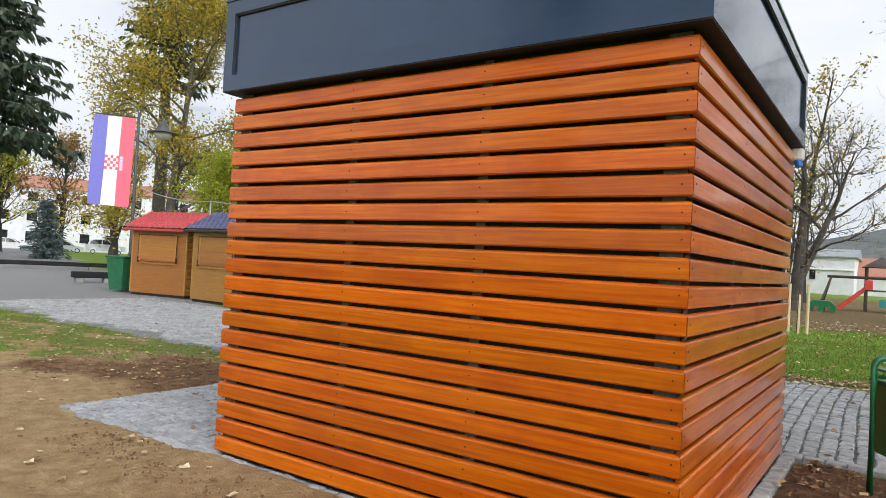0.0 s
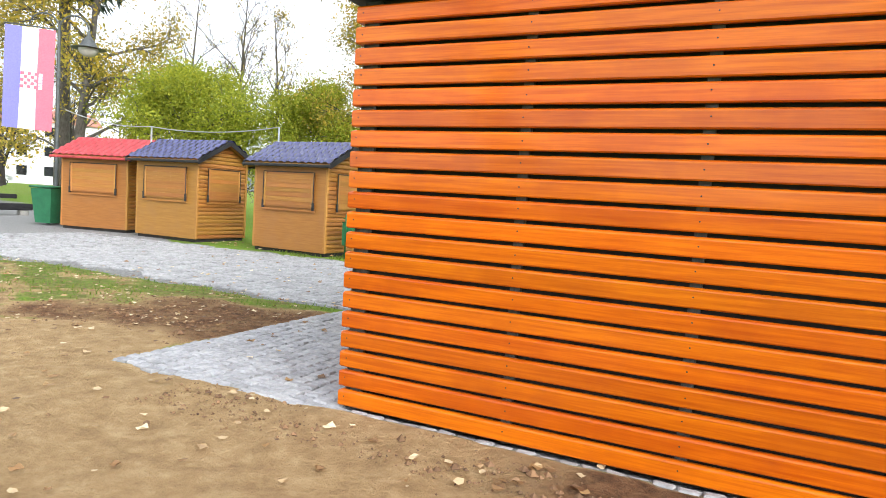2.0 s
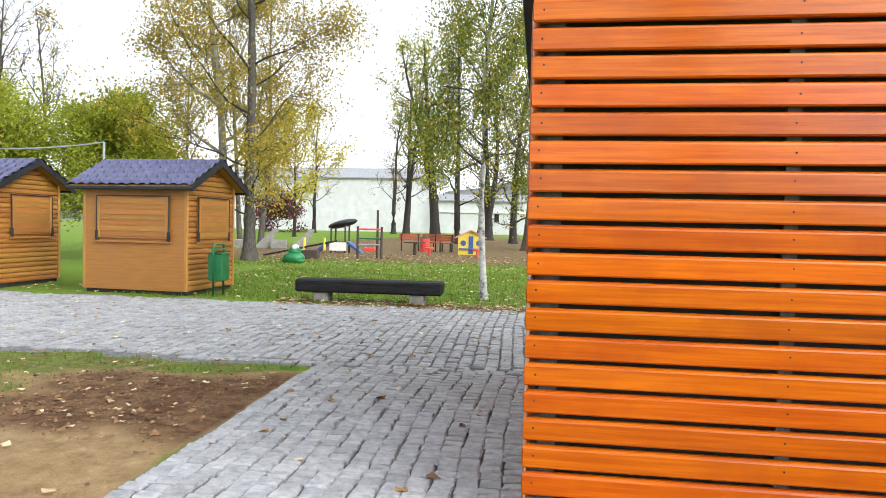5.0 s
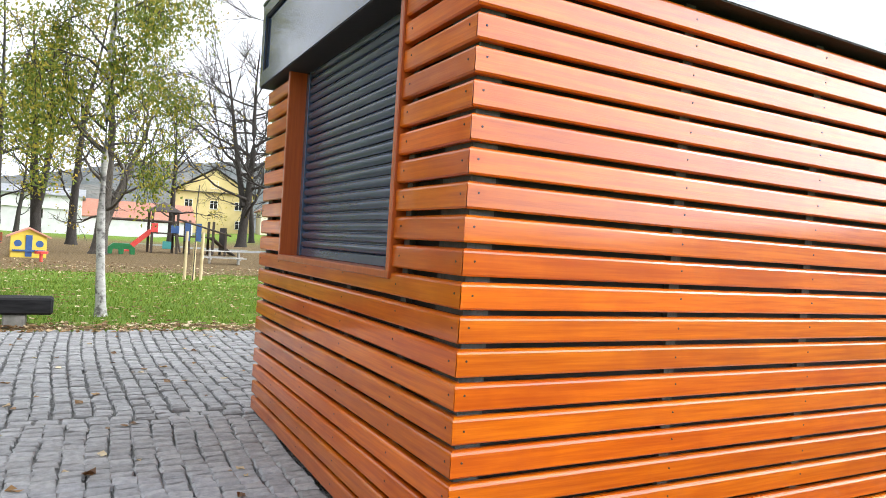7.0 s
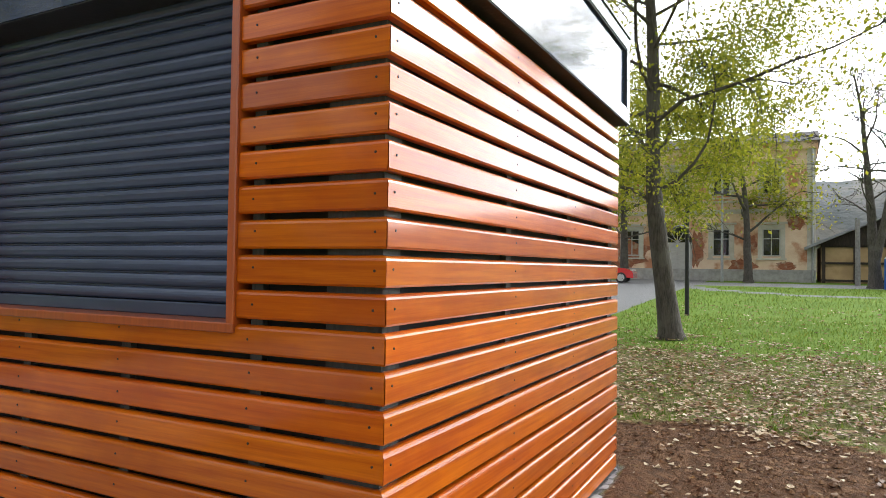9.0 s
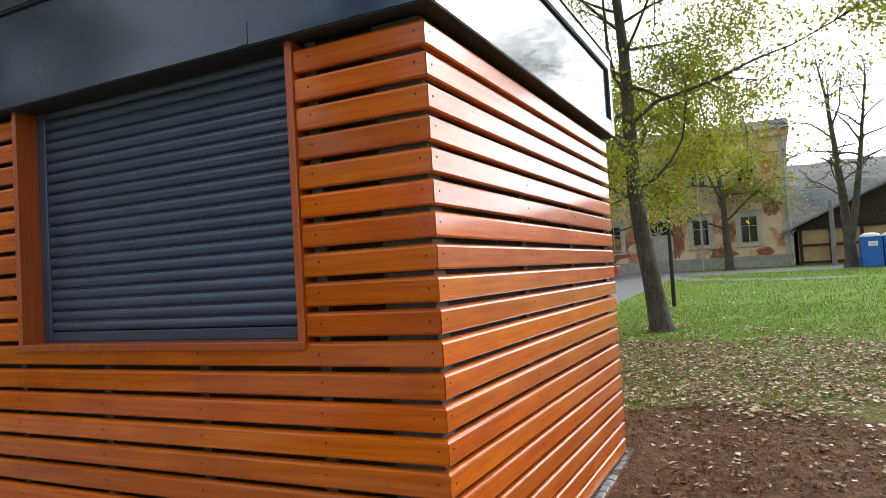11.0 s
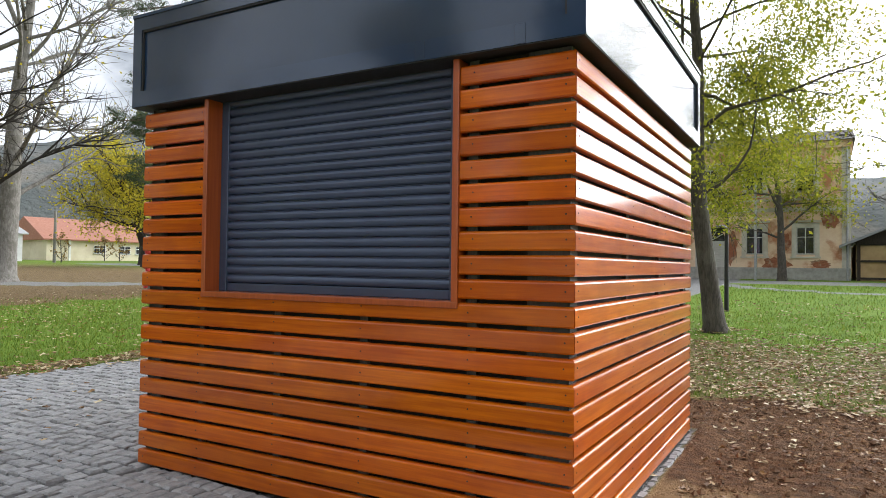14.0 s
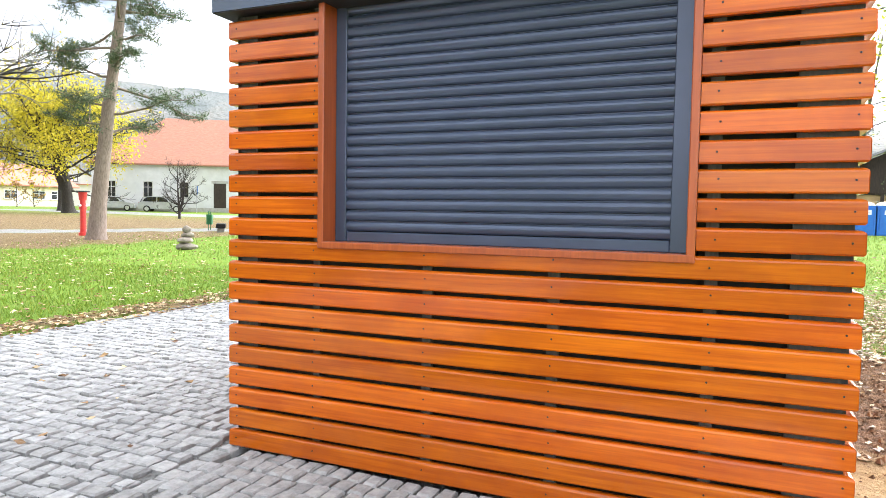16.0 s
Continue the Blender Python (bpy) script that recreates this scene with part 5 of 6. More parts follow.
# white house with a big hipped red roof, small gabled houses
wh = house("white_house", "long white house with a big hipped clay-tile roof", (43.6, 58.0, 1.05), -57, 24, 11, 4.7, 5.2, M_WHITEWALL, M_TILERED, hip=6.0)
for x in (1.8, 5.2, 8.6, 15.0, 18.5):
    house_window(wh, x - 0.45, x + 0.45, 1.4, 3.0, M_GREYSLAT)
wd = part("door", box(11.4, 12.6, -0.02, 0.0, 0.0, 2.9), M_TIMBERD, wh, "brown door")
part("door_frame", box(11.2, 12.8, -0.06, -0.021, 2.9, 3.15), M_STONE, wd)
part("plinth", box(-0.03, 24.03, -0.05, -0.002, -0.4, 0.45), M_STONE, wh)
lh = house("bungalow", "low cream bungalow with a red tile roof", (41.8, 77.0, 1.35), -5, 13.5, 9, 2.5, 2.7, M_CREAM, M_TILERED, over=0.6)
for x in (6.2, 9.4, 11.6):
    house_window(lh, x - 0.75, x + 0.75, 0.9, 1.9)
part("porch_post", box(2.3, 2.5, -0.5, -0.3, -0.3, 2.4), M_WHITE, lh)
gh = house("gabled_house", "small white house with its gable to the street", (57.0, 83.5, 1.5), -40, 7, 9, 3.0, 2.6, M_WHITEWALL, M_TILERED, ridge="y")
house_window(gh, 3.0, 4.0, 3.3, 4.2, M_TIMBERD)
house_window(gh, 1.2, 2.2, 0.9, 2.1, M_TIMBERD)
wb = house("white_shed", "white rendered shed with a pale metal roof", (23.0, 72.0, 1.1), 4, 14, 8, 3.1, 1.9, M_WHITEWALL, M_GALV)
house_window(wb, 9.0, 10.5, 1.0, 2.0)
# north side
nb = house("long_white_building", "long white building with plain walls behind the trees", (-62, 100, 0), 0, 46, 12, 8.4, 2.0, M_WHITEWALL, M_SLATE)
nc = house("white_hall", "low white hall with a slim ledge and small windows", (-15.5, 99, 0), 0, 14, 10, 5.0, 1.2, M_WHITEWALL, M_SLATE)
part("ledge", box(0, 14, -0.25, -0.002, 3.2, 3.4), M_WHITE, nc)
house_window(nc, 8.9, 9.6, 1.9, 3.1, M_TIMBERD)
nd = house("tiled_shed", "long low building with an orange tile roof", (-3.0, 106, 0), 2, 16.5, 8, 2.7, 2.6, M_WHITEWALL, M_TILERED)
ny = house("yellow_house", "pale yellow three-storey house with a brown gable roof", (11.9, 118, 0.55), -12, 12.5, 11, 7.6, 4.2, M_YELLOWALL, M_ROOFDARK, ridge="y", over=0.5)
for x, z in ((1.6, 4.8), (5.6, 4.8), (9.6, 4.8), (5.6, 8.2), (1.6, 1.6), (9.8, 1.6)):
    house_window(ny, x, x + 1.25, z, z + 1.4)
part("plinth", box(-0.03, 12.53, -0.06, -0.002, -0.5, 0.6), M_STONE, ny)
nr = house("brick_house", "red-roofed house beyond the playground", (24, 108, 0.9), -8, 10, 9, 4.5, 3.6, M_CREAM, M_TILERED, ridge="y")
# white flats beyond the street, to the west
ap = house("apartment_block", "white apartment block seen between the trees", (-112, 30, 0), 66, 42, 12, 9.5, 2.2, M_WHITEWALL, M_TILERED)
for i in range(11):
    for j in range(3):
        house_window(ap, 2.0 + i * 3.6, 3.5 + i * 3.6, 1.2 + j * 3.0, 2.8 + j * 3.0, sill=False, cross=False)

# wooded hills
rng_h = np.random.RandomState(4)
hv, hf = [], []
na = 220
for i in range(na):
    a = 2 * math.pi * i / na
    az = math.degrees(math.atan2(math.cos(a), math.sin(a)))       # angle from +x towards +y
    rad = 390
    bulk = 16 + 70 * math.exp(-((az - 52) / 34) ** 2) + 40 * math.exp(-((az + 6) / 24) ** 2) + 7 * math.exp(-((az - 150) / 30) ** 2)
    top = bulk + 3.0 * math.sin(a * 9 + 1) + 2.0 * math.sin(a * 23) + rng_h.uniform(-1.1, 1.1)
    for rr, z in ((rad, -2), (rad + 40, top * 0.55), (rad + 110, top), (rad + 160, top * 0.4)):
        hv.append((rr * math.sin(a), rr * math.cos(a), z))
for i in range(na):
    for k in range(3):
        p, q = i * 4 + k, ((i + 1) % na) * 4 + k
        hf.append((p, q, q + 1, p + 1))
# distance haze is put into this muted grey-green colour
M_HILL = surface("hazy_far_woods", (0.075, 0.09, 0.088), (0.135, 0.142, 0.135), 0.05, 1.0, 0, 0.8, 0.3, patch=(0.22, 0.19, 0.15), patch_scale=0.02, depth=2.0)
tagged(new("backdrop", mesh_of("backdrop", hv, hf, M_HILL, True)), "wooded hills closing the horizon in haze", "backdrop", kind="structure")

# ---- things in the park ----


def litter_bin(at, rz, label):
    """A hanging bin between two posts bent into a top bow."""
    t = thing("litter_bin", at, label, "litter bin", "green litter bins", rz)
    w, h, r = 0.19, 0.86, 0.021
    pts = [(-w, 0, 0), (-w, 0, h - 0.06)] + [(-w + 0.06 - 0.06 * math.cos(a), 0, h - 0.06 + 0.06 * math.sin(a)) for a in (0.4, 0.8, 1.2, 1.57)]
    pts += [(-x, y, z) for x, y, z in pts[::-1]]
    part("bow_post", pipe(pts, r, 10), M_GREENM, t, "green bent tube frame", smooth=True)
    bm = bmesh.new()
    add_box(bm, -0.145, 0.145, -0.12, 0.12, 0.26, 0.70, 0.012)
    part("bucket", bm, M_GREENM, t, "green sheet-metal bucket")
    part("bucket_rim", box(-0.152, 0.152, -0.127, 0.127, 0.70, 0.718, 0.004), M_GREENM, t)
    part("hood", box(-0.15, 0.15, -0.10, 0.10, 0.775, 0.79, 0.004), M_GREENM, t, "flat green hood")
    part("cross_bar", rod((-w, 0, 0.74), (w, 0, 0.74), 0.012, n=8), M_GREENM, t)
    return t


litter_bin((3.67, 2.32, 0), 30, "green metal litter bin standing in the soil bed")
litter_bin((-5.20, 7.72, 0), 92, "green metal litter bin beside a market stall")
litter_bin((21.3, 22.7, rise(21.3, 22.7)), 30, "green metal litter bin on the far lawn")


def log_bench(at, rz, length, label):
    t = thing("log_bench", at, label, "bench", "timber benches", rz)
    part("beam", box(-length / 2, length / 2, -0.2, 0.2, 0.16, 0.36, 0.025), M_DARKWOOD, t, "heavy tarred seat beam")
    for x in (-length * 0.33, length * 0.33):
        part("foot", box(x - 0.12, x + 0.12, -0.15, 0.15, -0.03, 0.16, 0.02), M_CONC, t, "rough concrete foot")
    return t


log_bench((-2.57, 7.55, 0), 1, 2.33, "blackened heavy timber bench on concrete feet")
log_bench((-18.9, 9.3, 0), 75, 1.3, "short blackened timber bench by the path")
log_bench((-29.9, 13.0, 0), 70, 5.6, "long blackened timber bench by the path")
log_bench((20.6, 21.4, rise(20.6, 21.4)), 40, 1.4, "dark timber bench on the far lawn")

# wheeled bin
wbn = thing("wheeled_bin", (-14.65, 7.85, 0), "green wheeled rubbish bin beside the red-roofed stall", "rubbish bin", rz=20)
bm = bmesh.new()
lo = [bm.verts.new(p) for p in ((-0.21, -0.25, 0.06), (0.21, -0.25, 0.06), (0.21, 0.25, 0.06), (-0.21, 0.25, 0.06))]
hi = [bm.verts.new(p) for p in ((-0.28, -0.34, 0.94), (0.28, -0.34, 0.94), (0.28, 0.34, 0.94), (-0.28, 0.34, 0.94))]
bm.faces.new(lo[::-1]), bm.faces.new(hi)
for i in range(4):
    bm.faces.new((lo[i], lo[(i + 1) % 4], hi[(i + 1) % 4], hi[i]))
part("bin_body", bm, M_GREENP, wbn)
part("bin_lid", box(-0.31, 0.31, -0.38, 0.37, 0.95, 1.01, 0.02), M_GREENP, wbn, "slightly domed green lid")
for x in (-0.24, 0.24):
    part("wheel", rod((x - 0.03, 0.27, 0.1), (x + 0.03, 0.27, 0.1), 0.1, n=14), M_TYRE, wbn)

# street lamp with a hanging flag
lamp = thing("street_lamp", (-15.0, 8.25, 0), "slim grey iron street lamp with two curled arms", "street lamp")
bm = rod((0, 0, 0), (0, 0, 1.1), 0.085, 0.07, 12)
add_rod(bm, (0, 0, 1.1), (0, 0, 5.2), 0.05, 0.038, 12)
part("post", bm, M_LAMPGREY, lamp, "tapered iron post")
for s in (-1, 1):
    dx, dy = 0.80 * s, 0.6 * s
    arm = [(dx * 0.0, dy * 0.0, 4.9)] + [(dx * (0.36 - 0.36 * math.cos(a)), dy * (0.36 - 0.36 * math.cos(a)), 5.1 + 0.38 * math.sin(a)) for a in np.linspace(0.1, 3.0, 10)]
    part("arm", pipe(arm, 0.022, 8), M_LAMPGREY, lamp, "curled arm", smooth=True)
    if s == 1:
        ex, ey = arm[-1][0], arm[-1][1]
        bm = rod((ex, ey, 4.98), (ex, ey, 5.12), 0.05, 0.03, 12)
        add_rod(bm, (ex, ey, 4.86), (ex, ey, 4.98), 0.16, 0.05, 16)
        add_rod(bm, (ex, ey, 4.70), (ex, ey, 4.86), 0.24, 0.15, 16)
        add_rod(bm, (ex, ey, 4.66), (ex, ey, 4.70), 0.44, 0.30, 18)
        sh = part("lantern", bm, M_LAMPGREY, lamp, "bell-shaped lantern hood")
        bm = bmesh.new()
        bmesh.ops.create_uvsphere(bm, u_segments=16, v_segments=10, radius=0.25, matrix=Matrix.Translation((ex, ey, 4.64)) @ Matrix.Diagonal((1, 1, 0.75, 1)))
        part("globe", bm, M_LAMPGLASS, sh, "opal glass bowl", smooth=True)
part("collar", rod((0, 0, 3.85), (0, 0, 3.97), 0.062, n=12), M_LAMPGREY, lamp)

flag = thing("flag", (-15.0, 8.25, 2.42), "hanging flag striped blue, white and red with a chequered shield", "flag")
fu = Vector((-0.80, -0.60, 0)).normalized()


def cloth(u0, u1, z0, z1, mat, name, parent, off=0.0, nu=8, nz=14):
    v, f = [], []
    for j in range(nz + 1):
        for i in range(nu + 1):
            u, z = u0 + (u1 - u0) * i / nu, z0 + (z1 - z0) * j / nz
            wv = 0.03 * math.sin(u * 6 + z * 1.3) * (1 - z / 2.9) + off
            sway = 0.07 * (1 - z / 2.7)
            p = fu * (u + sway) + Vector((fu.y, -fu.x, 0)) * wv
            v.append((p.x, p.y, z + 0.05 * u))
    for j in range(nz):
        for i in range(nu):
            a = j * (nu + 1) + i
            f.append((a, a + 1, a + nu + 2, a + nu + 1))
    return placed(name, mesh_of(name, v, f, mat, True), parent)


for i, mat in enumerate((M_FRED, M_FWHITE, M_FBLUE)):
    cloth(0.08 + i * 0.40, 0.08 + (i + 1) * 0.40, 0.0, 2.62, mat, "stripe", flag)
for i in range(5):
    for j in range(5):
        if (i + j) % 2 == 0:
            cloth(0.45 + i * 0.085, 0.45 + (i + 1) * 0.085, 1.05 + j * 0.085, 1.05 + (j + 1) * 0.085, M_FRED, "check", flag, -0.012, 2, 2)
            cloth(0.45 + i * 0.085, 0.45 + (i + 1) * 0.085, 1.05 + j * 0.085, 1.05 + (j + 1) * 0.085, M_FRED, "check", flag, 0.012, 2, 2)
for j in range(5):
    cloth(0.34, 0.43, 1.05 + j * 0.085, 1.12 + j * 0.085, M_FGREY, "crown_field", flag, -0.012, 2, 2)
    cloth(0.34, 0.43, 1.05 + j * 0.085, 1.12 + j * 0.085, M_FGREY, "crown_field", flag, 0.012, 2, 2)
part("flag_bar", rod((0, 0, 2.66), tuple(fu * 1.32 + Vector((0, 0, 2.72))), 0.016, n=8), M_LAMPGREY, flag)

# plain post by the street tree, and a lamp standard before the old house
post = thing("metal_post", (15.7, 1.24, rise(15.7, 1.24)), "black metal post with a small hooded lamp on the lawn", "post")
part("shaft", rod((0, 0, -0.05), (0, 0, 2.75), 0.055, 0.045, 12), M_BLACKM, post)
bm = bmesh.new()
bmesh.ops.create_uvsphere(bm, u_segments=14, v_segments=8, radius=0.16, matrix=Matrix.Translation((-0.16, 0.12, 2.12)) @ Matrix.Diagonal((1.2, 1.2, 0.6, 1)))
part("hood", bm, M_BLACKM, post, smooth=True)
sl = thing("street_lamp", (43.6, 2.85, 0.68), "thin grey lamp standard before the old house", "street lamp")
part("post", rod((0, 0, -0.1), (0, 0, 6.4), 0.09, 0.06, 10), M_GALV, sl)
part("arm", pipe([(0, 0, 6.3), (-0.4, 0, 6.6), (-1.1, 0, 6.7)], 0.04, 8), M_GALV, sl)
up_ = thing("concrete_pole", (41.2, -4.2, 0.64), "pale concrete utility pole", "utility pole")
part("shaft", rod((0, 0, -0.1), (0, 0, 3.6), 0.14, 0.11, 10), M_CONC, up_)
up2 = thing("concrete_pole", (36.6, 66.5, 1.15), "pale concrete utility pole", "utility pole")
part("shaft", rod((0, 0, -0.1), (0, 0, 5.2), 0.16, 0.12, 10), M_CONC, up2)

# tree stakes
for i, (x, y, h) in enumerate([(1.24, 16.6, 1.27), (1.46, 16.65, 1.0), (1.66, 16.7, 1.28)]):
    st = thing("tree_stake", (x, y, 0), "bare round wooden tree stake", "stake", "tree stakes on the lawn")
    part("stake", rod((0, 0, -0.05), (0.01, 0, h), 0.042, 0.038, 9), M_STAKE, st)
stick = thing("sapling", (1.44, 16.55, 0), "thin bare sapling between the stakes", "sapling")
part("stem", pipe([(0, 0, -0.02), (0.02, 0.01, 0.9), (0.0, 0.03, 1.9), (0.04, 0.0, 2.5)], 0.014, 6), M_BARK, stick)

# playground
frog = thing("spring_rider", (-7.3, 16.8, 0), "green frog-shaped plastic play figure with a white-eyed head", "play figure")
bm = bmesh.new()
for c, s in (((0, 0, 0.2), (0.42, 0.36, 0.26)), ((0.02, 0, 0.42), (0.25, 0.22, 0.22)), ((0.30, -0.16, 0.10), (0.16, 0.14, 0.10)), ((-0.34, 0.1, 0.10), (0.2, 0.2, 0.10)), ((0.16, 0, 0.50), (0.17, 0.15, 0.07))):
    bmesh.ops.create_uvsphere(bm, u_segments=16, v_segments=10, radius=1, matrix=Matrix.Translation([0.8 * a for a in c]) @ Matrix.Diagonal((*[0.8 * a for a in s], 1)))
part("body", bm, M_PLAYGREEN, frog, smooth=True)
bm = bmesh.new()
for y in (-0.1, 0.1):
    bmesh.ops.create_uvsphere(bm, u_segments=12, v_segments=8, radius=0.08, matrix=Matrix.Translation((0.04, y * 0.8, 0.49)))
part("eyes", bm, M_WHITE, frog, "white bulging eyes", smooth=True)
see = thing("seesaw", (-8.0, 19.5, 0), "low seesaw with a black seat and yellow handles", "seesaw", rz=8)
part("plank", box(-1.3, 1.3, -0.09, 0.09, 0.34, 0.40, 0.01, pose(0, 0, 0, 0, -12, 0)), M_BLACKM, see)
part("pivot", box(-0.35, 0.55, -0.2, 0.2, 0.0, 0.3, 0.03), M_PLAYWOOD, see)
for x in (0.05, 0.75):
    part("handle", pipe([(x, -0.06, 0.3), (x, -0.06, 0.72), (x, 0.06, 0.72), (x, 0.06, 0.3)], 0.04, 8), M_PLAYYEL, see)
for k, (x, y) in enumerate([(-12.5, 27.0), (-10.9, 27.4)]):
    cs = thing("concrete_bench", (x, y, 0), "sloping pale concrete park bench", "bench", "concrete seats", 20)
    part("slab", prism([(-0.6, 0.0), (0.1, 0.0), (0.6, 0.9), (0.4, 0.95)], 0.5, "y", -0.25), M_CONC, cs)
    part("block", box(-1.4, -0.7, -0.3, 0.3, 0, 0.4, 0.02), M_CONC, cs)
tod = thing("toddler_slide", (-8.2, 24.6, 0), "small toddler climbing frame with blue slides and a dark round roof", "play structure")
for x, y in ((-0.3, -0.3), (0.3, -0.3), (0.3, 0.3), (-0.3, 0.3)):
    part("post", rod((x, y, 0), (x, y, 1.2), 0.04, n=8), M_PLAYWOOD, tod)
part("deck", box(-0.35, 0.35, -0.35, 0.35, 0.42, 0.47), M_PLAYWOOD, tod)
bm = bmesh.new()
bmesh.ops.create_uvsphere(bm, u_segments=16, v_segments=8, radius=1, matrix=Matrix.Translation((0.1, 0, 1.22)) @ pose(0, 0, 0, 0, -14, 0) @ Matrix.Diagonal((0.65, 0.5, 0.16, 1)))
part("roof", bm, M_BLACKM, tod, "dark domed roof", smooth=True)
part("slide", prism([(-0.35, 0.5), (-1.05, 0.0), (-0.9, 0.0), (-0.3, 0.42)], 0.5, "y", -0.5), M_PLAYBLUE, tod, "blue slide")
part("slide", prism([(0.35, 0.5), (1.0, 0.0), (0.85, 0.0), (0.3, 0.42)], 0.5, "y", -0.2), M_PLAYBLUE, tod, "blue slide")
part("side_panel", box(-0.36, 0.36, -0.38, -0.34, 0.1, 0.45), M_WHITE, tod)
swing = thing("climbing_frame", (-5.85, 20.4, 0), "low brown climbing frame with red rungs and a red seat", "climbing frame")
for x, h in ((-0.45, 1.15), (0.42, 1.15), (0.1, 1.75)):
    part("post", rod((x, 0.0 if h < 1.5 else 0.7, 0), (x, 0.0 if h < 1.5 else 0.7, h), 0.045, n=8), M_PLAYWOOD, swing)
for z, mat in ((1.05, M_PLAYRED), (0.72, M_GREENM), (0.5, M_GALV)):
    part("rung", rod((-0.45, 0, z), (0.42, 0, z), 0.03, n=8), mat, swing)
part("seat", box(-0.2, 0.2, -0.1, 0.1, 0.27, 0.40, 0.02), M_PLAYRED, swing)
for x in (-0.17, 0.17):
    part("chain", rod((x, 0, 0.4), (x, 0, 0.5), 0.012, n=6), M_GALV, swing)


def slat_bench(at, rz):
    t = thing("park_bench", at, "red-brown slatted park bench on dark legs", "bench", "red benches in the playground", rz)
    for i in range(3):
        part("seat_slat", box(-0.5, 0.5, -0.2 + i * 0.13, -0.09 + i * 0.13, 0.40, 0.44), M_BENCHRED, t)
        part("back_slat", box(-0.5, 0.5, 0.19, 0.22, 0.50 + i * 0.11, 0.59 + i * 0.11), M_BENCHRED, t)
    for x in (-0.42, 0.38):
        part("leg", box(x, x + 0.05, -0.18, -0.12, 0, 0.40), M_BLACKM, t)
        part("leg", box(x, x + 0.05, 0.14, 0.19, 0, 0.82), M_BLACKM, t)


slat_bench((-5.95, 28.4, 0), 10)
slat_bench((-4.35, 28.2, 0), -8)
slat_bench((-4.9, 28.9, 0), 170)
rb = thing("round_bin", (-5.1, 27.6, 0), "small red round litter bin between benches", "litter bin")
part("bin_body", rod((0, 0, 0), (0, 0, 0.62), 0.2, 0.24, 14), M_PLAYRED, rb)
part("bin_lid", rod((0, 0, 0.62), (0, 0, 0.72), 0.25, 0.12, 14), M_PLAYWOOD, rb)
tbl = thing("play_table", (-4.9, 24.0, 0), "low reddish play table with stools", "table")
part("tabletop", rod((0, 0, 0.5), (0, 0, 0.55), 0.42, n=14), M_PLAYWOOD, tbl)
part("leg", rod((0, 0, 0), (0, 0, 0.5), 0.07, n=8), M_PLAYWOOD, tbl)
for k, (x, y) in enumerate([(-4.3, 24.0), (-2.3, 23.4)]):
    s = thing("play_stool", (x, y, 0), "small red play stool", "stool", "play stools")
    part("seat", rod((0, 0, 0.26), (0, 0, 0.34), 0.2, n=12), M_PLAYRED, s)
    part("leg", rod((0, 0, 0), (0, 0, 0.26), 0.05, n=8), M_PLAYRED, s)
yh = thing("playhouse", (-2.85, 26.3, 0), "small yellow playhouse with round windows and a faded red roof", "playhouse", rz=6)
part("wall", box(-0.55, 0.55, -0.42, 0.42, 0.0, 0.78), M_PLAYYEL, yh, "yellow panel walls")
part("gable", prism([(-0.55, 0.78), (0.55, 0.78), (0.0, 1.02)], 0.8, "y", -0.4), M_PLAYYEL, yh)
for s in (-1, 1):
    part("roof_slope", prism([(0.0, 1.02), (s * 0.68, 0.70), (s * 0.68, 0.75), (0.0, 1.08)], 1.0, "y", -0.5), M_PLAYROOF, yh)
for x in (-0.33, 0.33):
    part("round_window", rod((x, -0.44, 0.5), (x, -0.42, 0.5), 0.12, n=14), M_PLAYBLUE, yh)
part("door", box(-0.1, 0.1, -0.45, -0.42, 0.04, 0.8), M_PLAYBLUE, yh)
part("door", box(-0.07, 0.07, 0.42, 0.45, 0.04, 0.8), M_PLAYBLUE, yh)
part("flower_ledge", box(-0.5, 0.5, -0.50, -0.421, 0.22, 0.28), M_PLAYBLUE, yh)

tower = thing("play_tower", (2.75, 38.4, 0), "dark timber play tower with a red slide, ramp and bridge", "play structure", rz=4)
for x, y in ((-0.65, -0.65), (0.65, -0.65), (0.65, 0.65), (-0.65, 0.65)):
    part("post", box(x - 0.06, x + 0.06, y - 0.06, y + 0.06, 0, 2.3), M_PLAYWOOD, tower)
part("deck", box(-0.7, 0.7, -0.7, 0.7, 1.05, 1.13), M_PLAYWOOD, tower)
bm = bmesh.new()
bmesh.ops.create_cone(bm, cap_ends=True, segments=4, radius1=1.22, radius2=0.05, depth=0.55, matrix=pose(0, 0, 2.56, 0, 0, 45))
part("roof", bm, M_ROOFDARK, tower, "dark pyramid roof")
part("side_panel", box(-0.72, -0.38, -0.76, -0.70, 1.13, 1.62), M_PLAYRED, tower, "red panel")
part("side_panel", box(0.3, 0.72, -0.76, -0.70, 1.13, 1.55), M_PLAYBLUE, tower, "blue panel")
part("side_panel", box(-0.1, 0.35, -0.75, -0.71, 0.25, 0.66), M_TEAL, tower, "teal panel")
slide_m = [(-0.70, 1.12), (-1.8, 0.12), (-2.05, 0.10), (-2.05, 0.02), (-1.78, 0.02), (-0.70, 1.02)]
part("slide", prism(slide_m, 0.55, "y", -0.66), M_PLAYRED, tower, "faded red slide")
for y in (-0.68, -0.11):
    part("slide_edge", prism([(-0.70, 1.30), (-1.8, 0.28), (-2.05, 0.24), (-2.05, 0.12), (-1.78, 0.12), (-0.70, 1.1)], 0.04, "y", y), M_PLAYRED, tower)
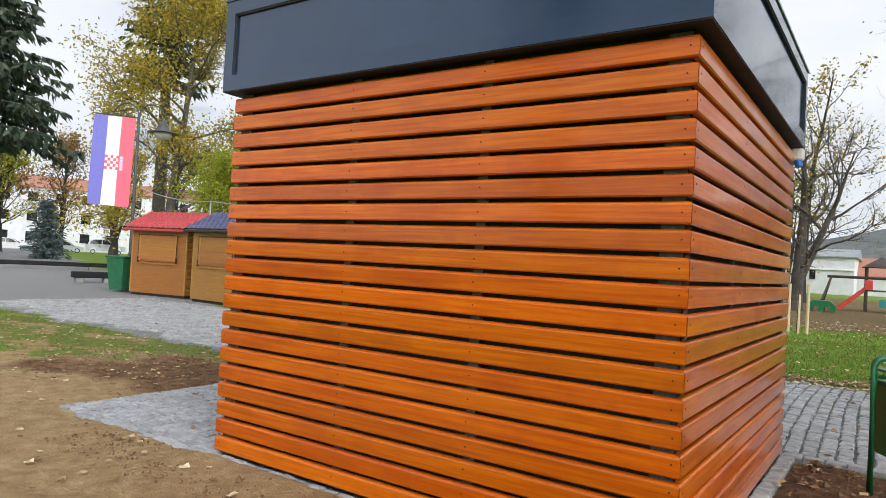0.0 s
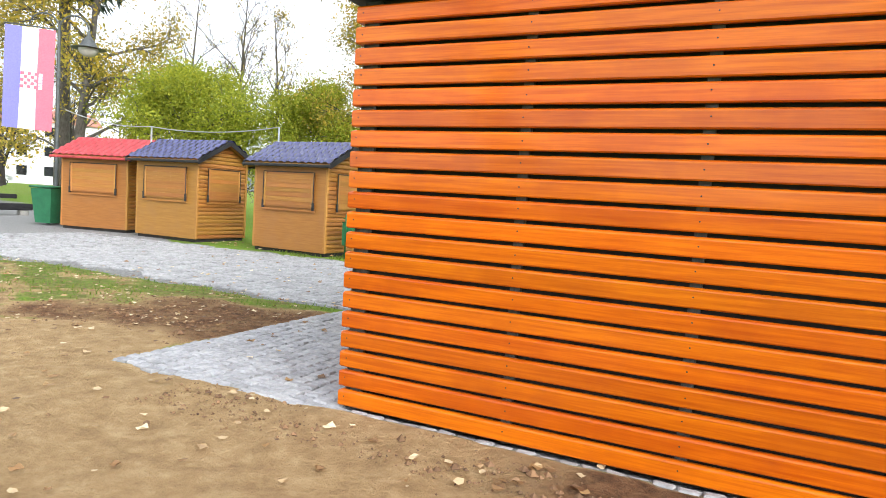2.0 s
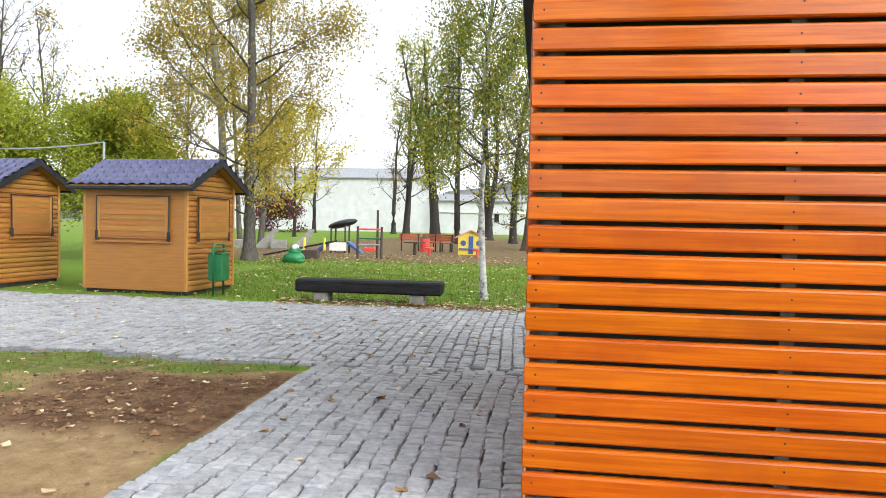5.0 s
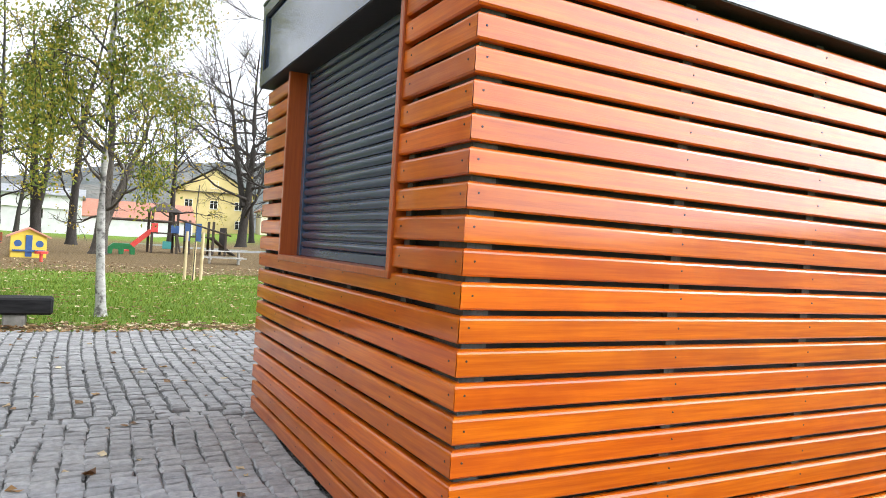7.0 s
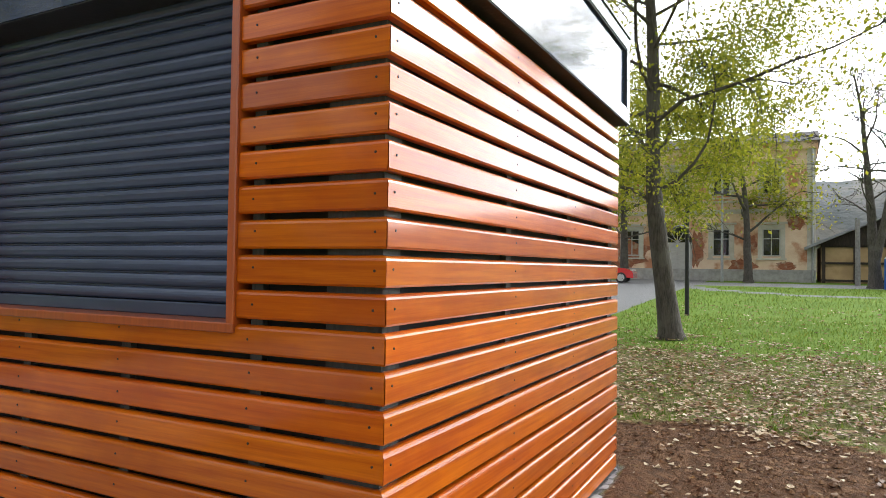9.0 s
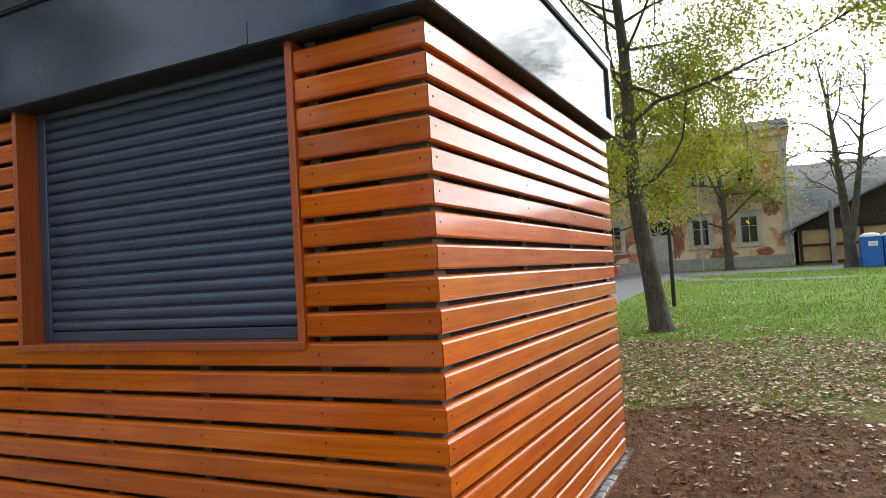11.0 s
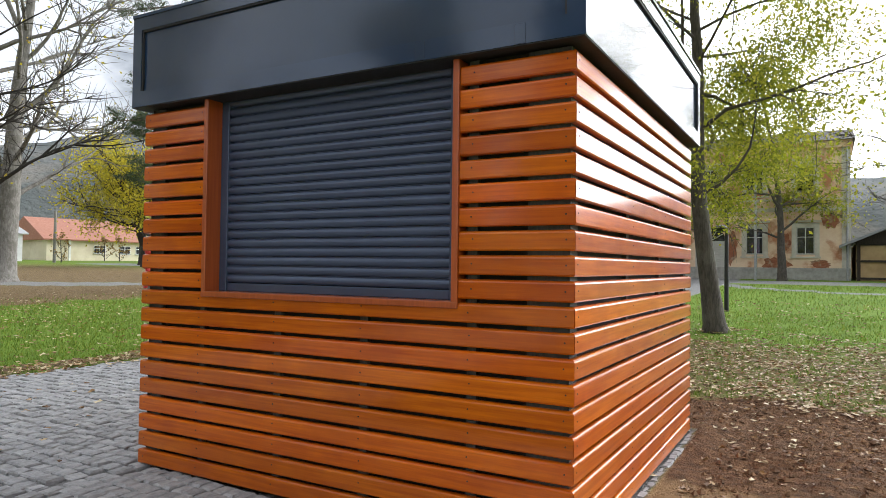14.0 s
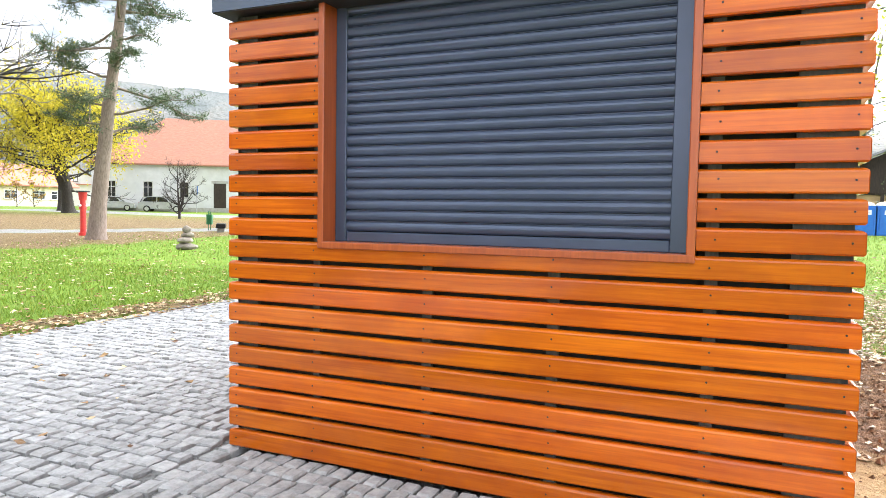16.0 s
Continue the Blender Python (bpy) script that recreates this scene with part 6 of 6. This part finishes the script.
for x in (1.3, 2.6, 3.3):
    for y in (-0.6, 0.6):
        part("post", box(x - 0.06, x + 0.06, y - 0.06, y + 0.06, 0, 1.9 if x < 3 else 1.35), M_PLAYWOOD, tower)
part("bridge_deck", box(0.7, 2.7, -0.6, 0.6, 0.95, 1.03), M_PLAYWOOD, tower)
for x in (1.05, 1.65):
    part("side_panel", box(x, x + 0.28, -0.67, -0.61, 0.75, 1.75), M_PLAYBLUE, tower, "light blue panel")
part("ramp", prism([(2.6, 1.03), (4.0, 0.0), (3.9, 0.0), (2.6, 0.95)], 1.1, "y", -0.55), M_PLAYWOOD, tower)
part("hand_rail", rod((0.7, -0.64, 1.9), (3.6, -0.64, 1.15), 0.05, n=8), M_PLAYWOOD, tower)
part("net_frame", box(3.25, 3.35, -0.6, 0.6, 0.2, 1.6), M_ROOFDARK, tower)
gp = thing("play_turtle", (0.50, 34.0, 0), "low green arched play figure", "play figure")
bm = prism([(-0.6, 0.0), (-0.6, 0.3), (-0.35, 0.52), (0.35, 0.52), (0.6, 0.3), (0.6, 0.0), (0.4, 0.0), (0.36, 0.24), (0.12, 0.24), (0.1, 0.0), (-0.1, 0.0), (-0.12, 0.24), (-0.36, 0.24), (-0.4, 0.0)], 0.7, "y", -0.35)
part("arch_body", bm, M_PLAYGREEN, gp)
sw = thing("swing_set", (0.35, 42.0, 0), "dark timber swing frame beside the play tower", "swing")
for x in (-0.1, 3.4):
    for y in (-0.75, 0.75):
        part("leg", rod((x + (-0.5 if x < 1 else 0.3), y, 0), (x, 0, 1.75), 0.06, n=8), M_PLAYWOOD, sw)
part("beam", rod((-0.3, 0, 1.78), (3.6, 0, 1.78), 0.08, n=8), M_PLAYWOOD, sw)
pt = thing("picnic_table", (4.05, 26.9, 0), "low silvered plank picnic table with benches", "picnic table", rz=-4)
for i in range(3):
    part("table_plank", box(-0.85, 0.85, -0.26 + i * 0.18, -0.10 + i * 0.18, 0.52, 0.56), M_GREYSLAT, pt)
for y in (-0.62, 0.5):
    part("seat_plank", box(-0.85, 0.85, y, y + 0.16, 0.26, 0.30), M_GREYSLAT, pt)
for x in (-0.6, 0.55):
    part("leg", box(x, x + 0.07, -0.2, 0.2, 0.0, 0.52), M_GREYSLAT, pt)
    part("tie", box(x, x + 0.07, -0.6, 0.66, 0.19, 0.26), M_GREYSLAT, pt)
pb = thing("picnic_table", (12.3, 47.0, rise(12.3, 47)), "dark picnic table under the bare tree", "picnic table", rz=10)
part("tabletop", box(-0.8, 0.8, -0.35, 0.35, 0.66, 0.72), M_DARKWOOD, pb)
for y in (-0.7, 0.5):
    part("seat_plank", box(-0.8, 0.8, y, y + 0.2, 0.38, 0.43), M_DARKWOOD, pb)
for x in (-0.6, 0.5):
    part("leg", box(x, x + 0.1, -0.6, 0.6, 0.0, 0.38), M_DARKWOOD, pb)
    part("tie", box(x, x + 0.1, -0.3, 0.3, 0.38, 0.66), M_DARKWOOD, pb)

# north-east lawn
hyd = thing("hydrant", (15.25, 23.35, rise(15.25, 23.35)), "slim red hydrant column with a dark cap", "hydrant")
bm = rod((0, 0, -0.05), (0, 0, 0.12), 0.16, n=14)
add_rod(bm, (0, 0, 0.12), (0, 0, 1.35), 0.11, 0.10, 14)
add_rod(bm, (0, 0, 1.0), (0, 0, 1.08), 0.14, n=14)
part("column", bm, M_RED, hyd)
bm = rod((-0.2, 0, 1.15), (0.2, 0, 1.15), 0.05, n=10)
part("outlets", bm, M_WHITE, hyd, "pale outlets")
part("cap", rod((0, 0, 1.35), (0, 0, 1.66), 0.13, 0.16, 14), M_RED, hyd)
part("top_plate", rod((0, 0, 1.66), (0, 0, 1.71), 0.26, n=14), M_BLACKM, hyd)
stone = thing("stone_pile", (11.9, 14.9, rise(11.9, 14.9)), "small pile of carved stones on the lawn", "stone pile")
for (x, y, z, sx, sy, sz) in ((0, 0, 0.08, 0.34, 0.26, 0.12), (0.22, 0.12, 0.07, 0.3, 0.22, 0.1), (-0.02, 0.02, 0.27, 0.25, 0.2, 0.1), (0.06, 0.0, 0.42, 0.2, 0.17, 0.09), (0.02, 0.0, 0.58, 0.13, 0.12, 0.12)):
    bm = bmesh.new()
    bmesh.ops.create_icosphere(bm, subdivisions=2, radius=1, matrix=Matrix.Translation((x, y, z)) @ Matrix.Diagonal((sx, sy, sz, 1)))
    for v in bm.verts:
        v.co += Vector((noise.noise(v.co * 6), noise.noise(v.co * 6 + Vector((5, 0, 0))), noise.noise(v.co * 6 + Vector((0, 7, 0))))) * 0.03
    part("stone", bm, M_FIELDSTONE, stone)
sign = thing("parking_sign", (46.6, 47.6, 1.0), "square blue parking sign on a thin post", "sign")
part("post", rod((0, 0, -0.1), (0, 0, 2.6), 0.04, n=8), M_GALV, sign)
part("plate", box(-0.42, 0.42, -0.03, 0.0, 1.75, 2.6, 0.02, pose(0, -0.05, 0, 0, 0, 50)), M_BLUEP, sign)
fcurve = bpy.data.curves.new("letter", "FONT")
fcurve.body, fcurve.size, fcurve.extrude, fcurve.align_x = "P", 0.75, 0.006, "CENTER"
letter = new("letter", fcurve)
dg = bpy.context.evaluated_depsgraph_get()
letter_me = bpy.data.meshes.new_from_object(letter.evaluated_get(dg))
bpy.data.objects.remove(letter)
letter_me.materials.clear()
letter_me.materials.append(M_WHITE)
placed("letter", letter_me, sign, "white letter P", pose(0, -0.05, 0, 0, 0, 50) @ pose(0, -0.036, 1.92) @ pose(0, 0, 0, 90))

# cabins
for i, y in enumerate((-5.33, -6.25)):
    cb = thing("portable_toilet", (35.3, y, rise(35.3, y)), "blue plastic portable toilet with a white domed roof", "portable toilet", "portable toilets", -90)
    part("cabin", box(-0.43, 0.43, 0, 0.9, -0.05, 1.45, 0.03), M_BLUEP, cb, "ribbed blue walls")
    part("door", box(-0.33, 0.33, -0.03, 0.001, 0.05, 1.36, 0.01), M_BLUEP, cb)
    part("sticker", box(-0.14, 0.24, -0.038, -0.031, 1.0, 1.22), M_WHITE, cb, "white notice")
    part("sticker_bars", box(-0.08, 0.18, -0.043, -0.039, 1.08, 1.13), M_FGREY, cb)
    for x in (-0.42, 0.38):
        part("corner_rib", box(x, x + 0.05, -0.02, 0.02, 0.0, 1.44), M_BLUEP, cb)
    bm = bmesh.new()
    bmesh.ops.create_uvsphere(bm, u_segments=16, v_segments=8, radius=1, matrix=Matrix.Translation((0, 0.45, 1.45)) @ Matrix.Diagonal((0.47, 0.5, 0.2, 1)))
    bmesh.ops.bisect_plane(bm, geom=bm.verts[:] + bm.edges[:] + bm.faces[:], plane_co=(0, 0, 1.44), plane_no=(0, 0, 1), clear_inner=True)
    part("roof", bm, M_WHITE, cb, "white domed roof", smooth=True)


def hatchback(at, rz, paint, label, L=3.9, H=1.42, W=1.68):
    """A small five-door car, its front to +x."""
    t = thing("car", at, label, "car", "", rz)
    low = [(-0.5, 0.20), (-0.5, 0.52), (-0.485, 0.60), (-0.40, 0.62), (0.16, 0.63), (0.40, 0.56), (0.48, 0.47), (0.5, 0.36), (0.5, 0.2)]

    def arch(cx, r=0.082):
        return [(cx + r * math.cos(a), 0.20 + r * 2.55 * math.sin(a)) for a in np.linspace(0, math.pi, 9)]
    outline = [(x * L, z * H) for x, z in low[::1]]
    under = [(x * L, z * H) for x, z in (arch(0.325) + arch(-0.315))]
    bm = prism(outline + under, W, "y", -W / 2)
    for v in bm.verts:
        v.co.y *= 1.0 - 0.10 * max(0.0, abs(v.co.x) / L * 2 - 0.7) - 0.04 * max(0, v.co.z / H - 0.4)
    part("body", bm, paint, t, "painted body")
    cab = [(-0.455, 0.60), (-0.40, 0.88), (-0.30, 0.985), (-0.02, 1.0), (0.05, 0.965), (0.235, 0.60)]
    bm = prism([(x * L, z * H) for x, z in cab], W * 0.9, "y", -W * 0.45)
    for v in bm.verts:
        v.co.y *= 1.0 - 0.30 * max(0.0, v.co.z / H - 0.62)
    cabin = part("cabin", bm, paint, t, "painted roof and pillars")
    for s in (-1, 1):
        for q in ([(-0.40, 0.66), (-0.36, 0.87), (-0.29, 0.94), (-0.11, 0.95), (-0.11, 0.65)], [(-0.09, 0.65), (-0.09, 0.95), (-0.01, 0.95), (0.05, 0.915), (0.17, 0.65)]):
            bm = prism([(x * L, z * H) for x, z in q], 0.02, "y", s * W * 0.449 - 0.01)
            for v in bm.verts:
                v.co.y *= 1.0 - 0.30 * max(0.0, v.co.z / H - 0.62)
                v.co.y += s * 0.012
            part("side_window", bm, M_GLASSD, cabin, "dark side window")
    for q in ([(0.062, 0.95), (0.228, 0.63), (0.245, 0.63), (0.075, 0.955)], [(-0.458, 0.63), (-0.408, 0.87), (-0.42, 0.875), (-0.47, 0.63)]):
        part("windscreen", prism([(x * L, z * H) for x, z in q], W * 0.74, "y", -W * 0.37), M_GLASSD, cabin, "dark windscreen")
    for cx in (0.325, -0.315):
        for s in (-1, 1):
            y = s * (W / 2 - 0.1)
            wh_ = part("wheel", rod((cx * L, y - 0.09, 0.30), (cx * L, y + 0.09, 0.30), 0.30, n=20), M_TYRE, t)
            part("rim", rod((cx * L, y + s * 0.07, 0.30), (cx * L, y + s * 0.10, 0.30), 0.20, n=16), M_RIM, wh_, "light alloy rim")
    for s in (-1, 1):
        part("headlight", box(0.455 * L, 0.492 * L, s * W * 0.34 - 0.15, s * W * 0.34 + 0.15, 0.46 * H, 0.53 * H, 0.02), M_LAMPGLASS, t)
        part("tail_light", box(-0.503 * L, -0.47 * L, s * W * 0.38 - 0.1, s * W * 0.38 + 0.1, 0.50 * H, 0.60 * H, 0.02), M_RED, t)
        part("mirror", box(0.15 * L, 0.19 * L, s * W * 0.5 - 0.06, s * W * 0.5 + 0.06, 0.64 * H, 0.71 * H, 0.02), paint, t)
    return t


hatchback((36.4, 8.6, rise(36.4, 8.6) + 0.01), -86, M_CARRED, "red five-door hatchback on the street", L=3.75)
hatchback((44.9, 56.3, 1.10), -57, M_CARSIL, "silver car parked before the white house")
hatchback((46.0, 51.2, 1.04), -57, M_CARSIL, "silver estate car parked before the white house", L=4.2, H=1.5)
for i, (x, y, L) in enumerate([(-86, 41.5, 4.2), (-88.5, 36.0, 4.3), (-84.5, 46.0, 4.8)]):
    hatchback((x, y, 0.0), 62, M_CARSIL if i != 1 else M_WHITE, "pale car parked along the street to the west", L=L, H=1.5 if i < 2 else 2.0)

# ---- paving setts, fallen leaves, grass ----


def sett_mesh(name, sx, sy, h, seed, mat):
    """A hewn stone: chamfered uneven top and four sides."""
    rs = random.Random(seed)
    c = 0.011
    j = lambda a: rs.uniform(-a, a)
    lo = [(-sx / 2, -sy / 2, -0.05), (sx / 2, -sy / 2, -0.05), (sx / 2, sy / 2, -0.05), (-sx / 2, sy / 2, -0.05)]
    mid = [(x + j(0.007), y + j(0.007), h - 0.010 + j(0.002)) for x, y, _ in lo]
    top = [(x * (1 - 2 * c / sx) + j(0.006), y * (1 - 2 * c / sy) + j(0.006), h + j(0.003)) for x, y, _ in lo]
    f = [(8, 9, 10, 11)]
    for k in range(4):
        n = (k + 1) % 4
        f += [(k, n, 4 + n, 4 + k), (4 + k, 4 + n, 8 + n, 8 + k)]
    return lo + mid + top, f


rs = random.Random(77)
apron = thing("pavement", (0, 0, 0.012), "apron of light grey granite setts round the kiosk", "pavement", kind="structure")
single = []
for i in range(10):
    v, f = sett_mesh("sett", 0.113, 0.075 + 0.005 * (i % 3), 0.0, i, M_COBBLE1)
    single.append(mesh_of("sett", v, f, M_COBBLE1))
JV, JF = [], []


def joined(x, y, z, sx, sy, rz, seed):
    v, f = sett_mesh("", sx, sy, 0.0, seed, None)
    i = len(JV)
    c, s = math.cos(rz), math.sin(rz)
    JV.extend((x + c * a - s * b, y + s * a + c * b, z + d) for a, b, d in v)
    JF.extend(tuple(i + k for k in q) for q in f)


# rows of the apron run along y; the nearest corner has its stones one by one
count = 0
x = -1.80
col_i = 0
while x < -0.02:
    y = -0.035 + rs.uniform(-0.05, 0.03)
    while y < 2.86:
        wob = 0.018 * math.sin(y * 2.1 + col_i * 0.12) + 0.006 * math.sin(y * 7.3 + col_i * 1.9)
        if y < 2.78 and count < 300 and y < 1.75:
            placed("sett", single[rs.randint(0, 9)], apron, "", pose(x + wob + rs.uniform(-0.005, 0.005), y, rs.uniform(-0.003, 0.002), rs.uniform(-1.2, 1.2), rs.uniform(-1.2, 1.2), rs.uniform(-4, 4)))
            count += 1
        else:
            joined(x + wob + rs.uniform(-0.005, 0.005), y, rs.uniform(-0.003, 0.002), 0.113, 0.080, rs.uniform(-0.05, 0.05), rs.randint(0, 999))
        y += rs.uniform(0.088, 0.100)
    x += 0.117
    col_i += 1
# narrow course along the kiosk's other sides
for k in range(27):
    joined(0.05 + k * 0.112, -0.026, rs.uniform(-0.010, 0.002), 0.10, 0.055, rs.uniform(-0.08, 0.08), rs.randint(0, 999))
for k in range(27):
    joined(KW + 0.045, 0.02 + k * 0.112, rs.uniform(-0.012, -0.004), 0.10, 0.10, rs.uniform(-0.08, 0.08), rs.randint(0, 999))
# the way: courses across it
x = -12.2
while x < 9.2:
    y = 3.0 + rs.uniform(0, 0.09)
    phase = rs.uniform(0, 6.28)
    while y < 7.12:
        w = rs.uniform(0.075, 0.115)
        xx = x + 0.05 * math.sin(y * 0.8) + 0.004 * math.sin(y * 3 + phase) + rs.uniform(-0.005, 0.005)
        lim = 2.86 + (0.25 * math.sin(xx * 1.7) + 0.2 * math.sin(xx * 4.1) + 0.18 if xx < -3.2 else 0)
        if y > lim and not (x < -9 and rs.random() < 0.3):
            joined(xx, y + w / 2, rs.uniform(-0.012, 0.004) - (0.008 if x < -4 else 0), rs.uniform(0.098, 0.110), w, rs.uniform(-0.04, 0.04), rs.randint(0, 999))
        y += w + rs.uniform(0.008, 0.016)
    x += 0.122
x = -12.2
while x < 9.2:
    if x > -3.2:
        joined(x, 2.93, rs.uniform(-0.006, 0.004), 0.13, 0.10, rs.uniform(-0.04, 0.04), rs.randint(0, 999))
    x += 0.142
joined_ob = placed("setts", mesh_of("setts", JV, JF, M_COBBLE), apron, "worn granite setts of the way")
joined_ob["kind"] = "stuff"

# fallen leaves: curled five-cornered blades lying on the ground
rs = np.random.RandomState(12)


def fallen(n, x0, x1, y0, y1, size, keep=None):
    px, py = rs.uniform(x0, x1, n), rs.uniform(y0, y1, n)
    if keep is not None:
        k = keep(px, py)
        px, py = px[k], py[k]
    return np.stack([px, py, np.full_like(px, size)], 1)


def bare(px, py):
    p, s, d, l = covers(px, py)
    return ((s + d) > 0.4) & ~((px > -1.95) & (px < 3.1) & (py > -0.12) & (py < 3.0))


def littered(px, py):
    ragged_edge = 0.9 * fbm(px, py, 2.3, 61)
    share = step01(3.9, 5.0, px + ragged_edge) * step01(11.8, 8.2, px + 2 * ragged_edge + 0.2 * np.abs(py)) * step01(-7.5, -4.0, py + ragged_edge)
    return share * (0.75 + 0.35 * fbm(px, py, 0.9, 62)) > rs.uniform(0.05, 1.0, len(px))


spots = np.concatenate([
    fallen(1500, -9, 4.8, -3.8, 2.8, 0.05, bare),
    fallen(26, -1.8, -0.1, 0.1, 2.8, 0.06),
    fallen(260, -8, 8, 2.9, 7.0, 0.06),
    fallen(420, -8, -2, 0.8, 2.9, 0.045),
    fallen(1700, -4, 7, 6.95, 7.7, 0.065),
    fallen(2600, -9, 9, 7.4, 17, 0.065),
    fallen(34000, 3.8, 12.5, -8, 2.85, 0.055, littered),
    fallen(700, 1.2, 5.0, -4.5, 2.8, 0.05),
    fallen(900, 10, 20, -9, 2.6, 0.07),
    fallen(2200, -10, 9, 17, 24, 0.085),
    fallen(900, 8, 18, 8, 24, 0.07),
])
n = len(spots)
cx, cy, sz = spots[:, 0], spots[:, 1], spots[:, 2] * rs.uniform(0.55, 1.35, n)
k_e = np.clip((cx - 5) / 20, 0, 1)
cz = 1.1 * (1 - np.exp(-np.maximum(0, cx - 6) / 40)) + 0.012 * np.maximum(0, cy - 20) * k_e * k_e * (3 - 2 * k_e)
pv, sd, dk, lt = covers(cx, cy)
so = np.maximum(sd * 0.55, dk)
cz = cz + so * (0.018 * fbm(cx, cy, 0.55, 21) + 0.022 * fbm(cx, cy, 1.7, 22)) + (1 - pv) * 0.012 * fbm(cx, cy, 2.7, 31) + 0.008 + (1 - pv) * (1 - so) * 0.014
ang = rs.uniform(0, 6.283, n)
verts = np.zeros((n, 6, 3))
for k, (a, rr, zz) in enumerate([(0, 1.0, 0.18), (1.0, 0.72, 0.32), (2.2, 0.62, 0.1), (3.3, 0.85, 0.25), (4.2, 0.66, 0.05), (5.3, 0.7, 0.3)]):
    verts[:, k, 0] = cx + np.cos(ang + a) * rr * sz * 0.6
    verts[:, k, 1] = cy + np.sin(ang + a) * rr * sz * 0.6
    verts[:, k, 2] = cz + zz * sz * rs.uniform(0.2, 1.3, n)
lf = np.arange(6 * n).reshape(n, 6)
faces = np.concatenate([lf[:, [0, 1, 2, 3]], lf[:, [0, 3, 4, 5]]])
tagged(new("fallen_leaves", mesh_of("fallen_leaves", verts.reshape(-1, 3).tolist(), faces.tolist(), L_FALLEN)), "scattered dry brown and yellow fallen leaves", "leaves", kind="stuff")

# clods on the bare soil
n = 52000
cx, cy = rs.uniform(-8, 4.8, n), rs.uniform(-3.2, 2.8, n)
p, s, d, l = covers(cx, cy)
k = ((s * 0.10 + d) > rs.uniform(0.2, 1.0, n)) & ~((cx > -1.95) & (cx < 3.1) & (cy > -0.12) & (cy < 3.0))
near = (cy > -0.6) & (cy < -0.1) & (cx > -1) & (cx < 3)
k = k | (near & (rs.random_sample(n) < 0.9))
cx, cy = cx[k], cy[k]
n = len(cx)
p, s, d, l = covers(cx, cy)
so = np.maximum(s * 0.55, d)
cz = so * (0.018 * fbm(cx, cy, 0.55, 21) + 0.022 * fbm(cx, cy, 1.7, 22)) + 0.012 * fbm(cx, cy, 2.7, 31)
r = rs.gamma(1.3, 0.0048, n) * (0.75 + 0.25 * d) + 0.0025
octa = np.array([(1, 0, 0), (0, 1, 0), (-1, 0, 0), (0, -1, 0), (0, 0, 0.8), (0, 0, -0.6)], float)
V = octa[None] * r[:, None, None] * rs.uniform(0.6, 1.3, (n, 6, 1)) + np.stack([cx, cy, cz + r * 0.25], 1)[:, None, :]
tri = np.array([(0, 1, 4), (1, 2, 4), (2, 3, 4), (3, 0, 4), (1, 0, 5), (2, 1, 5), (3, 2, 5), (0, 3, 5)])
F = (tri[None] + (np.arange(n) * 6)[:, None, None]).reshape(-1, 3)
M_CLOD = surface("soil_clods", (0.10, 0.050, 0.023), (0.23, 0.130, 0.064), 9, 0.95, island=True, vary=0.35)
tagged(new("soil_clods", mesh_of("soil_clods", V.reshape(-1, 3).tolist(), F.tolist(), M_CLOD)), "loose clods of brown soil", "soil", kind="stuff")


# grass blades
def blades(n, x0, x1, y0, y1, h, keep=0.5):
    px, py = rs.uniform(x0, x1, n), rs.uniform(y0, y1, n)
    p, s, d, l = covers(px, py)
    ok = (p < 0.3) & (s + d < keep) & (fbm(px, py, 1.3, 41) + 1.2 - l * 1.3 > rs.uniform(0, 1.0, n))
    px, py = px[ok], py[ok]
    return np.stack([px, py, np.full_like(px, h)], 1)


tufts = np.concatenate([blades(52000, -7, 8, 7.1, 15, 0.055), blades(15000, -10, 10, 15, 22, 0.075), blades(26000, 4.3, 16, -7, 2.9, 0.06), blades(9000, -10, -1.95, 0.8, 3.2, 0.04, 0.75),
                        blades(10000, 16, 34, -10, 3.2, 0.09), blades(12000, 6, 20, 7, 22, 0.075)])
n = len(tufts)
bx, by = tufts[:, 0], tufts[:, 1]
hh = tufts[:, 2] * rs.uniform(0.5, 1.4, n)
k_e = np.clip((bx - 5) / 20, 0, 1)
bz = 1.1 * (1 - np.exp(-np.maximum(0, bx - 6) / 40)) + 0.012 * np.maximum(0, by - 20) * k_e * k_e * (3 - 2 * k_e) + 0.012 * fbm(bx, by, 2.7, 31) - 0.006
ang = rs.uniform(0, 6.283, n)
wd = hh * 0.10 + 0.002
lean = rs.uniform(0.2, 0.9, n) * hh
la = rs.uniform(0, 6.283, n)
V = np.stack([np.stack([bx - np.cos(ang) * wd, by - np.sin(ang) * wd, bz], 1), np.stack([bx + np.cos(ang) * wd, by + np.sin(ang) * wd, bz], 1),
              np.stack([bx + np.cos(la) * lean, by + np.sin(la) * lean, bz + hh], 1)], 1).reshape(-1, 3)
F = np.arange(3 * n).reshape(n, 3)
tagged(new("grass", mesh_of("grass", V.tolist(), F.tolist(), L_GRASS)), "short green autumn lawn grass", "grass", kind="stuff")
